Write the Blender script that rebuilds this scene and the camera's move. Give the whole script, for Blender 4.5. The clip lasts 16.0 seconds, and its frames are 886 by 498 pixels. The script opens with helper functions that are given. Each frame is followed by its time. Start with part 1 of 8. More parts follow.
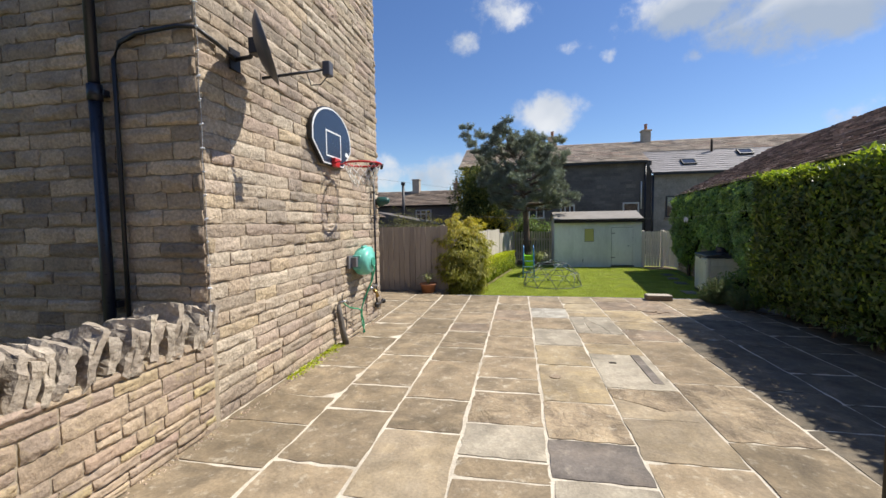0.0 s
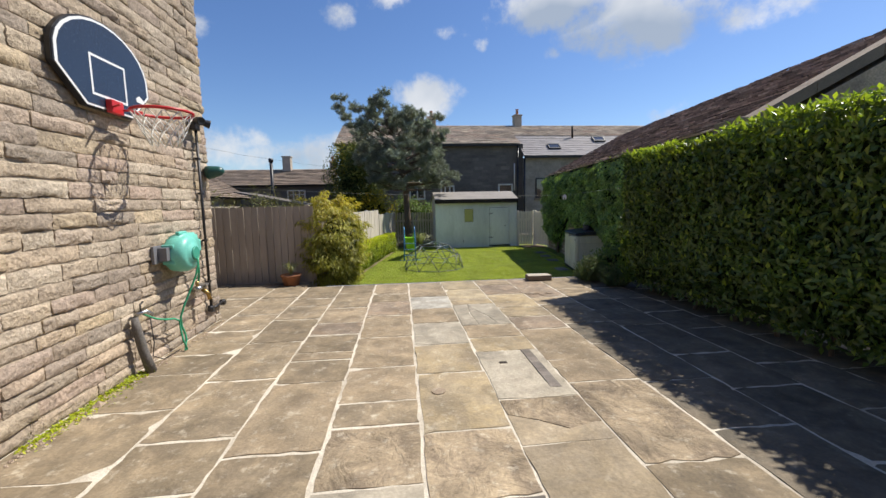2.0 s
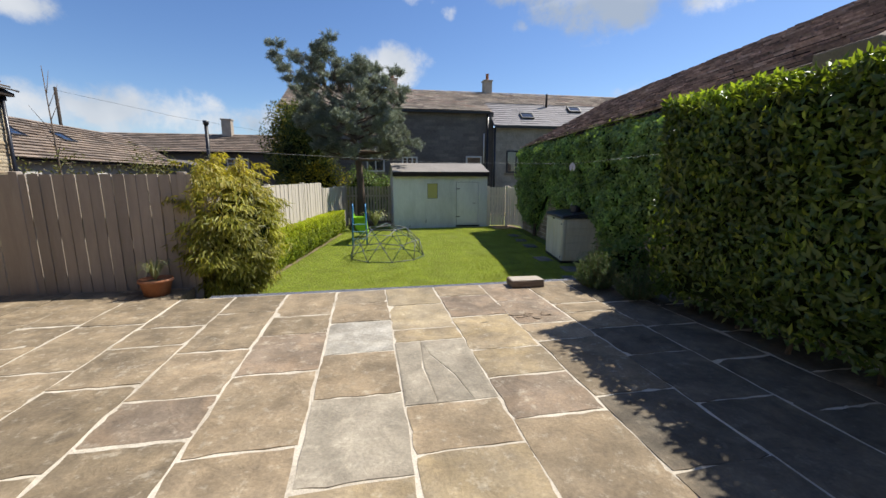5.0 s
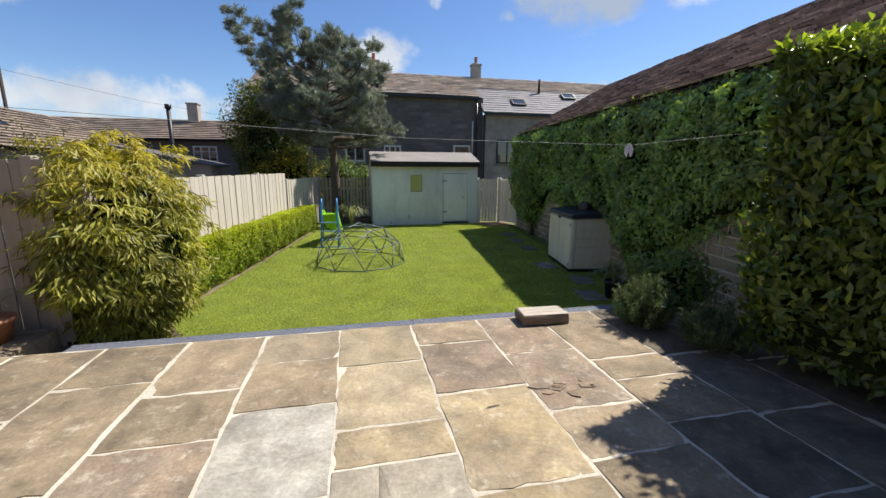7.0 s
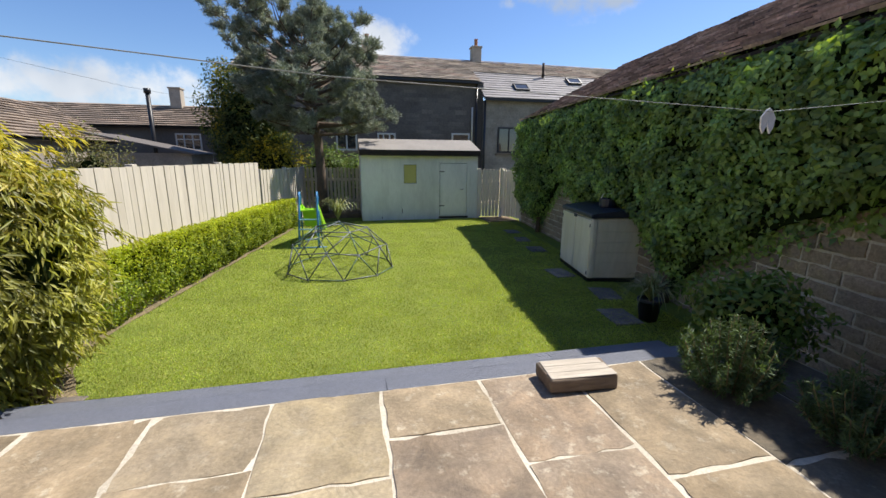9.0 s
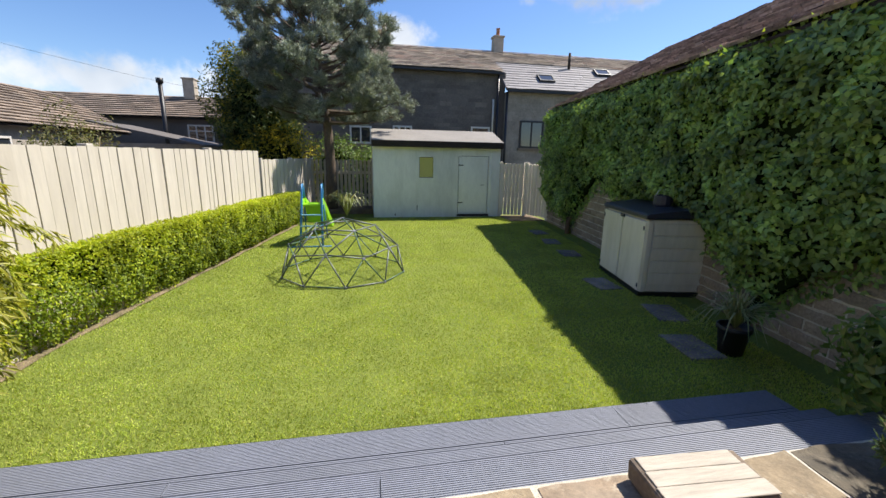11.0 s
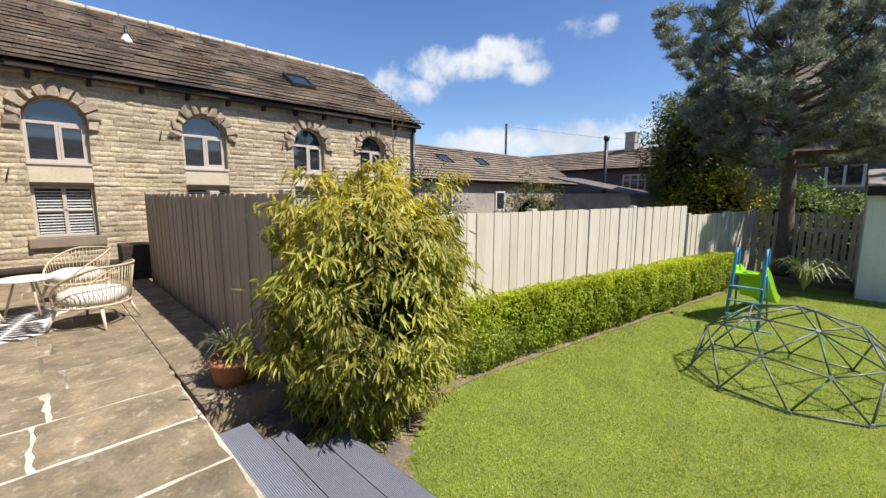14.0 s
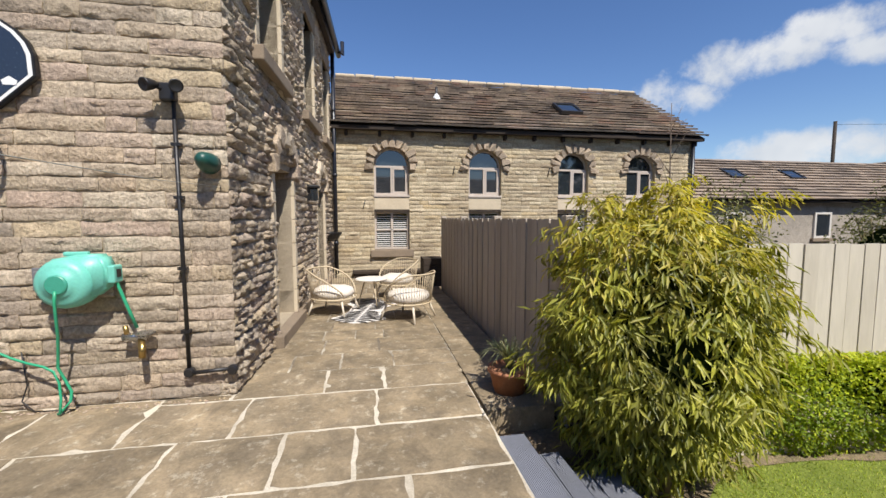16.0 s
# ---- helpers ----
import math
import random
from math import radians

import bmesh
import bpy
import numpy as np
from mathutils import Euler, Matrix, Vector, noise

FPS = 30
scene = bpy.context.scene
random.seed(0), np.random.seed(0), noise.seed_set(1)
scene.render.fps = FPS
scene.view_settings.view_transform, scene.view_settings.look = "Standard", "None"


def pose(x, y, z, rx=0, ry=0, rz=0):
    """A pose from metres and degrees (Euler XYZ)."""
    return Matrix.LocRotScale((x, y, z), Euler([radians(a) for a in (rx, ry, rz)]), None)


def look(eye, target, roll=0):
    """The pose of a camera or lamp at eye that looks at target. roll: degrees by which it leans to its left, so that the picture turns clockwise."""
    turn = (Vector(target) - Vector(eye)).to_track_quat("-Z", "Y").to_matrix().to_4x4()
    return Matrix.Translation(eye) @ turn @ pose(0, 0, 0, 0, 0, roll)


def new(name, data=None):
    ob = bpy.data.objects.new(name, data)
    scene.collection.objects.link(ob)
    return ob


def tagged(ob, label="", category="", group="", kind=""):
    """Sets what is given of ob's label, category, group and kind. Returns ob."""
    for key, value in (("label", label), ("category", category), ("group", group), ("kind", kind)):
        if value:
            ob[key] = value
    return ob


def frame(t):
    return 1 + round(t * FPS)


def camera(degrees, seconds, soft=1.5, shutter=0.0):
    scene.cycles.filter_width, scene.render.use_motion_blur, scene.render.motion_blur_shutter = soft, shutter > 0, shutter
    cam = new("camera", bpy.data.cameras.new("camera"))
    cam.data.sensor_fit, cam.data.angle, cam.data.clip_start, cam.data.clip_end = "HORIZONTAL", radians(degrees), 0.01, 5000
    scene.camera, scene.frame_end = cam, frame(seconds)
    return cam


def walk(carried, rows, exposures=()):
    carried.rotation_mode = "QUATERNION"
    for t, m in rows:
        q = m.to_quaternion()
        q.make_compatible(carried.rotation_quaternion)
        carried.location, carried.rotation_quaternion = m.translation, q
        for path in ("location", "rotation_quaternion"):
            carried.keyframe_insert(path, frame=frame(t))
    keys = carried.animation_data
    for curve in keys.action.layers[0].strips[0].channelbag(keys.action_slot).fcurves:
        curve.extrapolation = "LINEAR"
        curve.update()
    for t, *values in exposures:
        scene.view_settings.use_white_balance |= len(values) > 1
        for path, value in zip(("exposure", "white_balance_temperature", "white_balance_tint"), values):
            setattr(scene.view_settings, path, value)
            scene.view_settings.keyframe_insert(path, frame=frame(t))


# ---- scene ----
cam = camera(95.5, 16.0)
PATH = [
    (0, (0.077, 0.093, 1.512), (-0.294, 2.054, 1.384), -0.9),
    (0.5, (0.109, 0.27, 1.496), (-0.015, 2.26, 1.338), -0.7),
    (1, (0.075, 0.526, 1.494), (0.112, 2.518, 1.312), -0.9),
    (1.5, (0.089, 0.763, 1.472), (0.226, 2.748, 1.268), -1.1),
    (2, (0.18, 1.102, 1.446), (0.378, 3.08, 1.22), -1.1),
    (2.5, (0.241, 1.467, 1.406), (0.476, 3.438, 1.154), -0.9),
    (3, (0.295, 1.881, 1.405), (0.558, 3.845, 1.131), -0.4),
    (3.5, (0.399, 2.275, 1.397), (0.692, 4.232, 1.106), -0.2),
    (4, (0.475, 2.627, 1.402), (0.797, 4.576, 1.09), 0.0),
    (6.5, (0.938, 4.629, 1.398), (1.347, 6.547, 1.01), -0.0),
    (7, (0.996, 4.99, 1.384), (1.423, 6.904, 0.991), 0.3),
    (7.5, (1.068, 5.306, 1.377), (1.503, 7.218, 0.979), 0.4),
    (8, (1.168, 5.607, 1.377), (1.611, 7.514, 0.966), 0.5),
    (10.5, (1.454, 6.966, 1.277), (1.84, 8.873, 0.815), 0.7),
    (11, (1.48, 7.191, 1.219), (1.839, 9.106, 0.767), 1.1),
    (11.5, (1.564, 7.438, 1.216), (1.842, 9.372, 0.789), 1.4),
    (12, (1.583, 7.634, 1.297), (1.704, 9.59, 0.901), 1.8),
    (12.5, (1.516, 7.757, 1.345), (1.369, 9.719, 0.986), 1.8),
    (13, (1.434, 7.823, 1.375), (0.861, 9.71, 1.042), 1.4),
    (13.5, (1.385, 7.812, 1.419), (0.362, 9.502, 1.109), 0.8),
    (14, (1.357, 7.761, 1.434), (-0.044, 9.164, 1.166), 0.1),
    (14.5, (1.332, 7.703, 1.453), (-0.34, 8.778, 1.232), -0.4),
    (15, (1.358, 7.662, 1.476), (-0.482, 8.424, 1.293), -0.7),
    (15.5, (1.332, 7.601, 1.492), (-0.592, 8.122, 1.332), -0.4),
    (16, (1.272, 7.572, 1.461), (-0.689, 7.928, 1.301), -0.1),
]
# the film camera opens up a little over the lawn
EXPOSURE = [(0, 0.44), (3.5, 0.36), (6.5, 0.48), (8, 0.54), (10.5, 0.70), (11.5, 0.78), (12.5, 0.80), (13.5, 0.70), (15, 0.48), (16, 0.39)]
walk(cam, [(t, look(eye, target, roll)) for t, eye, target, roll in PATH], EXPOSURE)

# ---------------------------------------------------------------- world, sun
SUN_DIR = Vector((1.0, 0.36, 1.45)).normalized()
SUN_EL = math.asin(SUN_DIR.z)
SUN_AZ = math.atan2(SUN_DIR.x, SUN_DIR.y)

sun_data = bpy.data.lights.new("sun", "SUN")
sun_data.energy, sun_data.angle, sun_data.color = 5.0, radians(0.53), (1.0, 0.95, 0.87)
sun_lamp = new("sun", sun_data)
sun_lamp.matrix_world = look(SUN_DIR * 60, (0, 0, 0))

# clouds: azimuth from +y towards +x, elevation, half width, half height, density
CLOUDS = [
    (4.0, 14.3, 6.0, 2.9, 1.5), (-1.5, 26.0, 6, 2.6, 0.9), (-7.4, 23.4, 2.8, 1.9, 0.8), (20, 23.6, 9, 3.6, 1.4),
    (31, 20.6, 13, 4.6, 1.5), (42, 19.5, 7, 3.0, 1.0), (7.3, 21.7, 3.0, 1.1, 0.8), (11.5, 20.3, 1.3, 0.9, 0.6),
    (20.6, 18.6, 1.6, 1.3, 0.8), (-14, 6.5, 9, 3.2, 1.1), (-24, 7.0, 13, 3.2, 1.3), (-36, 7.0, 12, 2.9, 1.2),
    (-33, 16.0, 6, 1.9, 0.8), (-51, 13.6, 7, 2.9, 1.1), (-43, 16.6, 8, 3.0, 1.3), (-36, 18.6, 7, 2.4, 1.1),
    (-27, 20.2, 6, 2.0, 0.9), (-38.5, 12.0, 1.5, 1.0, 0.6), (-6, 7, 7, 2.6, 0.8), (40, 10, 9, 2.4, 0.5),
]


def build_world():
    world = bpy.data.worlds.new("sky")
    scene.world = world
    world.use_nodes = True
    tree = world.node_tree
    tree.nodes.clear()
    link = tree.links.new

    def node(kind, **sets):
        n = tree.nodes.new(kind)
        for key, value in sets.items():
            setattr(n, key, value)
        return n

    def calc(op, a, b=None, c=None, clamp=False):
        n = node("ShaderNodeMath", operation=op, use_clamp=clamp)
        for slot, v in zip(n.inputs, (a, b, c)):
            if v is None:
                continue
            if isinstance(v, (int, float)):
                slot.default_value = v
            else:
                link(v, slot)
        return n.outputs[0]

    sky = node("ShaderNodeTexSky", sky_type="NISHITA")
    sky.sun_disc = False
    sky.sun_elevation, sky.sun_rotation = SUN_EL, SUN_AZ
    sky.air_density, sky.dust_density, sky.ozone_density = 1.0, 0.3, 4.2
    co = node("ShaderNodeTexCoord")
    split = node("ShaderNodeSeparateXYZ")
    link(co.outputs["Generated"], split.inputs[0])
    az = calc("MULTIPLY", calc("ARCTAN2", split.outputs[0], split.outputs[1]), 180 / math.pi)
    el = calc("MULTIPLY", calc("ARCSINE", split.outputs[2]), 180 / math.pi)
    puff = node("ShaderNodeTexNoise")
    puff.inputs["Scale"].default_value, puff.inputs["Detail"].default_value, puff.inputs["Roughness"].default_value = 9, 12, 0.62
    link(co.outputs["Generated"], puff.inputs["Vector"])
    soft = node("ShaderNodeTexNoise")
    soft.inputs["Scale"].default_value, soft.inputs["Detail"].default_value = 5, 4
    link(co.outputs["Generated"], soft.inputs["Vector"])
    total = belly = None
    for a, e, w, hgt, dens in CLOUDS:
        dx = calc("MULTIPLY", calc("SUBTRACT", az, a), 1 / w)
        dy = calc("MULTIPLY", calc("SUBTRACT", el, e), 1 / hgt)
        r2 = calc("ADD", calc("MULTIPLY", dx, dx), calc("MULTIPLY", dy, dy))
        blob = calc("MULTIPLY", calc("SUBTRACT", 1.0, r2), dens)
        total = blob if total is None else calc("MAXIMUM", total, blob)
        if w > 8.5 and e > 15:   # the large clouds have grey undersides
            under = calc("MULTIPLY", calc("ADD", blob, 0.1, clamp=True), calc("SUBTRACT", 0.35, dy, clamp=True))
            belly = under if belly is None else calc("MAXIMUM", belly, under)
    total = calc("MAXIMUM", total, -1.4)
    shaped = calc("ADD", total, calc("MULTIPLY", calc("SUBTRACT", puff.outputs[0], 0.56), 4.4))
    cover = node("ShaderNodeMapRange", interpolation_type="SMOOTHSTEP")
    cover.inputs["From Min"].default_value, cover.inputs["From Max"].default_value = -0.05, 1.15
    link(shaped, cover.inputs["Value"])
    shade = node("ShaderNodeMixRGB")
    shade.inputs[1].default_value, shade.inputs[2].default_value = (4.6, 5.4, 6.6, 1), (10.2, 10.3, 10.4, 1)
    link(calc("SUBTRACT", calc("MULTIPLY", calc("ADD", soft.outputs[0], -0.22), 2.2), calc("MULTIPLY", belly, 1.1), clamp=True), shade.inputs[0])
    deep = node("ShaderNodeHueSaturation")
    deep.inputs["Hue"].default_value, deep.inputs["Saturation"].default_value, deep.inputs["Value"].default_value = 0.508, 1.13, 1.52
    link(sky.outputs[0], deep.inputs["Color"])
    mix = node("ShaderNodeMixRGB")
    link(calc("MULTIPLY", cover.outputs[0], 0.92), mix.inputs[0])
    link(deep.outputs[0], mix.inputs[1])
    link(shade.outputs[0], mix.inputs[2])
    back = node("ShaderNodeBackground")
    back.inputs[1].default_value = 0.068
    link(mix.outputs[0], back.inputs[0])
    link(back.outputs[0], node("ShaderNodeOutputWorld").inputs[0])


build_world()

# ---------------------------------------------------------------- materials
def material(name, palette, rough=0.85, grain=35.0, grain_amount=0.22, stain=1.6, stain_colour=None, stain_amount=0.45,
             bump=0.25, metallic=0.0, specular=0.3, stretch=(1, 1, 1), moss=None, moss_amount=0.0, relief=0.0):
    m = bpy.data.materials.new(name)
    m.use_nodes = True
    tree = m.node_tree
    link = tree.links.new
    out = tree.nodes["Principled BSDF"]
    geo = tree.nodes.new("ShaderNodeNewGeometry")
    info = tree.nodes.new("ShaderNodeObjectInfo")
    add = tree.nodes.new("ShaderNodeMath")
    add.operation = "ADD"
    link(geo.outputs["Random Per Island"], add.inputs[0])
    link(info.outputs["Random"], add.inputs[1])
    frac = tree.nodes.new("ShaderNodeMath")
    frac.operation = "FRACT"
    link(add.outputs[0], frac.inputs[0])
    ramp = tree.nodes.new("ShaderNodeValToRGB")
    while len(ramp.color_ramp.elements) < len(palette):
        ramp.color_ramp.elements.new(0.5)
    for n, c in enumerate(palette):
        ramp.color_ramp.elements[n].position = n / max(1, len(palette) - 1)
        ramp.color_ramp.elements[n].color = (*c, 1)
    link(frac.outputs[0], ramp.inputs[0])
    scaled = tree.nodes.new("ShaderNodeVectorMath")
    scaled.operation = "MULTIPLY"
    scaled.inputs[1].default_value = stretch
    link(geo.outputs["Position"], scaled.inputs[0])

    def noise_at(scale, detail=6.0, rough_=0.6):
        n = tree.nodes.new("ShaderNodeTexNoise")
        n.inputs["Scale"].default_value, n.inputs["Detail"].default_value, n.inputs["Roughness"].default_value = scale, detail, rough_
        link(scaled.outputs[0], n.inputs["Vector"])
        return n.outputs[0]

    def ranged(value, a, b, lo, hi):
        n = tree.nodes.new("ShaderNodeMapRange")
        for slot, v in zip(("From Min", "From Max", "To Min", "To Max"), (a, b, lo, hi)):
            n.inputs[slot].default_value = v
        link(value, n.inputs["Value"])
        return n.outputs[0]

    colour = ramp.outputs[0]
    if stain_colour:
        mix = tree.nodes.new("ShaderNodeMixRGB")
        link(ranged(noise_at(stain, 7.0, 0.68), 0.42, 0.68, 0.0, stain_amount), mix.inputs[0])
        link(colour, mix.inputs[1])
        mix.inputs[2].default_value = (*stain_colour, 1)
        colour = mix.outputs[0]
    if moss:
        mix = tree.nodes.new("ShaderNodeMixRGB")
        link(ranged(noise_at(stain * 3.1 + 0.7, 8.0, 0.7), 0.55, 0.66, 0.0, moss_amount), mix.inputs[0])
        link(colour, mix.inputs[1])
        mix.inputs[2].default_value = (*moss, 1)
        colour = mix.outputs[0]
    fine = noise_at(grain, 5.0, 0.65)
    mult = tree.nodes.new("ShaderNodeVectorMath")
    mult.operation = "SCALE"
    link(colour, mult.inputs[0])
    link(ranged(fine, 0.3, 0.7, 1 - grain_amount, 1 + grain_amount), mult.inputs["Scale"])
    link(mult.outputs[0], out.inputs["Base Color"])
    link(ranged(fine, 0.3, 0.7, max(0.05, rough - 0.1), min(1, rough + 0.08)), out.inputs["Roughness"])
    out.inputs["Metallic"].default_value = metallic
    out.inputs["Specular IOR Level"].default_value = specular
    if bump:
        b = tree.nodes.new("ShaderNodeBump")
        b.inputs["Strength"].default_value, b.inputs["Distance"].default_value = bump, 0.02
        link(fine, b.inputs["Height"])
        last = b
        if relief:
            last = tree.nodes.new("ShaderNodeBump")
            last.inputs["Strength"].default_value, last.inputs["Distance"].default_value = relief, 0.03
            link(noise_at(7.0, 8.0, 0.62), last.inputs["Height"])
            link(b.outputs[0], last.inputs["Normal"])
        link(last.outputs[0], out.inputs["Normal"])
    return m


def leaf_material(name, palette, rough=0.45, through_light=0.35, specular=0.5, patchy=0.25):
    m = bpy.data.materials.new(name)
    m.use_nodes = True
    tree = m.node_tree
    link = tree.links.new
    out = tree.nodes["Principled BSDF"]
    geo = tree.nodes.new("ShaderNodeNewGeometry")
    ramp = tree.nodes.new("ShaderNodeValToRGB")
    while len(ramp.color_ramp.elements) < len(palette):
        ramp.color_ramp.elements.new(0.5)
    for n, c in enumerate(palette):
        ramp.color_ramp.elements[n].position = n / max(1, len(palette) - 1)
        ramp.color_ramp.elements[n].color = (*c, 1)
    link(geo.outputs["Random Per Island"], ramp.inputs[0])
    patch = tree.nodes.new("ShaderNodeTexNoise")
    patch.inputs["Scale"].default_value = 2.2
    link(geo.outputs["Position"], patch.inputs["Vector"])
    wide = tree.nodes.new("ShaderNodeMapRange")
    for slot, v in zip(("From Min", "From Max", "To Min", "To Max"), (0.3, 0.7, 1 - patchy, 1 + patchy)):
        wide.inputs[slot].default_value = v
    link(patch.outputs[0], wide.inputs["Value"])
    mult = tree.nodes.new("ShaderNodeVectorMath")
    mult.operation = "SCALE"
    link(ramp.outputs[0], mult.inputs[0])
    link(wide.outputs[0], mult.inputs["Scale"])
    link(mult.outputs[0], out.inputs["Base Color"])
    out.inputs["Roughness"].default_value = rough
    out.inputs["Specular IOR Level"].default_value = specular
    glow = tree.nodes.new("ShaderNodeBsdfTranslucent")
    bright = tree.nodes.new("ShaderNodeVectorMath")
    bright.operation = "MULTIPLY"
    bright.inputs[1].default_value = (1.5, 1.5, 0.7)
    link(mult.outputs[0], bright.inputs[0])
    link(bright.outputs[0], glow.inputs[0])
    mix = tree.nodes.new("ShaderNodeMixShader")
    mix.inputs[0].default_value = through_light
    link(out.outputs[0], mix.inputs[1])
    link(glow.outputs[0], mix.inputs[2])
    link(mix.outputs[0], tree.nodes["Material Output"].inputs[0])
    return m


def plain(name, colour, rough=0.5, metallic=0.0, specular=0.5, amount=0.08, grain=60.0, bump=0.05):
    return material(name, [colour, colour], rough, grain, amount, 3.0, tuple(c * 0.75 for c in colour), 0.25, bump, metallic, specular)


def glass_material():
    m = bpy.data.materials.new("window_glass")
    m.use_nodes = True
    p = m.node_tree.nodes["Principled BSDF"]
    p.inputs["Base Color"].default_value = (0.02, 0.025, 0.03, 1)
    p.inputs["Roughness"].default_value = 0.04
    p.inputs["Specular IOR Level"].default_value = 1.0
    p.inputs["Coat Weight"].default_value = 0.6
    p.inputs["Coat Roughness"].default_value = 0.03
    return m


STONE = material("gritstone", [(0.440, 0.340, 0.240), (0.530, 0.430, 0.310), (0.370, 0.295, 0.220), (0.570, 0.480, 0.360), (0.450, 0.340, 0.262), (0.330, 0.275, 0.215), (0.520, 0.410, 0.265), (0.450, 0.350, 0.265)],
                 0.9, 40, 0.34, 1.7, (0.200, 0.160, 0.122), 0.6, 0.8, relief=1.0, moss=(0.215, 0.180, 0.135), moss_amount=0.4)
STONE_DARK = material("gritstone_sooty", [(0.451, 0.343, 0.239), (0.564, 0.432, 0.295), (0.305, 0.236, 0.171), (0.622, 0.479, 0.334), (0.384, 0.297, 0.208), (0.249, 0.195, 0.142)],
                      0.9, 40, 0.32, 1.6, (0.111, 0.093, 0.081), 0.65, 0.6, relief=0.5)
BARN_STONE = material("barn_gritstone", [(0.440, 0.362, 0.240), (0.520, 0.440, 0.305), (0.365, 0.290, 0.190), (0.560, 0.470, 0.330), (0.300, 0.240, 0.165), (0.480, 0.375, 0.225)],
                      0.9, 26, 0.3, 1.1, (0.230, 0.180, 0.125), 0.6, 0.6, relief=0.7)
DRESSED = material("dressed_stone", [(0.522, 0.441, 0.321), (0.582, 0.491, 0.361)], 0.85, 50, 0.12, 2.5, (0.381, 0.312, 0.221), 0.4, 0.2)
DRESSED_DARK = material("weathered_sill_stone", [(0.230, 0.178, 0.128), (0.272, 0.212, 0.153)], 0.9, 50, 0.15, 2.5, (0.128, 0.102, 0.076), 0.5, 0.25)
MORTAR = material("mortar", [(0.372, 0.310, 0.228), (0.372, 0.310, 0.228)], 0.95, 60, 0.2, 2.0, (0.170, 0.136, 0.102), 0.5, 0.4)
JOINT = material("cream_pointing", [(0.625, 0.560, 0.450), (0.625, 0.560, 0.450)], 0.95, 70, 0.18, 1.6, (0.300, 0.250, 0.180), 0.7, 0.4)
def flag_material(name, base, warm, dark, pale=(0.52, 0.46, 0.35), rough=0.82, blotch=0.55, specks=0.35, riven=0.22):
    """Riven sandstone: clouds of a warm and a dark tint over the base, pale lichen specks, fine grit and split ledges."""
    m = bpy.data.materials.new(name)
    m.use_nodes = True
    tree = m.node_tree
    link = tree.links.new
    out = tree.nodes["Principled BSDF"]
    geo = tree.nodes.new("ShaderNodeNewGeometry")
    info = tree.nodes.new("ShaderNodeObjectInfo")
    shift = tree.nodes.new("ShaderNodeVectorMath")
    shift.operation = "MULTIPLY_ADD"
    shift.inputs[0].default_value = (37.0, 53.0, 11.0)
    link(info.outputs["Random"], shift.inputs[1])
    link(geo.outputs["Position"], shift.inputs[2])

    def noise_at(scale, detail, rough_, twist=0.0):
        n = tree.nodes.new("ShaderNodeTexNoise")
        n.inputs["Scale"].default_value, n.inputs["Detail"].default_value = scale, detail
        n.inputs["Roughness"].default_value, n.inputs["Distortion"].default_value = rough_, twist
        link(shift.outputs[0], n.inputs["Vector"])
        return n.outputs[0]

    def ranged(value, a, b, lo, hi):
        n = tree.nodes.new("ShaderNodeMapRange")
        for slot, v in zip(("From Min", "From Max", "To Min", "To Max"), (a, b, lo, hi)):
            n.inputs[slot].default_value = v
        link(value, n.inputs["Value"])
        return n.outputs[0]

    def mixed(fac, a, b):
        n = tree.nodes.new("ShaderNodeMixRGB")
        link(fac, n.inputs[0])
        for slot, v in ((n.inputs[1], a), (n.inputs[2], b)):
            if isinstance(v, tuple):
                slot.default_value = (*v, 1)
            else:
                link(v, slot)
        return n.outputs[0]

    colour = mixed(ranged(noise_at(2.2, 7, 0.6, 1.4), 0.40, 0.60, 0.0, 1.0), base, warm)
    colour = mixed(ranged(noise_at(2.9, 9, 0.7, 0.8), 0.45, 0.62, 0.0, min(1.0, blotch * 1.2)), colour, dark)
    colour = mixed(ranged(noise_at(11.0, 8, 0.74), 0.55, 0.66, 0.0, specks * 1.5), colour, pale)
    fine = noise_at(46.0, 6, 0.7)
    tint = tree.nodes.new("ShaderNodeVectorMath")
    tint.operation = "SCALE"
    link(colour, tint.inputs[0])
    tone = tree.nodes.new("ShaderNodeMath")
    tone.operation = "MULTIPLY"
    link(ranged(fine, 0.3, 0.7, 0.78, 1.22), tone.inputs[0])
    link(ranged(info.outputs["Random"], 0.0, 1.0, 0.86, 1.14), tone.inputs[1])
    # broad weathering, a third of a metre across
    broad = tree.nodes.new("ShaderNodeMath")
    broad.operation = "MULTIPLY"
    link(tone.outputs[0], broad.inputs[0])
    link(ranged(noise_at(3.6, 4, 0.5, 0.6), 0.33, 0.67, 0.78, 1.24), broad.inputs[1])
    link(broad.outputs[0], tint.inputs["Scale"])
    link(tint.outputs[0], out.inputs["Base Color"])
    link(ranged(fine, 0.3, 0.7, rough - 0.12, rough + 0.1), out.inputs["Roughness"])
    out.inputs["Specular IOR Level"].default_value = 0.2
    grit = tree.nodes.new("ShaderNodeBump")
    grit.inputs["Strength"].default_value, grit.inputs["Distance"].default_value = 0.25, 0.012
    link(fine, grit.inputs["Height"])
    split = tree.nodes.new("ShaderNodeBump")
    split.inputs["Strength"].default_value, split.inputs["Distance"].default_value = riven, 0.03
    link(ranged(noise_at(4.2, 9, 0.62, 1.6), 0.40, 0.62, 0.0, 1.0), split.inputs["Height"])
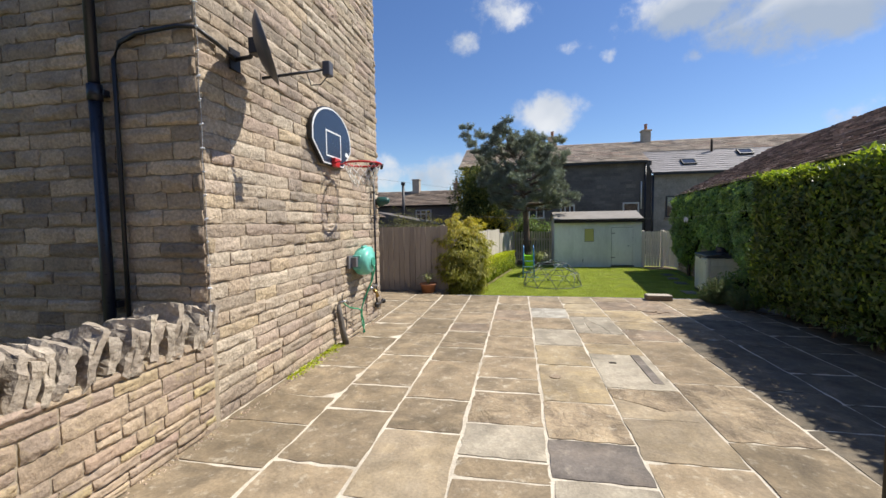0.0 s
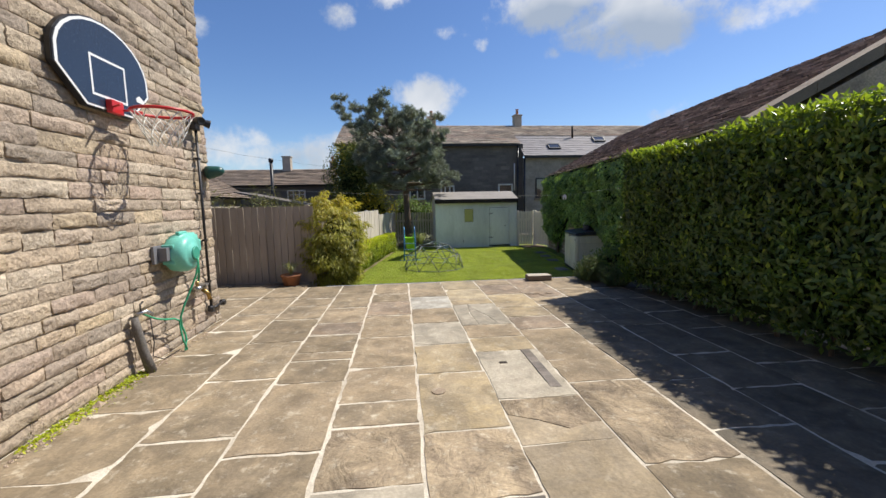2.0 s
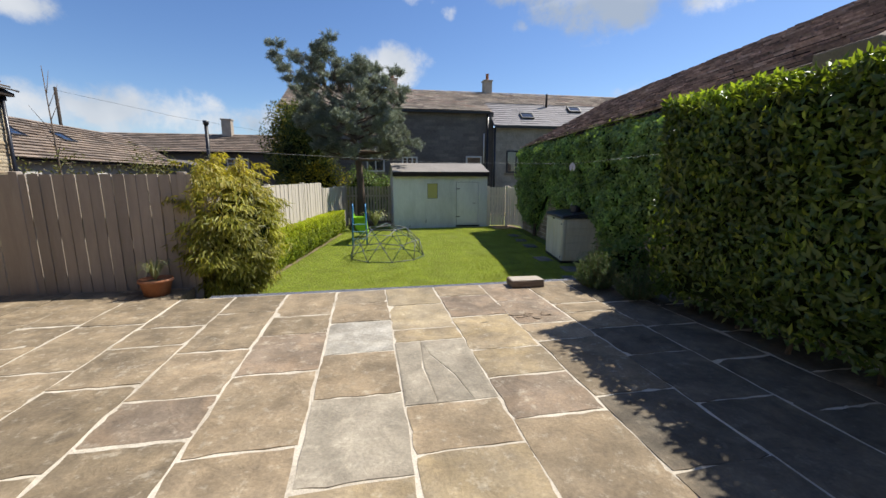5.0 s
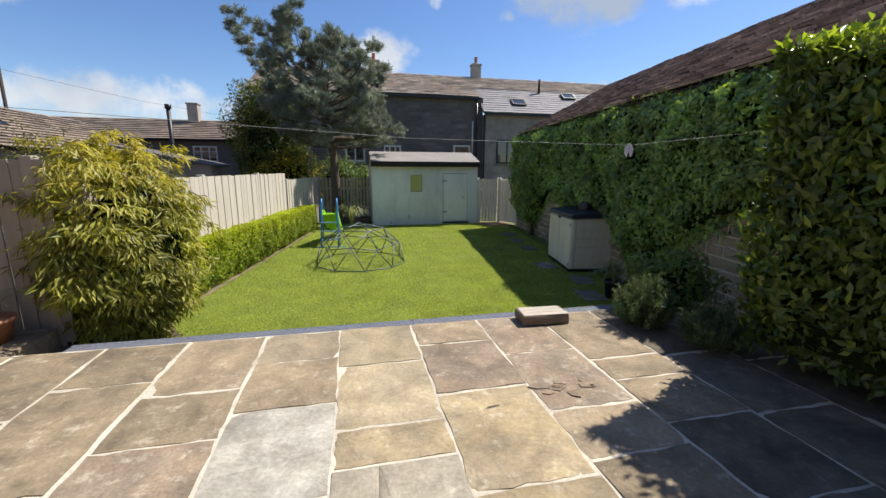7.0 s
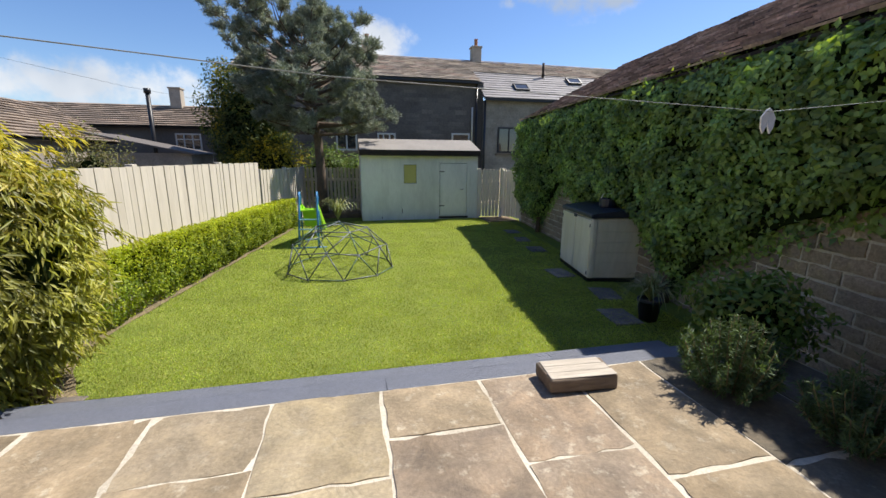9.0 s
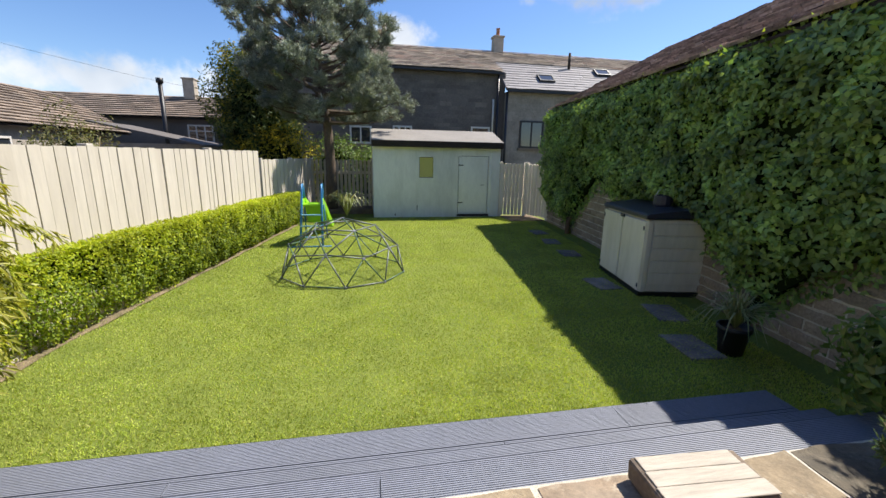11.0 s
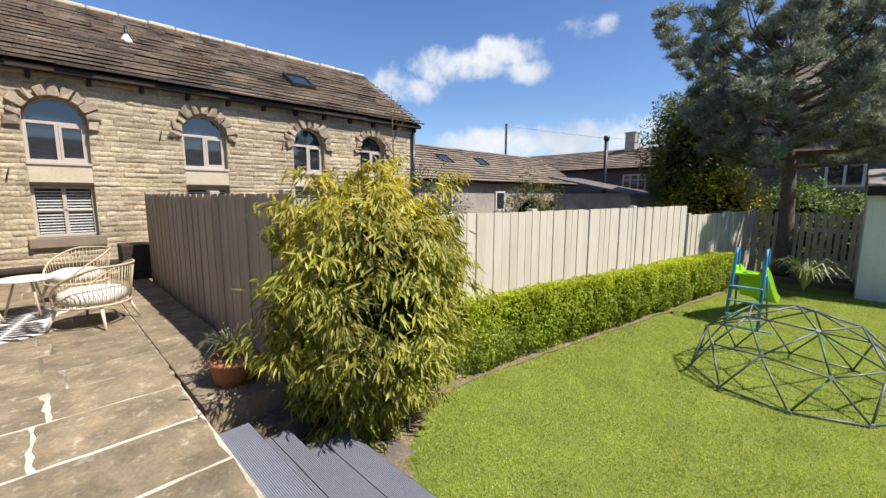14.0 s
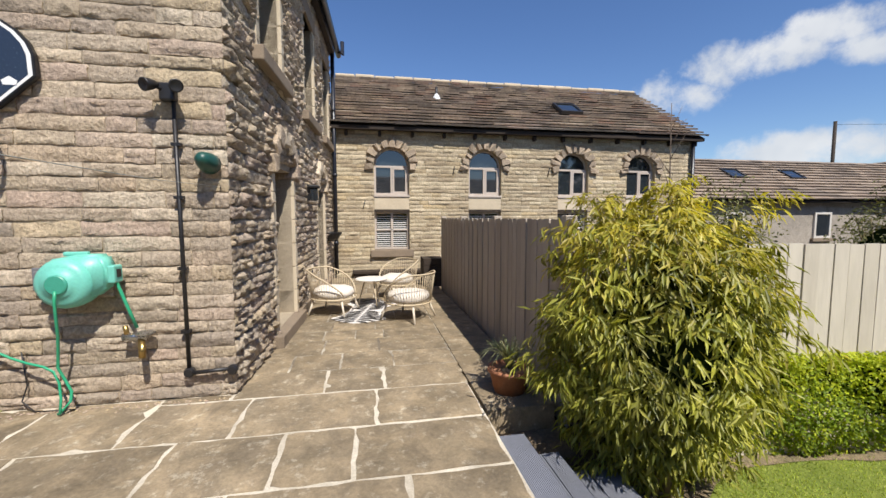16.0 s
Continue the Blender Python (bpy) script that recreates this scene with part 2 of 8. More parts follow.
    link(grit.outputs[0], split.inputs["Normal"])
    link(split.outputs[0], out.inputs["Normal"])
    return m


JOINT_OLD = material("weathered_pointing", [(0.17, 0.140, 0.105), (0.17, 0.140, 0.105)], 0.95, 60, 0.25, 2.0, (0.60, 0.54, 0.43), 1.0, 0.4)
FLAG = flag_material("olive_flag", (0.226, 0.178, 0.116), (0.281, 0.217, 0.138), (0.142, 0.114, 0.081), blotch=0.5)
# flag colour darkened to carry the shade that the hedge throws
FLAG_SHADED = flag_material("hedge_shaded_flag", (0.152, 0.127, 0.093), (0.184, 0.147, 0.101), (0.087, 0.077, 0.059), specks=0.12)
FLAG_TAN = flag_material("tan_flag", (0.285, 0.224, 0.147), (0.319, 0.244, 0.155), (0.204, 0.159, 0.108), blotch=0.5)
FLAG_SAND = flag_material("sandy_flag", (0.296, 0.239, 0.163), (0.323, 0.255, 0.164), (0.239, 0.192, 0.137), blotch=0.35, specks=0.15, riven=0.2)
FLAG_GOLD = flag_material("golden_flag", (0.312, 0.250, 0.160), (0.350, 0.270, 0.155), (0.225, 0.180, 0.124), blotch=0.5)
FLAG_PINK = flag_material("rosy_flag", (0.258, 0.202, 0.145), (0.288, 0.213, 0.143), (0.172, 0.137, 0.105))
FLAG_ROUGH = flag_material("pitted_flag", (0.314, 0.245, 0.161), (0.361, 0.279, 0.180), (0.157, 0.121, 0.085), blotch=0.7, riven=0.5)
FLAG_CREAM = flag_material("cream_flag", (0.325, 0.268, 0.177), (0.341, 0.272, 0.166), (0.263, 0.213, 0.149), blotch=0.45, specks=0.2)
FLAG_SLATE = flag_material("grey_flag", (0.318, 0.280, 0.214), (0.344, 0.298, 0.225), (0.246, 0.214, 0.165), blotch=0.4, specks=0.3, riven=0.2)
FLAG_BLUE = flag_material("slaty_flag", (0.180, 0.156, 0.134), (0.215, 0.180, 0.146), (0.120, 0.106, 0.094), specks=0.15, riven=0.2)
FLAG_GREY = flag_material("pale_flag", (0.407, 0.376, 0.310), (0.455, 0.425, 0.360), (0.297, 0.266, 0.212), pale=(0.558, 0.526, 0.459), blotch=0.55)
COPING = material("coping_stone", [(0.412, 0.342, 0.263), (0.480, 0.406, 0.312), (0.343, 0.283, 0.220)], 0.92, 40, 0.3, 4.0, (0.145, 0.128, 0.111), 0.7, 0.7, moss=(0.442, 0.399, 0.306), moss_amount=0.5, relief=0.7)
RUBBLE = material("garden_wall_stone", [(0.398, 0.299, 0.213), (0.474, 0.368, 0.255), (0.342, 0.258, 0.196), (0.436, 0.348, 0.265), (0.380, 0.272, 0.213), (0.493, 0.396, 0.213)],
                  0.92, 40, 0.28, 3.0, (0.204, 0.162, 0.115), 0.6, 0.6, moss=(0.340, 0.281, 0.068), moss_amount=0.25)
SLATE = material("stone_slate", [(0.370, 0.302, 0.241), (0.482, 0.392, 0.308), (0.252, 0.213, 0.179), (0.538, 0.442, 0.336), (0.325, 0.269, 0.224), (0.448, 0.314, 0.241)],
                 0.9, 24, 0.32, 1.6, (0.100, 0.085, 0.072), 0.6, 0.6, moss=(0.480, 0.430, 0.340), moss_amount=0.4)
SLATE_BROWN = material("brown_stone_slate", [(0.256, 0.200, 0.156), (0.344, 0.269, 0.206), (0.188, 0.150, 0.122), (0.300, 0.225, 0.169)],
                       0.92, 18, 0.3, 1.2, (0.095, 0.080, 0.068), 0.5, 0.5)
SLATE_RED = material("mossy_stone_slate", [(0.405, 0.290, 0.240), (0.203, 0.149, 0.127), (0.540, 0.405, 0.338), (0.290, 0.209, 0.176), (0.472, 0.338, 0.277), (0.149, 0.113, 0.100), (0.594, 0.472, 0.405)],
                     0.92, 20, 0.35, 2.4, (0.075, 0.060, 0.052), 0.55, 0.6, moss=(0.290, 0.270, 0.170), moss_amount=0.35)
SLATE_GREY = material("grey_slate", [(0.255, 0.234, 0.230), (0.289, 0.268, 0.264), (0.230, 0.212, 0.208)], 0.7, 30, 0.12, 1.2, (0.212, 0.196, 0.187), 0.3, 0.2)
RENDER_DARK = material("sooty_wall", [(0.143, 0.126, 0.114), (0.143, 0.126, 0.114)], 0.95, 16, 0.25, 0.8, (0.111, 0.098, 0.085), 0.6, 0.3)
RENDER_GREY = material("grey_stone_wall", [(0.352, 0.310, 0.261), (0.352, 0.310, 0.261)], 0.95, 16, 0.2, 0.9, (0.119, 0.106, 0.089), 0.6, 0.3)
WHITE_BOARD = material("cream_fence_paint", [(0.561, 0.501, 0.416), (0.595, 0.535, 0.451), (0.527, 0.468, 0.387)], 0.7, 20, 0.07, 2.0, (0.408, 0.357, 0.289), 0.35, 0.12, stretch=(1, 1, 0.15))
GREY_BOARD = material("taupe_fence_paint", [(0.379, 0.325, 0.265), (0.416, 0.356, 0.290), (0.349, 0.301, 0.248)], 0.7, 20, 0.08, 2.0, (0.170, 0.136, 0.106), 0.35, 0.12, stretch=(1, 1, 0.15))
PICKET = material("weathered_paling", [(0.517, 0.448, 0.362), (0.574, 0.499, 0.401), (0.436, 0.379, 0.304)], 0.85, 20, 0.1, 2.0, (0.238, 0.204, 0.162), 0.45, 0.2, stretch=(1, 1, 0.15))
SHED_PAINT = material("sage_shed_paint", [(0.786, 0.797, 0.749), (0.819, 0.826, 0.779)], 0.7, 18, 0.05, 1.2, (0.346, 0.355, 0.309), 0.4, 0.08, stretch=(1, 1, 0.3))
FELT = material("roof_felt", [(0.285, 0.260, 0.230), (0.285, 0.260, 0.230)], 0.9, 60, 0.2, 1.4, (0.187, 0.170, 0.149), 0.5, 0.3)
DARK_TIMBER = material("dark_timber", [(0.038, 0.028, 0.022), (0.047, 0.034, 0.025)], 0.8, 30, 0.25, 3, (0.017, 0.014, 0.011), 0.5, 0.2)
POST_WOOD = material("brown_gate_post", [(0.030, 0.022, 0.012), (0.046, 0.036, 0.018)], 0.8, 25, 0.3, 7, (0.012, 0.009, 0.006), 0.6, 0.5, stretch=(1, 1, 0.12))
POST_END = material("gate_post_end_grain", [(0.110, 0.096, 0.072), (0.085, 0.072, 0.052)], 0.75, 30, 0.25, 9, (0.050, 0.040, 0.028), 0.5, 0.3)
DECK = material("grey_composite_deck", [(0.205, 0.214, 0.250), (0.219, 0.229, 0.264)], 0.55, 50, 0.12, 3.0, (0.162, 0.166, 0.178), 0.35, 0.12, specular=0.5)
SOIL = material("bare_soil", [(0.136, 0.098, 0.064), (0.136, 0.098, 0.064)], 0.95, 40, 0.35, 4.0, (0.281, 0.212, 0.140), 0.6, 0.6)
LAWN = material("lawn_turf", [(0.180, 0.212, 0.042), (0.180, 0.212, 0.042)], 0.95, 60, 0.35, 2.6, (0.100, 0.140, 0.028), 0.5, 0.6, specular=0.1)
EARTH = material("field", [(0.085, 0.102, 0.043), (0.085, 0.102, 0.043)], 0.95, 5, 0.25, 0.2, (0.128, 0.111, 0.068), 0.6, 0.2, specular=0.1)
TARMAC = material("yard_paving", [(0.119, 0.106, 0.089), (0.119, 0.106, 0.089)], 0.92, 40, 0.2, 1.0, (0.076, 0.068, 0.060), 0.5, 0.3)
BLACK_METAL = plain("black_iron", (0.014, 0.013, 0.014), 0.45)
PIPE_DARK = plain("navy_black_pipe", (0.015, 0.017, 0.025), 0.35)
UPVC_WHITE = plain("white_window_frame", (0.612, 0.578, 0.527), 0.4)
UPVC_TAUPE = plain("taupe_window_frame", (0.482, 0.413, 0.356), 0.45)
GLASS = glass_material()
# near-black colour that stands in for the darkness of unlit rooms
DARK_ROOM = plain("unlit_room_dark", (0.025, 0.024, 0.022), 0.9)
BARK = material("pine_bark", [(0.136, 0.102, 0.076), (0.136, 0.102, 0.076)], 0.95, 25, 0.35, 4, (0.076, 0.060, 0.047), 0.6, 0.8, stretch=(1, 1, 0.4))
STEM = material("shrub_stem", [(0.170, 0.136, 0.068), (0.204, 0.170, 0.076)], 0.85, 30, 0.2, 4, (0.085, 0.068, 0.043), 0.4, 0.2)
# near-black colour for solid cores that paint the shade between leaves
SHADE_CORE = plain("shrub_inner_shade", (0.014, 0.022, 0.007), 1.0, 0.0, 0.0, 0.3)

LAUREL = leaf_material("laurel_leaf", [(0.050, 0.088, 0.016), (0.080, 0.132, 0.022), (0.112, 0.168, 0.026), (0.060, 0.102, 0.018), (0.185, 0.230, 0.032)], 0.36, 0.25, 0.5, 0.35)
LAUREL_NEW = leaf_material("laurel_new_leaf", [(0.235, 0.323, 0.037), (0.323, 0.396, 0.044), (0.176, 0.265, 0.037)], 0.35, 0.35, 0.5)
IVY = leaf_material("climber_leaf", [(0.110, 0.193, 0.050), (0.182, 0.293, 0.077), (0.237, 0.364, 0.094), (0.320, 0.436, 0.116), (0.077, 0.138, 0.040)], 0.42, 0.25, 0.5, 0.45)
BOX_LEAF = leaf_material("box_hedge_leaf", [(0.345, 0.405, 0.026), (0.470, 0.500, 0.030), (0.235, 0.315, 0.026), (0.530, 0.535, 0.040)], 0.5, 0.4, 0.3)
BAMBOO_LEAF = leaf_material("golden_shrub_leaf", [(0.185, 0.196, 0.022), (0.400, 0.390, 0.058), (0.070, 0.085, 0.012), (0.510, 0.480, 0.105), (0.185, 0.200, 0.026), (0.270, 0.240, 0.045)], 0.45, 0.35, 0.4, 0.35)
PINE = leaf_material("pine_needle", [(0.205, 0.240, 0.196), (0.300, 0.335, 0.275), (0.118, 0.145, 0.114), (0.440, 0.462, 0.385), (0.165, 0.188, 0.140)], 0.6, 0.12, 0.3, 0.35)
GOLD_CONIFER = leaf_material("golden_conifer_leaf", [(0.347, 0.306, 0.033), (0.510, 0.408, 0.041), (0.183, 0.204, 0.030)], 0.6, 0.3, 0.2)
DARK_CONIFER = leaf_material("dark_conifer_leaf", [(0.048, 0.074, 0.026), (0.065, 0.104, 0.035), (0.120, 0.144, 0.039), (0.229, 0.217, 0.043)], 0.6, 0.2, 0.2, 0.5)
SHRUB_LEAF = leaf_material("shrub_leaf", [(0.124, 0.197, 0.045), (0.178, 0.267, 0.063), (0.090, 0.152, 0.036), (0.267, 0.285, 0.090)], 0.5, 0.3, 0.3)
OLIVE_LEAF = leaf_material("olive_shrub_leaf", [(0.150, 0.160, 0.058), (0.215, 0.212, 0.080), (0.095, 0.105, 0.042), (0.190, 0.150, 0.080)], 0.55, 0.3, 0.3, 0.35)
ROSEMARY = leaf_material("rosemary_leaf", [(0.080, 0.126, 0.056), (0.117, 0.174, 0.076), (0.051, 0.085, 0.035)], 0.55, 0.3, 0.3)
GRASS = leaf_material("grass_blade", [(0.374, 0.460, 0.080), (0.535, 0.578, 0.118), (0.262, 0.353, 0.071), (0.407, 0.476, 0.088), (0.599, 0.556, 0.203)], 0.6, 0.35, 0.2, 0.24)
STRAP_LEAF = leaf_material("strap_leaf", [(0.318, 0.318, 0.178), (0.204, 0.243, 0.102), (0.422, 0.396, 0.243)], 0.5, 0.3, 0.3)
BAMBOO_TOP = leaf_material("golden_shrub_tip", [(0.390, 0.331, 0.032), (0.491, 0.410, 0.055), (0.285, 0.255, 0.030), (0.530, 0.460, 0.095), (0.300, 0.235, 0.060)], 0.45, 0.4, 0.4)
TERRACE_STONE = material("sooty_terrace_stone", [(0.122, 0.109, 0.099), (0.167, 0.145, 0.129), (0.145, 0.129, 0.116), (0.202, 0.173, 0.151)], 0.95, 12, 0.2, 0.7, (0.064, 0.058, 0.051), 0.6, 0.3)
GREY_STONE = material("grey_terrace_stone", [(0.318, 0.280, 0.235), (0.369, 0.326, 0.274), (0.294, 0.261, 0.217)], 0.95, 12, 0.2, 0.9, (0.136, 0.119, 0.102), 0.6, 0.3)
WORN_EDGE = material("worn_lawn_edge", [(0.255, 0.192, 0.118), (0.255, 0.192, 0.118)], 0.95, 45, 0.4, 6.0, (0.120, 0.112, 0.052), 0.8, 0.8)
# older, greener box leaves; the darker tint also paints the hedge front's shade
BOX_OLD_SHADED = leaf_material("box_hedge_old_shaded_leaf", [(0.145, 0.215, 0.020), (0.220, 0.285, 0.024), (0.090, 0.138, 0.016), (0.285, 0.340, 0.028)], 0.5, 0.3, 0.3)
BARN_MORTAR = material("barn_mortar", [(0.40, 0.33, 0.215), (0.40, 0.33, 0.215)], 0.95, 40, 0.2, 1.5, (0.30, 0.24, 0.16), 0.5, 0.4)
GATE_PAINT = material("pale_gate_paint", [(0.80, 0.71, 0.60), (0.84, 0.75, 0.64), (0.76, 0.68, 0.57)], 0.7, 20, 0.07, 2.0, (0.50, 0.43, 0.35), 0.35, 0.12, stretch=(1, 1, 0.15))
OLD_WALL = material("old_wall_stone", [(0.36, 0.28, 0.20), (0.42, 0.33, 0.24), (0.29, 0.23, 0.17), (0.46, 0.36, 0.26)], 0.92, 40, 0.3, 1.6, (0.17, 0.14, 0.11), 0.6, 0.6, relief=0.5)

# ---------------------------------------------------------------- mesh tools
def part(name, bm, mat, parent=None, label="", smooth=False):
    """Links a bmesh as one mesh object, under a thing or a part."""
    me = bpy.data.meshes.new(name)
    bm.to_mesh(me)
    bm.free()
    me.materials.append(mat)
    if smooth:
        me.shade_smooth()
    ob = new(name, me)
    ob.parent = parent
    if label:
        ob["label"] = label
    return ob


def raw(name, verts, faces, mat, parent=None, label="", kind=""):
    me = bpy.data.meshes.new(name)
    me.from_pydata([tuple(v) for v in verts], [], [tuple(f) for f in faces])
    me.materials.append(mat)
    ob = new(name, me)
    ob.parent = parent
    return tagged(ob, label, "", "", kind)


def thing(name, label, category, group="", kind="", at=(0, 0, 0), turn=0):
    ob = new(name)
    ob.empty_display_size = 0.05
    ob.matrix_world = pose(*at, 0, 0, turn)
    return tagged(ob, label, category, group, kind)


def box(bm, lo, hi, m=None, bevel=0.0):
    """An axis-aligned block from lo to hi, moved by m, with its edges taken off by bevel."""
    c = [(a + b) / 2 for a, b in zip(lo, hi)]
    s = [abs(b - a) for a, b in zip(lo, hi)]
    made = bmesh.ops.create_cube(bm, size=1, matrix=(m or Matrix()) @ Matrix.Translation(c) @ Matrix.Diagonal((*s, 1)))
    if bevel:
        vs = set(made["verts"])
        es = [e for e in bm.edges if e.verts[0] in vs and e.verts[1] in vs]
        bmesh.ops.bevel(bm, geom=es, offset=bevel, segments=2, profile=0.5, affect="EDGES")
    return bm


def block(name, lo, hi, mat, parent=None, label="", bevel=0.004, m=None):
    bm = bmesh.new()
    box(bm, lo, hi, m, bevel)
    return part(name, bm, mat, parent, label)


def tube(bm, points, radius, sides=8, radii=None):
    """A round bar along points."""
    pts = [Vector(p) for p in points]
    rings = []
    up = Vector((0, 0, 1))
    for n, p in enumerate(pts):
        d = (pts[min(n + 1, len(pts) - 1)] - pts[max(n - 1, 0)]).normalized()
        a = d.cross(up if abs(d.z) < 0.9 else Vector((1, 0, 0))).normalized()
        b = d.cross(a)
        r = radii[n] if radii else radius
        rings.append([bm.verts.new(p + (a * math.cos(2 * math.pi * k / sides) + b * math.sin(2 * math.pi * k / sides)) * r) for k in range(sides)])
    for r0, r1 in zip(rings, rings[1:]):
        for k in range(sides):
            bm.faces.new((r0[k], r0[(k + 1) % sides], r1[(k + 1) % sides], r1[k]))
    bm.faces.new(rings[0])
    bm.faces.new(rings[-1][::-1])
    return bm


def bar(name, points, radius, mat, parent=None, label="", sides=8, radii=None):
    bm = bmesh.new()
    tube(bm, points, radius, sides, radii)
    bmesh.ops.recalc_face_normals(bm, faces=bm.faces)
    return part(name, bm, mat, parent, label, True)


def lathe(bm, profile, sides=20, m=None):
    """A turned shape from (radius, height) pairs."""
    m = m or Matrix()
    rings = [[bm.verts.new(m @ Vector((r * math.cos(2 * math.pi * k / sides), r * math.sin(2 * math.pi * k / sides), z))) for k in range(sides)] for r, z in profile]
    for r0, r1 in zip(rings, rings[1:]):
        for k in range(sides):
            bm.faces.new((r0[k], r0[(k + 1) % sides], r1[(k + 1) % sides], r1[k]))
    if profile[0][0] > 1e-4:
        bm.faces.new(rings[0][::-1])
    if profile[-1][0] > 1e-4:
        bm.faces.new(rings[-1])
    bmesh.ops.remove_doubles(bm, verts=bm.verts, dist=1e-5)
    bmesh.ops.recalc_face_normals(bm, faces=bm.faces)
    return bm


def prism(bm, outline, depth, m=None):
    """A plate: outline in x, z, thickness depth along y from 0, moved by m."""
    m = m or Matrix()
    a = [bm.verts.new(m @ Vector((x, 0, z))) for x, z in outline]
    b = [bm.verts.new(m @ Vector((x, depth, z))) for x, z in outline]
    n = len(a)
    bm.faces.new(a)
    bm.faces.new(b[::-1])
    for k in range(n):
        bm.faces.new((a[k], b[k], b[(k + 1) % n], a[(k + 1) % n]))
    bmesh.ops.recalc_face_normals(bm, faces=bm.faces)
    return bm


def frame_at(origin, along):
    """A matrix with x along the wall, y out of the wall's face and z up; along is (dx, dy), and the face looks to its right."""
    d = Vector((along[0], along[1], 0)).normalized()
    n = Vector((d.y, -d.x, 0))
    m = Matrix(((d.x, n.x, 0, origin[0]), (d.y, n.y, 0, origin[1]), (0, 0, 1, origin[2]), (0, 0, 0, 1)))
    return m


# --- rough stones: unit blocks, x 0..1, z 0..1, y 0 (wall) .. 1 (proud)
def stone_shapes(count, nx, nz, seed, deep=0.55, rim=(0.05, 0.3)):
    rng = random.Random(seed)
    shapes = []
    for _ in range(count):
        verts, faces = [], []
        for j in range(nz + 1):
            for i in range(nx + 1):
                edge = i in (0, nx) or j in (0, nz)
                u, w = i / nx, j / nz
                du = 0 if i in (0, nx) else rng.uniform(-0.25, 0.25) / nx
                dw = 0 if j in (0, nz) else rng.uniform(-0.25, 0.25) / nz
                corner = i in (0, nx) and j in (0, nz)
                d = rng.uniform(*rim) * (0.7 if corner else 1) if edge else rng.uniform(1 - deep, 1.0)
                if edge and not corner:
                    du, dw = (du, rng.uniform(-0.07, 0.08)) if j in (0, nz) else (rng.uniform(-0.025, 0.025), dw)
                verts.append((u + du, d, w + dw))
        for j in range(nz):
            for i in range(nx):
                a = j * (nx + 1) + i
                faces.append((a, a + 1, a + nx + 2, a + nx + 1))
        ring = [i for i in range(nx + 1)] + [(nx + 1) * j + nx for j in range(1, nz + 1)] + [nz * (nx + 1) + i for i in range(nx - 1, -1, -1)] + [(nx + 1) * j for j in range(nz - 1, 0, -1)]
        base, m = len(verts), len(ring)
        verts += [verts[k] for k in ring] + [(verts[k][0], -0.3, verts[k][2]) for k in ring]
        for n in range(m):
            k = (n + 1) % m
            faces.append((base + k, base + n, base + m + n, base + m + k))
        shapes.append((np.array(verts), faces))
    return shapes


def split_stone_shapes(count, nx, nz, seed, rough):
    """Rock-faced blocks: a hewn front with long split ledges and uneven arrises."""
    rng = random.Random(seed)
    shapes = []
    for _ in range(count):
        ph = Vector((rng.uniform(0, 90), rng.uniform(0, 90), 0))
        tilt, lean, belly = rng.uniform(-0.25, 0.25), rng.uniform(-0.2, 0.2), rng.uniform(0.5, 0.85)
        verts, faces = [], []
        for j in range(nz + 1):
            for i in range(nx + 1):
                u, w = i / nx, j / nz
                rim_u, rim_w = i in (0, nx), j in (0, nz)
                ledge = noise.noise(Vector((u * 2.2, w * 3.4, 0)) + ph) + 0.6 * noise.noise(Vector((u * 5.5, w * 6.0, 7)) + ph)
                d = belly + tilt * (u - 0.5) + lean * (w - 0.5) + rough * ledge
                if rim_u or rim_w:
                    d = d * 0.5 - 0.05 + 0.22 * noise.noise(Vector((u * 7, w * 5, 3)) + ph)
                du = 0.02 * noise.noise(Vector((w * 4, u * 9, 1)) + ph) if rim_u else rng.uniform(-0.25, 0.25) / nx
                dw = 0.16 * noise.noise(Vector((u * 3.2, w * 9, 5)) + ph) if rim_w else rng.uniform(-0.22, 0.22) / nz
                verts.append((u + du, max(0.04, d), w + dw))
        for j in range(nz):
            for i in range(nx):
                a = j * (nx + 1) + i
                faces.append((a, a + 1, a + nx + 2, a + nx + 1))
        ring = [i for i in range(nx + 1)] + [(nx + 1) * j + nx for j in range(1, nz + 1)] + [nz * (nx + 1) + i for i in range(nx - 1, -1, -1)] + [(nx + 1) * j for j in range(nz - 1, 0, -1)]
        base, m = len(verts), len(ring)
        verts += [verts[k] for k in ring] + [(verts[k][0], -0.3, verts[k][2]) for k in ring]
        for n in range(m):
            k = (n + 1) % m
            faces.append((base + k, base + n, base + m + n, base + m + k))
        shapes.append((np.array(verts), faces))
    return shapes


def shape_meshes(name, shapes, mat, smooth=False):
    out = []
    for v, f in shapes:
        me = bpy.data.meshes.new(name)
        me.from_pydata(v.tolist(), [], f)
        me.materials.append(mat)
        if smooth:
            me.shade_smooth()
        out.append(me)
    return out


def lay_pieces(name, spots, shapes, mat, parent, near, limit=300, stuff_name=""):
    """spots: matrices of pieces. The nearest are objects of their own on shared meshes, the rest is one mesh."""
    meshes = shape_meshes(name, shapes, mat, True)
    rng = random.Random(len(spots))
    spots = sorted(spots, key=near)
    for m in spots[:limit]:
        ob = new(name, rng.choice(meshes))
        ob.parent = parent
        ob.matrix_local = m
    if len(spots) > limit:
        join_pieces(stuff_name or name + "_courses", spots[limit:], shapes, mat, parent)


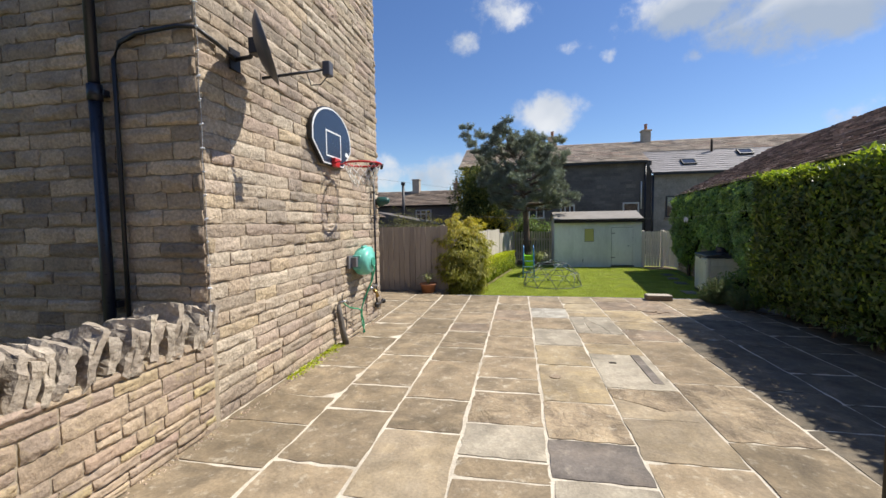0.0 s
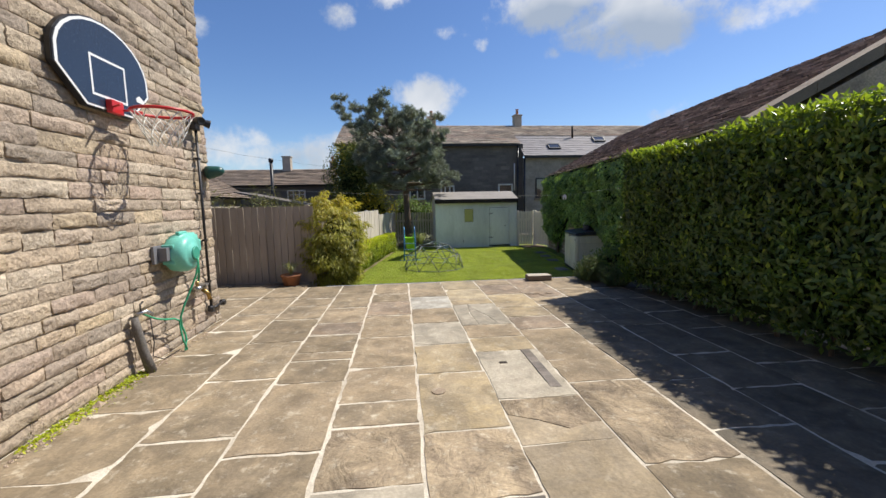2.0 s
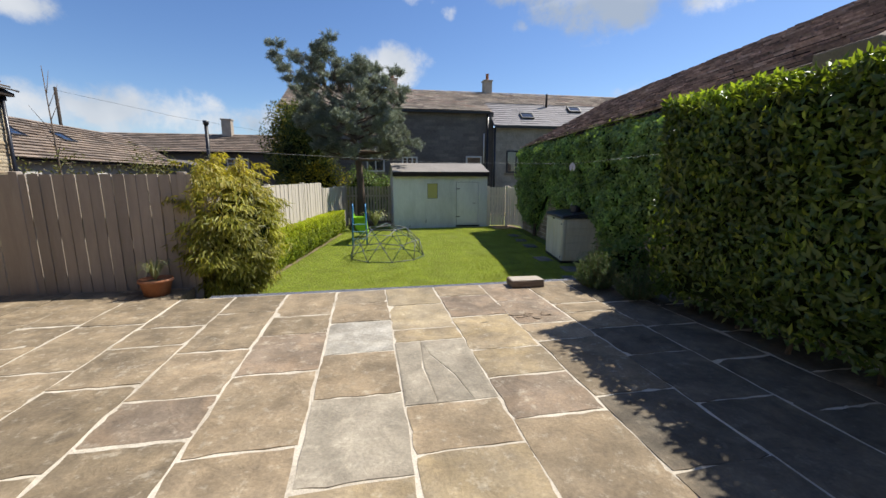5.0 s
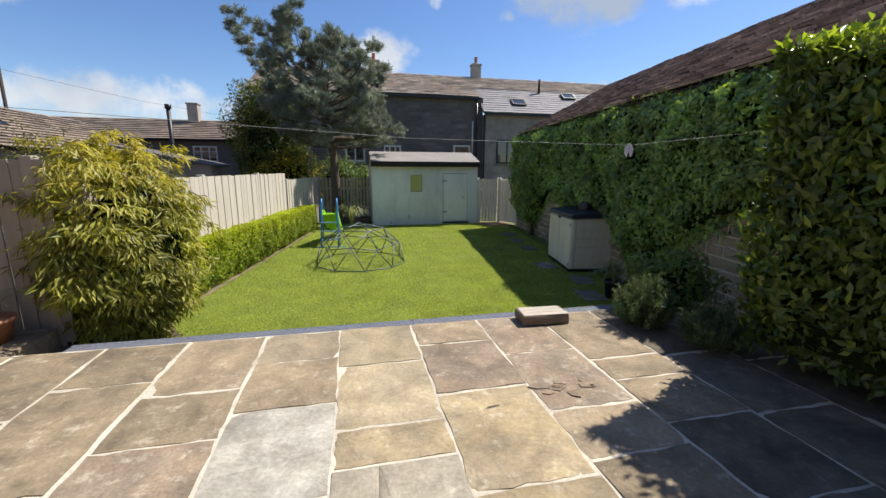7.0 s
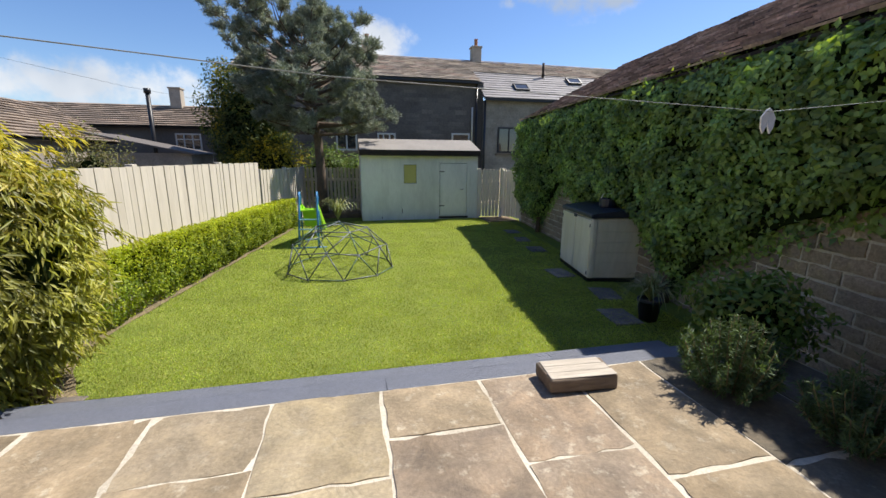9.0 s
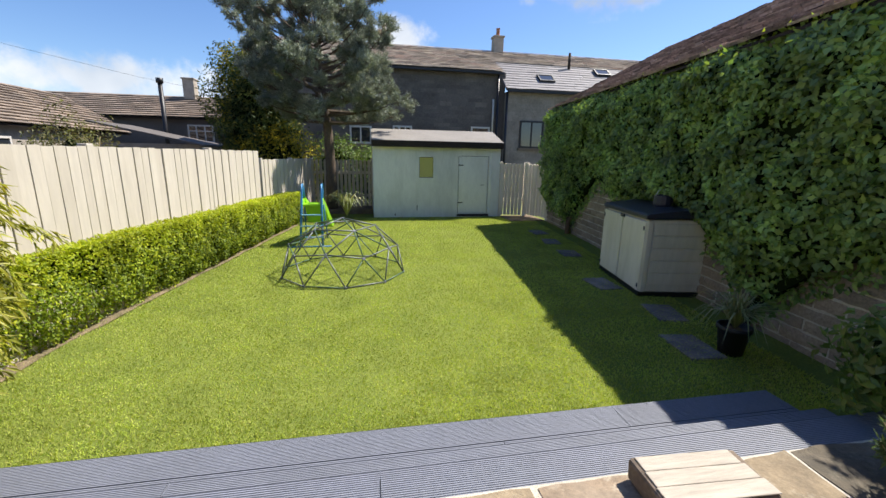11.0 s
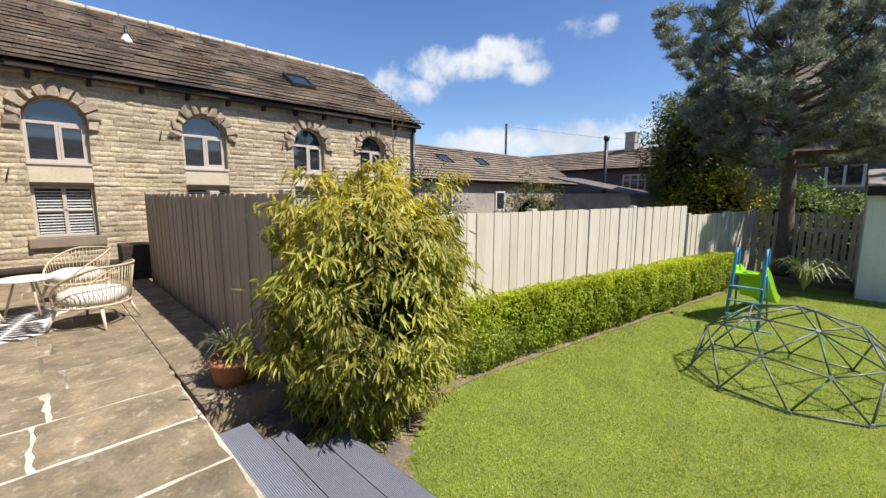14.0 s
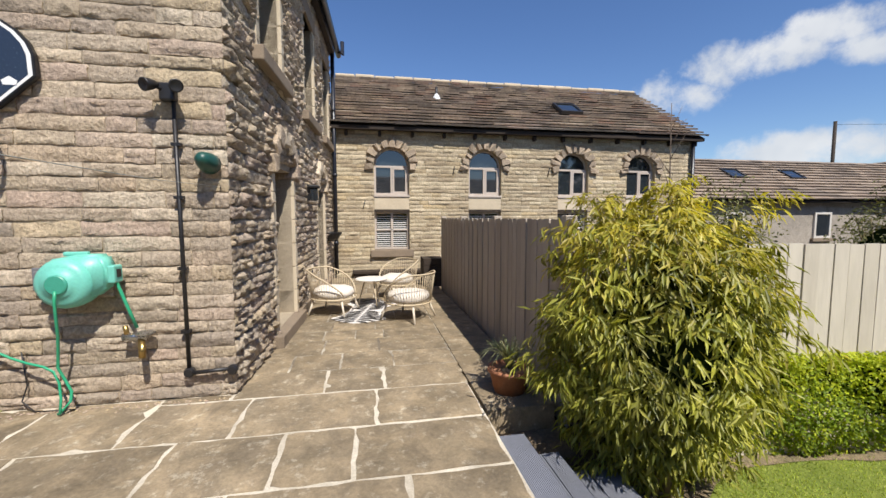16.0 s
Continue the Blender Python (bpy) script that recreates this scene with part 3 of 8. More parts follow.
def join_pieces(name, spots, shapes, mat, parent):
    rng = random.Random(len(spots) + 1)
    verts, faces, base = [], [], 0
    for m in spots:
        v, f = rng.choice(shapes)
        a = np.array(m)
        verts.append(v @ a[:3, :3].T + a[:3, 3])
        faces += [tuple(k + base for k in q) for q in f]
        base += len(v)
    ob = raw(name, np.concatenate(verts), faces, mat, parent, kind="stuff")
    ob.data.shade_smooth()
    return ob


def coursed_spots(m, length, z0, z1, course, lengths, holes, rng, proud=0.028, joint=0.012, top=None):
    """Matrices for the stones of a coursed wall in the wall's frame m."""
    spots = []
    z = z0
    while z < z1 - 0.02:
        hgt = min(course * rng.uniform(0.86, 1.14), z1 - z)
        u = -rng.uniform(0, lengths[1])
        while u < length:
            w = rng.uniform(*lengths)
            spans = [(max(u, 0), min(u + w, length))]
            for a, b, lo, hi in holes:
                if z + hgt > lo + 0.01 and z < hi - 0.01:
                    cut = []
                    for s, e in spans:
                        if e <= a or s >= b:
                            cut.append((s, e))
                        else:
                            cut += [(s, a)] * (s < a) + [(b, e)] * (e > b)
                    spans = cut
            for s, e in spans:
                if top and z + hgt > top((s + e) / 2):
                    continue
                if e - s > 0.05:
                    spots.append(m @ Matrix.Translation((s + joint / 2, 0, z + joint / 2)) @ Matrix.Diagonal((e - s - joint, proud * rng.uniform(0.7, 1.5), hgt - joint, 1)))
            u += w
        z += hgt
    return spots


def walled(name, m, length, z0, z1, thick, holes, mat, parent=None, label="", top=None):
    """A wall slab with openings that go through it; in the frame m, from y = -thick to 0."""
    us = sorted({0, length, *[h[0] for h in holes], *[h[1] for h in holes]})
    zs = sorted({z0, z1, *[h[2] for h in holes], *[h[3] for h in holes]})
    us, zs = [u for u in us if 0 <= u <= length], [z for z in zs if z0 <= z <= z1]
    bm = bmesh.new()
    for a, b in zip(us, us[1:]):
        for lo, hi in zip(zs, zs[1:]):
            if any(h[0] <= (a + b) / 2 <= h[1] and h[2] <= (lo + hi) / 2 <= h[3] for h in holes):
                continue
            box(bm, (a, -thick, lo), (b, 0, hi), m)
    bmesh.ops.remove_doubles(bm, verts=bm.verts, dist=1e-5)
    return part(name, bm, mat, parent, label)


# --- leaves in great number, as one mesh
def leaf_mesh(name, pos, nrm, mat, parent, length, width, droop=0.0, fold=0.25, spread=0.7, seed=0, along=None):
    """Folded leaves at pos, turned about nrm. along: the way that each leaf points (else at random across nrm)."""
    rng = np.random.default_rng(seed)
    n = len(pos)
    nrm = nrm + rng.normal(0, spread, (n, 3))
    nrm /= np.linalg.norm(nrm, axis=1, keepdims=True) + 1e-9
    way = rng.normal(0, 1, (n, 3)) if along is None else along + rng.normal(0, 0.35, (n, 3))
    way -= nrm * (way * nrm).sum(1, keepdims=True)
    way[:, 2] -= droop
    way /= np.linalg.norm(way, axis=1, keepdims=True) + 1e-9
    side = np.cross(nrm, way)
    side /= np.linalg.norm(side, axis=1, keepdims=True) + 1e-9
    up = np.cross(way, side)
    ln = (length * rng.uniform(0.65, 1.25, n))[:, None]
    wd = (width * rng.uniform(0.7, 1.2, n))[:, None]
    tip = pos + way * ln - up * ln * 0.12
    mid = pos + way * ln * 0.45
    left = mid + side * wd * 0.5 + up * wd * fold
    right = mid - side * wd * 0.5 + up * wd * fold
    verts = np.stack([pos, left, tip, right], 1).reshape(-1, 3)
    base = np.arange(n) * 4
    faces = np.stack([np.stack([base, base + 1, base + 2], 1), np.stack([base, base + 2, base + 3], 1)], 1).reshape(-1, 3)
    me = bpy.data.meshes.new(name)
    me.vertices.add(len(verts))
    me.vertices.foreach_set("co", verts.astype(np.float32).ravel())
    me.loops.add(faces.size)
    me.loops.foreach_set("vertex_index", faces.astype(np.int32).ravel())
    me.polygons.add(len(faces))
    me.polygons.foreach_set("loop_start", np.arange(0, faces.size, 3, dtype=np.int32))
    me.update(calc_edges=True)
    me.materials.append(mat)
    ob = new(name, me)
    ob.parent = parent
    return ob


def lumpy(p, scale, seed=0.0):
    return np.array([noise.noise(Vector((x * scale + seed, y * scale, z * scale))) for x, y, z in p])

# ---------------------------------------------------------------- ground
LAWN_Z = -0.50
PATIO_EDGE = 8.40


def slab(name, lo, hi, mat, label, category, bevel=0.0):
    ob = block(name, lo, hi, mat, None, label, bevel)
    return tagged(ob, label, category, "", "structure")


bm = bmesh.new()
bmesh.ops.create_grid(bm, x_segments=12, y_segments=12, size=900, matrix=Matrix.Translation((0, 0, -0.75)))
tagged(part("ground", bm, EARTH), "green and brown open ground out to the horizon", "ground", "", "structure")

# skew of the garden: x of its two long sides at a given y
def fence_x(y):
    return -1.30 + 0.13 * (y - 11.4)


def wall_x(y):
    return 5.42 + 0.122 * (y - 9.85)


bm = bmesh.new()
v = [bm.verts.new(p) for p in ((fence_x(8.6), 8.6, LAWN_Z), (wall_x(8.6), 8.6, LAWN_Z), (wall_x(20.4), 20.4, LAWN_Z), (fence_x(20.4), 20.4, LAWN_Z))]
bm.faces.new(v)
bmesh.ops.subdivide_edges(bm, edges=bm.edges, cuts=40, use_grid_fill=True)
for q in bm.verts:
    q.co.z += 0.012 * noise.noise(q.co * 0.9)
lawn = tagged(part("lawn", bm, LAWN, None, "", True), "mown green lawn between box hedge and stone wall", "lawn", "", "structure")

slab("patio_base", (-2.6, -2.2, -0.9), (4.35, PATIO_EDGE, -0.0048), JOINT, "cream pointing under and between the patio flags", "patio")
slab("side_patio_base", (-8.9, 6.3, -0.9), (-2.6, 8.42, -0.006), JOINT_OLD, "weathered pointing under the side patio flags", "patio")
slab("yard", (-9.4, 8.42, -0.9), (-1.4, 9.6, -0.21), SOIL, "strip of bare soil along the grey fence", "soil strip")
slab("neighbour_yard", (-14.5, 9.6, -0.9), (-2.2, 40, -0.62), TARMAC, "paved yard behind the cream fence", "yard")

# ---------------------------------------------------------------- the house
HX, HY0, HY1 = -2.22, 2.715, 6.445
EAVE = 5.35
house = thing("house", "two-storey gritstone house with rock-faced coursed walls", "house", "", "structure")
SHAPES = split_stone_shapes(30, 10, 5, 5, 0.75)
SHAPES_FINE = split_stone_shapes(34, 11, 5, 15, 0.5)
SHAPES_THIN = split_stone_shapes(24, 6, 3, 25, 0.5)
SHAPES_FLAT = stone_shapes(16, 4, 2, 8, 0.35, (0.55, 0.85))
rng = random.Random(3)

gable = frame_at((HX, HY0, 0), (0, 1))          # faces +x
side = frame_at((HX, HY1, 0), (-6.58, 0.215))   # u runs to -x, faces +y
back = frame_at((-6.6, HY0, 0), (1, 0))         # faces -y
gable_w, side_w, back_w = HY1 - HY0, math.hypot(6.58, 0.215), 4.38

# openings of the side wall: u0, u1, z0, z1
SIDE_HOLES = [(1.35, 2.30, 0.14, 2.05), (4.35, 5.25, 0.14, 2.05), (0.95, 1.85, 3.12, 4.75), (3.35, 4.25, 3.12, 4.75), (5.35, 6.2, 3.12, 4.75)]
gable_wall = walled("gable_wall", gable, gable_w, -0.2, EAVE, 0.3, [], MORTAR, house)
side_wall = walled("side_wall", side, side_w, -0.2, EAVE, 0.35, SIDE_HOLES, MORTAR, house)
back_wall = walled("back_wall", back, back_w - 0.3, -0.2, EAVE, 0.3, [], MORTAR, house)
bm = bmesh.new()
prism(bm, [(0, EAVE), (gable_w, EAVE), (gable_w / 2, EAVE + 1.25)], -0.3, gable)
part("gable_peak", bm, MORTAR, house)
slab("house_back_closing", (-8.8, 2.8, -0.2), (-6.6, 3.1, EAVE), STONE_DARK, "plain stone wall closing the house", "wall")

# added out of view: blocks part of the sky so patio shade gets darker
slab("street_house_wall", (-9.2, -6.4, -0.9), (9.0, -6.0, 5.2), STONE_DARK, "unseen plain stone wall added behind the gate to cut sky light", "wall")

# roof of the house
bm = bmesh.new()
for s in (0, 1):
    y0, y1 = (HY0 - 0.15, HY0 + gable_w / 2) if s == 0 else (HY1 + 0.35, HY0 + gable_w / 2)
    p = [(HX + 0.12, y0, EAVE + 0.0), (-8.7, y0, EAVE), (-8.7, y1, EAVE + 1.35), (HX + 0.12, y1, EAVE + 1.35)]
    a = [bm.verts.new(q) for q in p]
    b = [bm.verts.new((q[0], q[1], q[2] + 0.09)) for q in p]
    bm.faces.new(a)
    bm.faces.new(b[::-1])
    for k in range(4):
        bm.faces.new((a[k], a[(k + 1) % 4], b[(k + 1) % 4], b[k]))
bmesh.ops.recalc_face_normals(bm, faces=bm.faces)
part("house_roof", bm, SLATE, house)

# ---------------------------------------------------------------- the barn
BX, BY0, BY1, BEAVE = -8.8, 6.60, 16.6, 3.62
barn = thing("barn", "pale gritstone barn conversion with arched windows", "house", "", "structure")
barn_m = frame_at((BX, BY0, 0), (0, 1))
barn_w = BY1 - BY0
BARN_WINDOWS = [8.12, 10.5, 12.94, 14.95]
WW = 0.43
BARN_HOLES = []
for c in BARN_WINDOWS:
    BARN_HOLES += [(c - BY0 - WW, c - BY0 + WW, 1.99, 3.14), (c - BY0 - WW, c - BY0 + WW, 0.64, 1.58)]
walled("barn_wall", barn_m, barn_w, -0.6, BEAVE, 0.4, BARN_HOLES, BARN_MORTAR, barn)
bm = bmesh.new()
end_m = frame_at((BX, BY1, 0), (-1, 0))
prism(bm, [(0, -0.6), (6.2, -0.6), (6.2, BEAVE), (3.1, 5.75), (0, BEAVE)], -0.4, end_m)
part("barn_gable", bm, BARN_STONE, barn)
spots = coursed_spots(barn_m, barn_w, -0.1, BEAVE, 0.10, (0.18, 0.6), [(a - 0.0, b + 0.0, lo, hi) for a, b, lo, hi in BARN_HOLES] +
                      [(c - BY0 - WW, c - BY0 + WW, 1.58, 1.99) for c in BARN_WINDOWS], rng, 0.026, 0.006)
join_pieces("stone_courses", spots, SHAPES_THIN, BARN_STONE, barn)


def slate_roof(name, eave, ridge, length, row, widths, mat, parent, seed, thick=0.022, ragged=0.02):
    """Stone slates in rows from the eave to the ridge; eave, ridge: start points; length: vector along the eave."""
    r = random.Random(seed)
    e, d, L = Vector(eave), Vector(ridge) - Vector(eave), Vector(length)
    n = max(2, round(d.length / row))
    up = L.cross(d).normalized()
    if up.z < 0:
        up = -up
    verts, faces = [], []
    ll, dn = L.length, d.normalized()
    ln = L.normalized()
    rise = min(0.02, thick) if thick < 0.03 else thick * 1.1
    for k in range(n):
        h0 = k * d.length / n
        ww = widths[0] + (widths[1] - widths[0]) * (1 - k / n)
        u = -r.uniform(0, ww)
        while u < ll:
            w = ww * r.uniform(0.6, 1.4)
            a, b = max(u, 0), min(u + w, ll) - 0.008
            if b - a > 0.03:
                lift = r.uniform(0, 0.010)
                t = thick * r.uniform(0.8, 1.4)
                low = h0 - r.uniform(0, ragged)
                top = h0 + d.length / n * 1.25
                q = []
                for uu, hh, zz in ((a, low, rise + t + lift), (b, low, rise + t + lift), (b, top, 0.002), (a, top, 0.002)):
                    q.append(e + ln * uu + dn * hh + up * zz)
                q += [q[0] - up * t, q[1] - up * t]
                s = len(verts)
                verts += q
                faces += [(s, s + 1, s + 2, s + 3), (s + 4, s + 5, s + 1, s), (s + 4, s, s + 3), (s + 1, s + 5, s + 2)]
            u += w
    return raw(name, verts, faces, mat, parent, kind="stuff")


def roof_deck(name, pts, mat, parent, thick=0.06):
    bm = bmesh.new()
    a = [bm.verts.new(p) for p in pts]
    b = [bm.verts.new((p[0], p[1], p[2] - thick)) for p in pts]
    bm.faces.new(a)
    bm.faces.new(b[::-1])
    k = len(a)
    for n in range(k):
        bm.faces.new((a[n], b[n], b[(n + 1) % k], a[(n + 1) % k]))
    bmesh.ops.recalc_face_normals(bm, faces=bm.faces)
    return part(name, bm, mat, parent)


roof_deck("barn_roof", [(BX + 0.22, BY0, BEAVE - 0.02), (BX + 0.22, BY1 + 0.12, BEAVE - 0.02), (-11.9, BY1 + 0.12, 5.72), (-11.9, BY0, 5.72)], DARK_TIMBER, barn)
roof_deck("barn_roof_back", [(-11.9, BY0, 5.72), (-11.9, BY1 + 0.12, 5.72), (-15.0, BY1 + 0.12, 3.6), (-15.0, BY0, 3.6)], SLATE, barn)
slate_roof("barn_slates", (BX + 0.26, BY0, BEAVE), (-11.9, BY0, 5.75), (0, barn_w + 0.15, 0), 0.22, (0.3, 0.75), SLATE, barn, 4, 0.046, 0.04)
for k in range(17):
    block("ridge_stone", (-12.02, BY0 + k * 0.6, 5.76), (-11.78, BY0 + k * 0.6 + 0.585, 5.85 + 0.012 * math.sin(k * 2.3)), DRESSED, barn, bevel=0.03)

# ---------------------------------------------------------------- garden wall building (long low outbuilding)
outbuilding = thing("outbuilding", "long low stone outbuilding with a mossy stone-slate roof", "house", "", "structure")
Y0, Y1 = 6.1, 17.75
wm = frame_at((wall_x(Y1), Y1, 0), (wall_x(Y0) - wall_x(Y1), Y0 - Y1))   # faces -x
wlen = math.hypot(wall_x(Y1) - wall_x(Y0), Y1 - Y0)
walled("outbuilding_wall", wm, wlen, -0.7, 2.42, 0.4, [], JOINT, outbuilding)
RIDGE_DX, RIDGE_Z = 3.05, 4.1
ln = Vector((wall_x(Y1) - wall_x(Y0), Y1 - Y0, 0))
away = Vector((ln.y, -ln.x, 0)).normalized()
e0 = Vector((wall_x(Y0), Y0, 2.42)) - away * 0.13
r0 = Vector((wall_x(Y0), Y0, RIDGE_Z)) + away * RIDGE_DX
roof_deck("outbuilding_roof", [e0, e0 + ln, r0 + ln, r0], DARK_TIMBER, outbuilding, 0.03)
far_e = r0 + away * 3.2 - Vector((0, 0, 1.7))
roof_deck("outbuilding_roof_back", [r0, r0 + ln, far_e + ln, far_e], SLATE_RED, outbuilding)
slate_roof("mossy_slates", e0 + Vector((0, 0, 0.02)), r0 + Vector((0, 0, 0.02)), ln, 0.19, (0.19, 0.32), SLATE_RED, outbuilding, 9, 0.028, 0.035)
for name, y, s in (("near_gable", Y0, 1), ("far_gable", Y1, -1)):
    bm = bmesh.new()
    gm = Matrix.Translation((wall_x(y), y, 0)) @ Matrix(((away.x, -away.y, 0, 0), (away.y, away.x, 0, 0), (0, 0, 1, 0), (0, 0, 0, 1)))
    prism(bm, [(0, -0.7), (6.25, -0.7), (6.25, 2.35), (RIDGE_DX, RIDGE_Z - 0.08), (0, 2.35)], 0.35 * s, gm)
    part(name, bm, STONE_DARK, outbuilding)

# ---------------------------------------------------------------- far houses
far_house = thing("terrace_house", "long dark stone terrace with a stone-slate roof", "house", "", "structure")
block("sooty_wall", (-3.5, 27.0, -0.8), (8.098, 32.0, 5.15), RENDER_DARK, far_house)
roof_deck("main_roof", [(-3.8, 26.75, 5.1), (7.9, 26.75, 5.1), (7.9, 31.0, 7.0), (-3.8, 31.0, 7.0)], SLATE, far_house)
roof_deck("main_roof_right", [(7.9, 28.4, 5.84), (24, 28.4, 5.84), (24, 31.0, 7.0), (7.9, 31.0, 7.0)], SLATE, far_house)
slate_roof("main_slates", (-3.8, 26.72, 5.14), (-3.8, 31.0, 7.04), (11.7, 0, 0), 0.26, (0.5, 0.9), SLATE, far_house, 11)
slate_roof("main_slates_right", (7.9, 28.4, 5.88), (7.9, 31.0, 7.04), (16, 0, 0), 0.26, (0.5, 0.9), SLATE, far_house, 12)
block("grey_wall", (8.1, 26.6, -0.8), (24, 32.0, 4.25), RENDER_GREY, far_house)
roof_deck("catslide_roof", [(7.95, 26.35, 4.3), (24, 26.35, 4.3), (24, 28.5, 5.9), (7.95, 28.5, 5.9)], SLATE_GREY, far_house)
slate_roof("catslide_slates", (7.95, 26.32, 4.34), (7.95, 28.5, 5.93), (16, 0, 0), 0.24, (0.4, 0.5), SLATE_GREY, far_house, 13, 0.012)

cottage = thing("cottage_row", "low stone cottage row with a stone-slate roof", "house", "", "structure")
block("cottage_wall", (-15.0, 16.9, -0.8), (-10.9, 30.5, 2.0), RENDER_GREY, cottage)
roof_deck("cottage_roof", [(-10.6, 16.9, 2.0), (-10.6, 31.5, 2.0), (-13.4, 31.5, 3.75), (-13.4, 16.9, 3.75)], DARK_TIMBER, cottage)
slate_roof("cottage_slates", (-10.55, 16.9, 2.03), (-13.4, 16.9, 3.8), (0, 14.6, 0), 0.24, (0.5, 0.9), SLATE_BROWN, cottage, 15, 0.034)
cross = thing("far_cottage", "far stone cottage with white windows and a chimney", "house", "", "structure")
block("cottage_wall", (-17, 33.0, -0.8), (-5.0, 38, 3.0), RENDER_DARK, cross)
roof_deck("cottage_roof", [(-17, 32.7, 2.95), (-4.8, 32.7, 2.95), (-4.8, 35.5, 4.35), (-17, 35.5, 4.35)], DARK_TIMBER, cross)
slate_roof("cottage_slates", (-17, 32.65, 3.0), (-17, 35.5, 4.4), (12.2, 0, 0), 0.28, (0.6, 1.0), SLATE_BROWN, cross, 17, 0.034)

# ---------------------------------------------------------------- hedges, shrubs, trees
def surface_points(faces, per_m2, seed):
    """Random points on rectangles: (corner, edge a, edge b, normal)."""
    r = np.random.default_rng(seed)
    pos, nrm = [], []
    for c, a, b, n in faces:
        c, a, b = (np.array(q, float) for q in (c, a, b))
        k = int(np.linalg.norm(np.cross(a, b)) * per_m2)
        uv = r.random((k, 2))
        pos.append(c + uv[:, :1] * a + uv[:, 1:] * b)
        nrm.append(np.tile(np.array(n, float), (k, 1)))
    return np.concatenate(pos), np.concatenate(nrm)


def laurel_hedge():
    hedge = thing("laurel_hedge", "tall clipped laurel hedge with glossy green leaves and yellow tips", "hedge", at=(4.1, 3, 0))
    inv = hedge.matrix_world.inverted()
    x0, x1, y0, y1, top = 3.68, 4.55, -2.6, 7.24, 2.15
    pos, nrm = surface_points([((x0, y0, 0.12), (0, y1 - y0, 0), (0, 0, top - 0.12), (-1, 0, 0.15)),
                               ((x0, y0, top), (x1 - x0, 0, 0), (0, y1 - y0, 0), (0, 0, 1)),
                               ((x0, y1, 0.12), (x1 - x0, 0, 0), (0, 0, top - 0.12), (0, 1, 0.15))], 1750, 1)
    d = lumpy(pos, 1.6) * 0.10 + lumpy(pos, 5.0, 7) * 0.06
    r = np.random.default_rng(2)
    d = d - r.random(len(pos)) ** 2 * 0.14
    pos = pos + nrm * d[:, None]
    low = np.clip((0.55 - pos[:, 2]) / 0.55, 0, 1)
    pos[:, 0] += np.where(nrm[:, 0] < -0.5, low * 0.22, 0)
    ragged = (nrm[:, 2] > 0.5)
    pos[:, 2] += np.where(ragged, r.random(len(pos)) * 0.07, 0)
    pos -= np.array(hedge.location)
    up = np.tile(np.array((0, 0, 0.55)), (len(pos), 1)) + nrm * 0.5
    # top is mostly bright leaves: new growth, with its sunlit look put into colour
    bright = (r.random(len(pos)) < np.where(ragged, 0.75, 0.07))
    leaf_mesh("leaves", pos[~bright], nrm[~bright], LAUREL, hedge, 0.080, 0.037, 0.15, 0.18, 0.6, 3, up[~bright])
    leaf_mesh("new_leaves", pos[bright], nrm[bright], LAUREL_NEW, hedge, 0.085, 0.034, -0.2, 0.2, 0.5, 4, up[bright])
    # solid dark core: painted shade behind the laurel leaves
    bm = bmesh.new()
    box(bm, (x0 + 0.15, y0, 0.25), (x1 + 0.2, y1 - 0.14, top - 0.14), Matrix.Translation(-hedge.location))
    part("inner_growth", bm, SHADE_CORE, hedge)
    r2 = random.Random(6)
    for n in range(14):
        y = y1 - 0.25 - n * 0.55
        bar("stem", [Vector((4.05 + r2.uniform(-.1, .1), y, -0.02)) - hedge.location, Vector((4.1, y + r2.uniform(-.1, .1), 0.45)) - hedge.location], 0.022, BARK, hedge, sides=6)


laurel_hedge()


def climber_low(y):
    return float(np.interp(y, [7.2, 8.0, 9.0, 9.9, 10.5, 11.0, 11.8, 13.6, 14.6, 15.2, 15.8, 16.6, 18],
                           [1.25, 1.05, 0.72, 0.2, -0.4, 0.05, 0.5, 0.5, 0.75, 0.2, -0.35, -0.1, 0.0]))


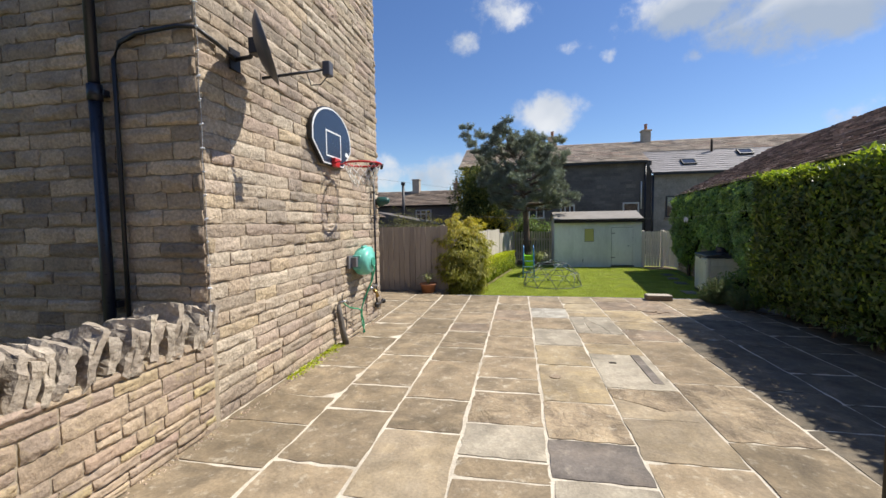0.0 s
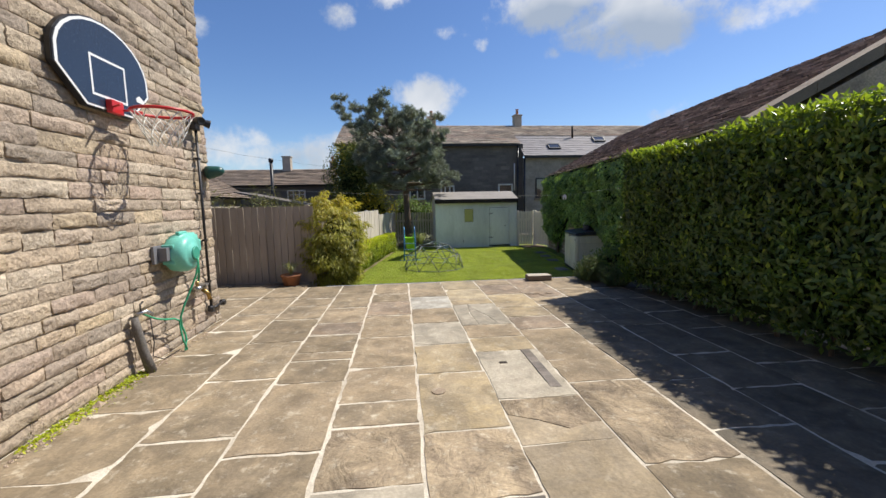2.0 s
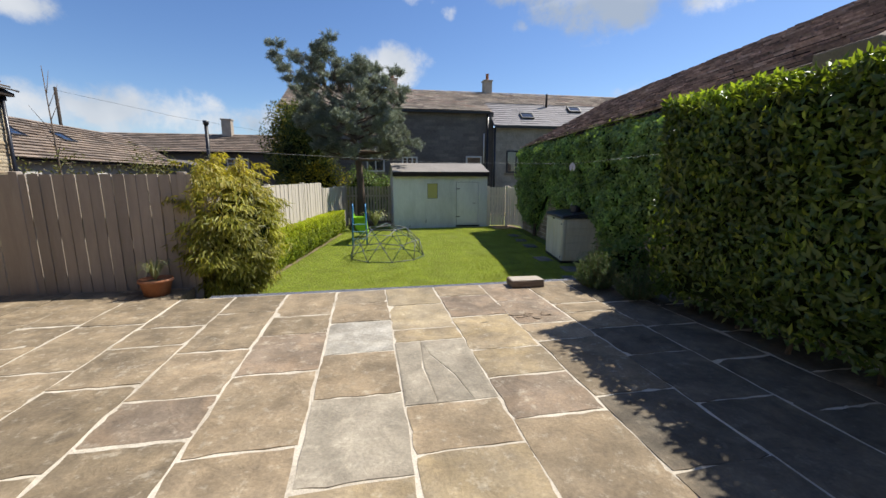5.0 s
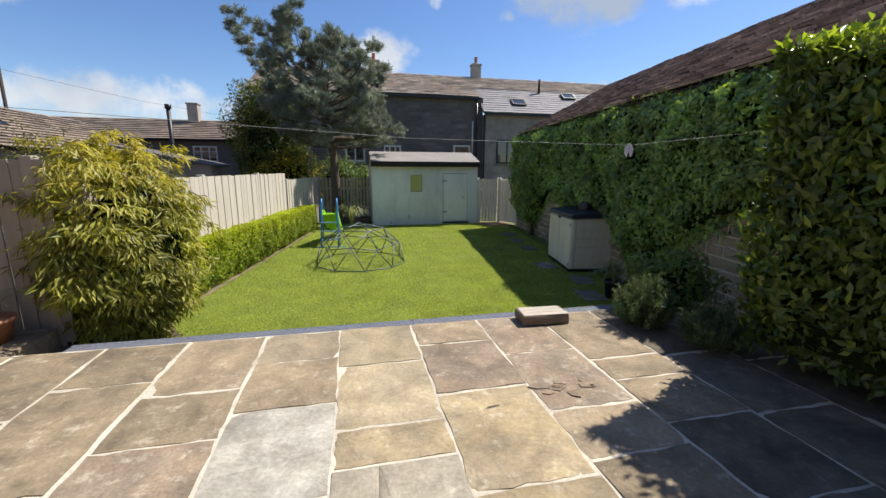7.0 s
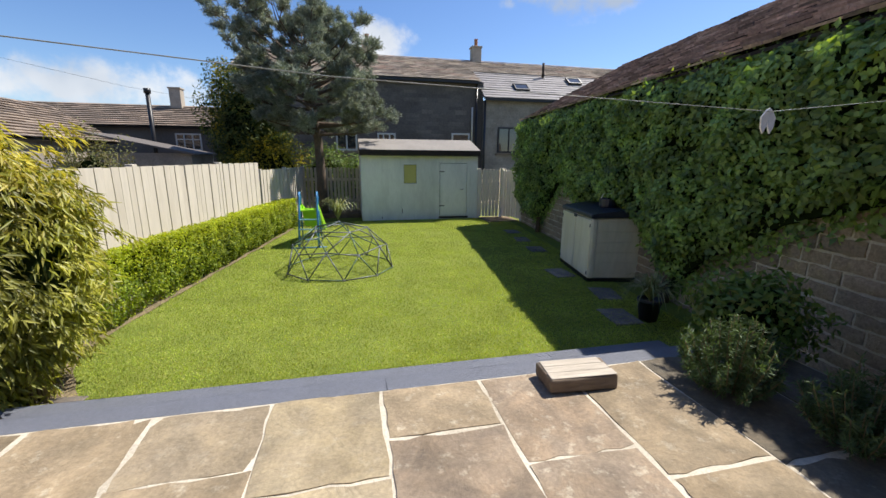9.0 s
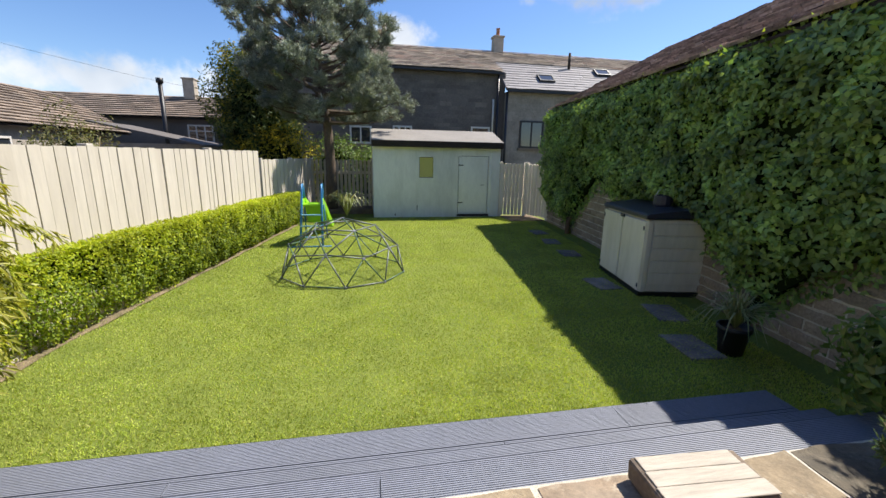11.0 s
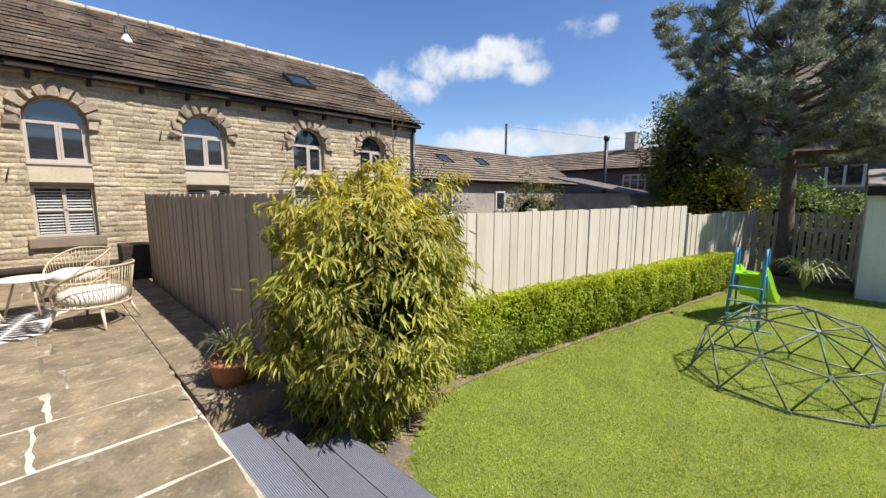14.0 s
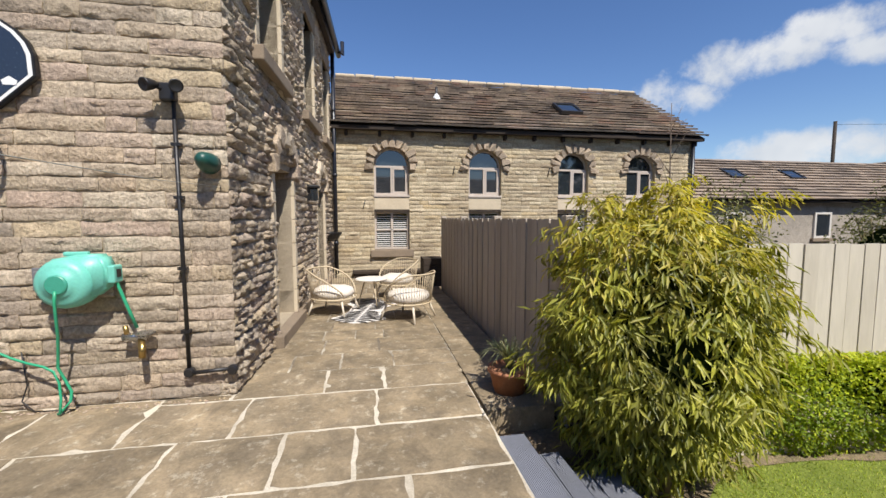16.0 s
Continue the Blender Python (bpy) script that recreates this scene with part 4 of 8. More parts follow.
def climber():
    plant = thing("wall_climber", "dense dark green climber trained over the stone wall", "climber", at=(wall_x(12), 12, LAWN_Z))
    r = np.random.default_rng(5)
    k = 52000
    y = r.uniform(7.3, 17.6, k)
    z = r.uniform(-0.5, 2.47, k)
    low = np.array([climber_low(v) for v in y])
    keep = z > low + r.normal(0, 0.07, k) - 0.05
    y, z = y[keep], z[keep]
    p = np.stack([wall_x(y), y, z], 1)
    bulge = 0.30 + 0.18 * lumpy(p, 1.3, 3) + 0.16 * lumpy(p, 4.2, 9)
    edge = np.clip((z - low[keep]) / 0.4, 0.15, 1) * np.clip((2.55 - z) / 0.35, 0.2, 1)
    bulge = bulge * edge - r.random(len(y)) ** 2 * 0.12
    p[:, 0] -= np.maximum(bulge, 0.02)
    nrm = np.tile(np.array((-1, -0.12, 0.35)), (len(p), 1))
    leaf_mesh("leaves", p - np.array(plant.location), nrm, IVY, plant, 0.072, 0.050, 0.35, 0.15, 0.55, 6)
    tips = r.random(len(p)) < 0.05
    t = p[tips & (z > 1.9)]
    leaf_mesh("new_leaves", t - np.array(plant.location), nrm[:len(t)], LAUREL_NEW, plant, 0.10, 0.045, -0.3, 0.2, 0.6, 7)
    # dark sheet behind the climber's leaves, painted as deep shade
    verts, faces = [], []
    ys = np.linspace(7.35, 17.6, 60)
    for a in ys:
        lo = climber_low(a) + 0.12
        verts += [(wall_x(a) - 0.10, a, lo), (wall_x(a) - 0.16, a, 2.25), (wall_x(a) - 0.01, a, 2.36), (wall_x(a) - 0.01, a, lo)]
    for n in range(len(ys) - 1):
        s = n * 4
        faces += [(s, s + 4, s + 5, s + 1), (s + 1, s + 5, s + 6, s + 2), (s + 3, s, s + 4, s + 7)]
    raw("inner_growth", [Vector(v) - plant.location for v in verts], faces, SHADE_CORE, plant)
    for y in (10.55, 15.75):
        w = Vector((wall_x(y) - 0.12, y, LAWN_Z))
        o = plant.location
        bar("stem", [w - o, w + Vector((0.03, 0.05, 0.5)) - o, w + Vector((0.02, 0.2, 1.1)) - o], 0.05, BARK, plant, radii=[0.06, 0.045, 0.03])
        for dy in (-0.6, -0.3, 0.4):
            bar("branch", [w + Vector((0.02, 0.02, 0.25)) - o, w + Vector((0.03, dy * 0.5, 0.7)) - o, w + Vector((0.03, dy, 1.2)) - o], 0.02, BARK, plant, radii=[0.03, 0.022, 0.012])


climber()


def hedge_front(y):
    return -1.28 + 0.163 * (y - 10.3)


def box_hedge():
    hedge = thing("box_hedge", "low clipped yellow-green box hedge along the cream fence", "hedge", at=(-0.9, 13.5, LAWN_Z))
    o = np.array(hedge.location)
    r = np.random.default_rng(8)
    pos, nrm = [], []
    y0, y1 = 9.8, 17.5
    for kind, k in (("front", 40000), ("top", 27000), ("end", 1800), ("near_end", 2200)):
        y = r.uniform(y0, y1, k)
        if kind == "front":
            z = r.uniform(LAWN_Z + 0.05, 0.38, k)
            x = hedge_front(y)
            n = np.tile((1.0, -0.1, 0.3), (k, 1))
        elif kind == "top":
            x = hedge_front(y) - r.random(k) * 0.62
            z = np.full(k, 0.38)
            n = np.tile((0.1, 0, 1.0), (k, 1))
        else:
            way = 1.0 if kind == "end" else -1.0
            y = np.full(k, y1 if kind == "end" else y0)
            x = hedge_front(y) - r.random(k) * 0.6
            z = r.uniform(LAWN_Z, 0.38, k)
            n = np.tile((0.0, way, 0.2), (k, 1))
        z = z - (y - 10) * 0.012 * (z + 0.5)
        pos.append(np.stack([x, y, z], 1))
        nrm.append(n)
    pos, nrm = np.concatenate(pos), np.concatenate(nrm)
    d = lumpy(pos, 2.4, 1) * np.where(nrm[:, 2] > 0.8, 0.03, 0.07) + lumpy(pos, 7, 4) * np.where(nrm[:, 2] > 0.8, 0.025, 0.05) - r.random(len(pos)) ** 2 * np.where(nrm[:, 0] > 0.5, 0.13, 0.08)
    foot = np.clip((LAWN_Z + 0.30 - pos[:, 2]) / 0.30, 0, 1)
    d -= foot * 0.17
    pos = pos + nrm * d[:, None]
    # yellow new growth towards the top; lower leaves are older and tinted as shaded
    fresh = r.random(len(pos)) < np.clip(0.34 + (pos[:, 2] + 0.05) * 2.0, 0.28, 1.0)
    leaf_mesh("old_shaded_leaves", pos[~fresh] - o, nrm[~fresh], BOX_OLD_SHADED, hedge, 0.036, 0.022, -0.1, 0.15, 0.7, 9)
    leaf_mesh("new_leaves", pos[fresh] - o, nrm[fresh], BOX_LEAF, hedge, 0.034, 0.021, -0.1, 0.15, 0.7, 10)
    # dark filler that paints the shade inside the box hedge
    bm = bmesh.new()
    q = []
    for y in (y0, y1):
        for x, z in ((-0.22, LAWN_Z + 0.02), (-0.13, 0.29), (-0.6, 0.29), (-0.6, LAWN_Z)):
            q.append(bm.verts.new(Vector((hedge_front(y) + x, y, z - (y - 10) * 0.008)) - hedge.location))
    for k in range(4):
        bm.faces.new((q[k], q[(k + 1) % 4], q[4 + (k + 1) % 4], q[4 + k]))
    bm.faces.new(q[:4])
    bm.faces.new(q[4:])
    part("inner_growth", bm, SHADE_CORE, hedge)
    bm = bmesh.new()
    k = 50
    ra = []
    for n in range(k + 1):
        y = 9.2 + (17.4 - 9.2) * n / k
        wob = 0.06 * noise.noise(Vector((y * 2.3, 0, 0))) + 0.04 * noise.noise(Vector((y * 9, 3, 0)))
        edge = float(np.interp(y, [9.2, 9.37, 9.46, 9.65, 9.81, 10.0, 10.33, 10.68, 11.15, 12.0, 15.2, 17.4], [-0.30, -0.50, -0.73, -0.89, -0.97, -1.10, -1.22, -1.25, -1.20, -1.07, -0.55, -0.19]))
        ra.append([bm.verts.new((hedge_front(y) - 0.5, y, LAWN_Z + 0.016)), bm.verts.new((edge + wob * 0.7, y, LAWN_Z + 0.014))])
    for a, b in zip(ra, ra[1:]):
        bm.faces.new((a[0], a[1], b[1], b[0]))
    tagged(part("soil_edge", bm, WORN_EDGE), "bare dry soil edge between hedge and lawn", "soil", "", "structure")


box_hedge()


def golden_shrub():
    base = Vector((-1.17, 9.62, LAWN_Z))
    plant = thing("golden_bamboo", "bushy golden-green bamboo with narrow drooping leaves", "bamboo", at=base)
    r = np.random.default_rng(12)
    cen, rad = np.array((-0.12, 0, 1.14)), np.array((0.60, 0.76, 1.04))

    def girth(z):
        return np.interp(z, [0.0, 0.35, 0.8, 1.3, 1.9, 2.3], [0.62, 0.90, 1.03, 1.05, 1.12, 1.15])

    k = 900
    d = r.normal(0, 1, (k, 3))
    d /= np.linalg.norm(d, axis=1, keepdims=True)
    sh = 0.70 + 0.31 * r.random(k) ** 0.9
    sh *= 1 + 0.24 * lumpy(d, 3.6, 5)
    sh *= np.where(r.random(k) < 0.16, r.uniform(1.04, 1.24, k), 1.0)
    c = cen + d * rad * sh[:, None]
    c[:, 2] = np.maximum(c[:, 2], 0.16)
    c[:, :2] *= girth(c[:, 2])[:, None]
    # each spray is a fan of leaves that hang outwards from a twig end
    per = 26
    fan = np.repeat(c, per, 0)
    out = np.repeat(d * np.array((1, 1, 0.2)), per, 0)
    step = r.random((k * per, 1)) ** 0.8
    across = np.repeat(np.cross(d, (0, 0, 1)), per, 0) * r.normal(0, 0.055, (k * per, 1))
    pos = fan + out * (step - 0.5) * 0.16 + across + r.normal(0, 0.022, (k * per, 3)) + np.array((0, 0, -0.05)) * step ** 2
    nrm = out * 0.55 + np.array((0, 0, 0.75))
    along = out * 0.75 + across * 9 + np.array((0, 0, -0.5)) + r.normal(0, 0.34, (k * per, 3)) + np.repeat(r.normal(0, 0.3, (k, 3)), per, 0)
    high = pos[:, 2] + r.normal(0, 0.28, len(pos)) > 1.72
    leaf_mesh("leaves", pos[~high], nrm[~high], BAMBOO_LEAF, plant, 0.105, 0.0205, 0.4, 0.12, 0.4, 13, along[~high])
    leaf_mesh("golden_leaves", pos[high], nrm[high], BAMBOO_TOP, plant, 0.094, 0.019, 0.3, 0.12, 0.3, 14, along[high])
    rr = random.Random(4)
    for n in range(22):
        a, q = rr.uniform(0, 6.28), rr.uniform(0.05, 0.20)
        p = [Vector((q * math.cos(a), q * math.sin(a), 0)), Vector((q * 1.5 * math.cos(a), q * 1.5 * math.sin(a), 1.0)), Vector((q * 2.0 * math.cos(a), q * 2.0 * math.sin(a), rr.uniform(1.4, 1.85)))]
        bar("cane", p, 0.008, STEM, plant, sides=5, radii=[0.010, 0.008, 0.003])
    # dark lump in the middle gives the bamboo painted shade in its gaps
    bm = bmesh.new()
    bmesh.ops.create_icosphere(bm, subdivisions=3, radius=1)
    for q in bm.verts:
        w = 0.58 + 0.12 * noise.noise(q.co * 2.5)
        z = max(0.0, cen[2] - 0.05 + q.co.z * rad[2] * w)
        s = float(girth(z))
        q.co = Vector((q.co.x * rad[0] * w * s, q.co.y * rad[1] * w * s, z))
    part("inner_growth", bm, SHADE_CORE, plant)


golden_shrub()


def pine_tree():
    base = Vector((0.42, 19.45, LAWN_Z))
    tree = thing("pine_tree", "blue-green pine with a bare lower trunk", "tree", at=base)
    rr = random.Random(21)
    spine = [Vector((0, 0, -0.1)), Vector((0.02, 0, 1.2)), Vector((-0.02, 0.02, 2.3)), Vector((-0.12, 0, 3.4)), Vector((-0.24, 0.03, 4.5)), Vector((-0.32, 0.0, 5.35))]
    bar("trunk", spine, 0.12, BARK, tree, "rough grey-brown trunk", 12, [0.18, 0.145, 0.125, 0.09, 0.05, 0.014])

    def on_spine(z):
        for a, b in zip(spine, spine[1:]):
            if a.z <= z <= b.z:
                return a.lerp(b, (z - a.z) / (b.z - a.z))
        return spine[-1]

    tufts, ways = [], []
    bm = bmesh.new()
    n_limb = 62
    for n in range(n_limb):
        t = n / (n_limb - 1)
        z = 2.55 + 2.5 * t
        a = n * 2.4 + rr.uniform(-0.35, 0.35)
        d = Vector((math.cos(a), math.sin(a), 0))
        # broad in the middle, longer on the side away from the shed in the upper half
        wide = float(np.interp(t, [0, 0.2, 0.5, 0.75, 0.92, 1.0], [1.55, 2.0, 2.15, 1.9, 1.3, 0.6]))
        wide *= 1 - d.x * float(np.interp(t, [0, 0.3, 0.7, 1], [-0.12, -0.05, 0.28, 0.2]))
        reach = wide * rr.uniform(0.6, 1.12)
        rise = float(np.interp(t, [0, 0.4, 1], [-0.02, 0.28, 1.0])) + rr.uniform(-0.08, 0.1)
        s = on_spine(z)
        side_way = Vector((-d.y, d.x, 0)) * rr.uniform(-0.2, 0.2) * reach
        p = [s, s + d * reach * 0.4 + Vector((0, 0, reach * rise * 0.22)) + side_way * 0.4, s + d * reach * 0.75 + side_way + Vector((0, 0, reach * rise * 0.55)), s + d * reach + side_way + Vector((0, 0, reach * rise + 0.08))]
        tube(bm, p, 0.03, 6, [0.05 * (1 - t) + 0.016, 0.032 * (1 - t) + 0.012, 0.016, 0.006])
        # boughs of needles sit in clusters on the outer half, with bare wood between
        for c in range(rr.choice((4, 5, 5, 6))):
            f = rr.uniform(0.42, 1.0) if c else 1.0
            q = p[0].lerp(p[1], f / 0.4) if f < 0.4 else (p[1].lerp(p[2], (f - 0.4) / 0.35) if f < 0.75 else p[2].lerp(p[3], (f - 0.75) / 0.25))
            stem_way = (d * 0.7 + Vector((rr.uniform(-0.8, 0.8), rr.uniform(-0.8, 0.8), rr.uniform(0.0, 0.7)))).normalized()
            m = q + stem_way * rr.uniform(0.12, 0.36)
            tube(bm, [q, m], 0.01, 4, [0.012, 0.006])
            for k in range(rr.randint(6, 9)):
                w = (stem_way * 0.6 + Vector((rr.uniform(-1, 1), rr.uniform(-1, 1), rr.uniform(-0.25, 0.95)))).normalized()
                e = m + w * rr.uniform(0.14, 0.34)
                tube(bm, [m, e], 0.006, 4, [0.007, 0.003])
                for g in range(4):
                    tufts.append(m.lerp(e, 0.45 + 0.2 * g))
                    ways.append(w)
    bmesh.ops.recalc_face_normals(bm, faces=bm.faces)
    tagged(part("branchwork", bm, BARK, tree), "", "", "", "stuff")
    r = np.random.default_rng(22)
    c = np.array([tuple(v) for v in tufts])
    w = np.array([tuple(v) for v in ways])
    per = 22
    pos = np.repeat(c, per, 0) + r.normal(0, 0.03, (len(c) * per, 3))
    along = np.repeat(w, per, 0) * 1.0 + r.normal(0, 0.65, (len(pos), 3)) + np.array((0, 0, 0.2))
    leaf_mesh("needles", pos, r.normal(0, 1, pos.shape), PINE, tree, 0.105, 0.016, 0.0, 0.1, 0.5, 23, along)


pine_tree()


def leafy(name, label, category, at, rad, leaves, mat, size, seed, stems=5, hollow=0.5, droop=0.1, core=True):
    """A loose shrub of many leaves on stems; rad: half sizes; it stands on at."""
    plant = thing(name, label, category, at=at)
    r = np.random.default_rng(seed)
    d = r.normal(0, 1, (leaves, 3))
    d /= np.linalg.norm(d, axis=1, keepdims=True)
    rad = np.array(rad)
    sh = (hollow + (1.08 - hollow) * r.random(leaves) ** 0.7) * (1 + 0.35 * lumpy(d, 2.0, seed))
    pos = np.array((0, 0, rad[2] * 0.95)) + d * rad * sh[:, None]
    pos[:, 2] = np.maximum(pos[:, 2], 0.03)
    leaf_mesh("leaves", pos, d, mat, plant, size[0], size[1], droop, 0.15, 0.6, seed + 1)
    rr = random.Random(seed)
    for n in range(stems):
        a = rr.uniform(0, 6.28)
        q = Vector((math.cos(a) * rad[0], math.sin(a) * rad[1], 0))
        bar("stem", [q * 0.08, q * 0.25 + Vector((0, 0, rad[2] * 0.8)), q * 0.55 + Vector((0, 0, rad[2] * 1.6))], 0.012, STEM, plant, sides=5, radii=[0.02, 0.012, 0.004])
    if core:
        # dark inner lump, painted shade seen through the leaves
        bm = bmesh.new()
        bmesh.ops.create_icosphere(bm, subdivisions=2, radius=1)
        for q in bm.verts:
            w = 0.62 + 0.3 * noise.noise(q.co * 2 + Vector((seed, 0, 0)))
            q.co = Vector((q.co.x * rad[0] * w, q.co.y * rad[1] * w, rad[2] * 0.95 + q.co.z * rad[2] * w))
        part("inner_growth", bm, SHADE_CORE, plant)
    return plant


leafy("conifer", "tall dark conifer with golden tips behind the fence", "tree", (-2.0, 21.9, -0.7), (1.35, 1.1, 2.75), 16000, DARK_CONIFER, (0.15, 0.055), 31)
leafy("golden_conifer", "golden-tipped conifer behind the fence", "tree", (-2.75, 21.9, 1.6), (0.45, 0.45, 1.45), 1500, GOLD_CONIFER, (0.13, 0.045), 37, core=False)
leafy("golden_shrub", "yellow-green shrub behind the fence", "shrub", (-1.35, 20.95, -0.7), (1.35, 0.5, 1.35), 5200, GOLD_CONIFER, (0.10, 0.05), 33)
leafy("garden_shrub", "green shrub behind the pine", "shrub", (0.5, 21.6, -0.7), (0.9, 0.6, 1.3), 4500, SHRUB_LEAF, (0.09, 0.045), 35)
leafy("far_shrub", "olive shrub behind the picket fence", "shrub", (1.5, 22.0, -0.7), (0.9, 0.6, 1.15), 3500, SHRUB_LEAF, (0.09, 0.045), 36)
leafy("neighbour_shrub", "olive leafy shrub standing behind the cream fence", "shrub", (-3.6, 12.4, -0.62), (0.85, 0.6, 1.30), 7500, OLIVE_LEAF, (0.062, 0.028), 41, 12, 0.25, core=False)
leafy("neighbour_shrub", "olive leafy shrub standing behind the cream fence", "shrub", (-3.3, 15.0, -0.62), (0.75, 0.6, 1.28), 7500, OLIVE_LEAF, (0.062, 0.028), 42, 12, 0.3)
leafy("neighbour_shrub", "olive leafy shrub standing behind the cream fence", "shrub", (-4.2, 10.9, -0.62), (0.75, 0.5, 1.18), 5500, OLIVE_LEAF, (0.062, 0.028), 43, 12, 0.25, core=False)


def rosemary(at, spread, height, sprigs, seed):
    plant = thing("rosemary", "feathery grey-green rosemary bush at the patio edge", "shrub", at=at)
    r = np.random.default_rng(seed)
    pos, way = [], []
    for n in range(sprigs):
        a, q = r.uniform(0, 6.28), math.sqrt(r.random())
        foot = np.array((math.cos(a) * q * spread * 0.45, math.sin(a) * q * spread * 0.45, 0.02))
        tip = np.array((math.cos(a) * q * spread, math.sin(a) * q * spread, height * (1.1 - 0.55 * q) * r.uniform(0.45, 1.2)))
        bar("sprig", [foot, foot * 0.4 + tip * 0.6 - np.array((0, 0, 0.02)), tip], 0.003, STEM, plant, sides=4)
        f = r.random(70) ** 0.7
        pos.append(foot + (tip - foot) * f[:, None])
        way.append(np.tile((tip - foot) / np.linalg.norm(tip - foot), (70, 1)) * 0.6 + r.normal(0, 0.6, (70, 3)))
    pos, way = np.concatenate(pos), np.concatenate(way)
    leaf_mesh("leaves", pos, r.normal(0, 1, pos.shape), ROSEMARY, plant, 0.042, 0.008, 0, 0.1, 0.3, seed, way)


rosemary((3.52, 7.95, 0.0), 0.29, 0.46, 120, 44)
rosemary((3.72, 7.42, 0.0), 0.32, 0.40, 80, 45)
leafy("low_shrub", "low yellow-green shrub beside the steps", "shrub", (4.28, 8.52, -0.14), (0.44, 0.38, 0.36), 3000, SHRUB_LEAF, (0.07, 0.035), 46, 8, 0.3)


def strap_plant(name, label, at, count, length, spread, mat, seed, width=0.022):
    plant = thing(name, label, "plant", at=at)
    rr = random.Random(seed)
    verts, faces = [], []
    for n in range(count):
        a, lean = rr.uniform(0, 6.283), rr.uniform(0.15, spread)
        ll = length * rr.uniform(0.7, 1.15)
        d = Vector((math.cos(a), math.sin(a), 0))
        s = Vector((-d.y, d.x, 0)) * width
        pts = [Vector((0, 0, 0)), d * ll * lean * 0.4 + Vector((0, 0, ll * 0.55)), d * ll * lean * 0.9 + Vector((0, 0, ll * (0.95 - 0.35 * lean))), d * ll * lean * 1.35 + Vector((0, 0, ll * (1.05 - 0.85 * lean)))]
        b = len(verts)
        for p, w in zip(pts, (0.7, 1.0, 0.7, 0.05)):
            verts += [p - s * w, p + s * w]
        for k in range(3):
            faces.append((b + 2 * k, b + 2 * k + 1, b + 2 * k + 3, b + 2 * k + 2))
    raw("leaves", verts, faces, mat, plant)
    return plant


strap_plant("yucca", "variegated spiky yucca in front of the picket fence", (0.92, 18.0, LAWN_Z + 0.12), 110, 0.72, 0.75, STRAP_LEAF, 51, 0.017)

# blades of grass, thick near the patio and thinner further off
r = np.random.default_rng(60)
k = 250000
y = 9.2 + 9.2 * r.random(k) ** 1.55
x = hedge_front(y) - 0.10 + r.random(k) * (wall_x(y) - hedge_front(y) - 0.25)
bare = np.interp(y, [9.2, 9.37, 9.46, 9.65, 9.81, 10.0, 10.33, 10.68, 11.15, 12.0, 15.2, 17.4], [-0.30, -0.50, -0.73, -0.89, -0.97, -1.10, -1.22, -1.25, -1.20, -1.07, -0.55, -0.19])
keep = x > bare + r.normal(0, 0.05, k)
pos = np.stack([x, y, np.full(k, LAWN_Z)], 1)[keep]
along = np.tile(np.array((0.0, 0.0, 0.8)), (len(pos), 1)) + r.normal(0, 0.75, (len(pos), 3))
ob = leaf_mesh("grass_blades", pos, r.normal(0, 1, pos.shape) * np.array((1, 1, 0.2)), GRASS, None, 0.028, 0.006, 0.0, 0.1, 0.3, 61, along)
tagged(ob, "short mown grass blades of the lawn", "grass", "", "stuff")

# ---------------------------------------------------------------- fences
def board_mesh(name, w, h, t, mat, cut="flat"):
    bm = bmesh.new()
    if cut == "dome":
        prof = [(0.004, 0), (w - 0.004, 0), (w, h - w * 0.5), (w * 0.85, h - w * 0.2), (w * 0.5, h), (w * 0.15, h - w * 0.2), (0, h - w * 0.5)]
    elif cut == "slope":
        prof = [(0, 0), (w, 0), (w, h - 0.012), (0, h)]
    else:
        prof = [(0, 0), (w, 0), (w, h - 0.006), (w - 0.006, h), (0.006, h), (0, h - 0.006)]
    prism(bm, prof, t)
    me = bpy.data.meshes.new(name)
    bm.to_mesh(me)
    bm.free()
    me.materials.append(mat)
    return me


def board_fence(name, label, start, end, z0, z1, mat, pitch, post_every, cut="flat", gap=0.006, seed=1, rails=(0.3, 0.75), post_up=0.03):
    """Upright boards side by side from start to end on rails, with posts."""
    s, e = Vector((*start, 0)), Vector((*end, 0))
    fence = thing(name, label, "fence", at=(start[0], start[1], z0))
    o = Matrix.Translation(-fence.location)
    m = o @ frame_at((start[0], start[1], z0), (e - s)[:2])
    length = (e - s).length
    rr = random.Random(seed)
    meshes = [board_mesh("board", pitch - gap, z1 - z0 + rr.uniform(-0.004, 0.004), 0.018, mat, cut) for _ in range(6)]
    laths = board_mesh("cover_lath", 0.04, z1 - z0 - 0.02, 0.014, mat)
    n = int(length / pitch)
    for k in range(n):
        ob = new("board", rr.choice(meshes))
        ob.parent = fence
        if name != "picket_fence" and name != "picket_gate":
            lath = new("cover_lath", laths)
            lath.parent = fence
            lath.matrix_local = m @ pose(k * pitch - gap / 2 - 0.02, -0.026, 0)
        ob.matrix_local = m @ pose(k * pitch, rr.uniform(0, 0.008) + (0.008 if k % 2 else 0), rr.uniform(-0.003, 0.003), 0, rr.uniform(-0.25, 0.25), 0)
    for f in rails:
        block("rail", (0, -0.075, (z1 - z0) * f - 0.04), (length, -0.029, (z1 - z0) * f + 0.04), mat, fence, m=m)
    k = 0.0
    while k <= length + 0.01:
        block("post", (k - 0.045, -0.06, -0.15), (k + 0.045, 0.036, z1 - z0 + post_up), mat, fence, m=m, bevel=0.008)
        k += post_every
    return fence


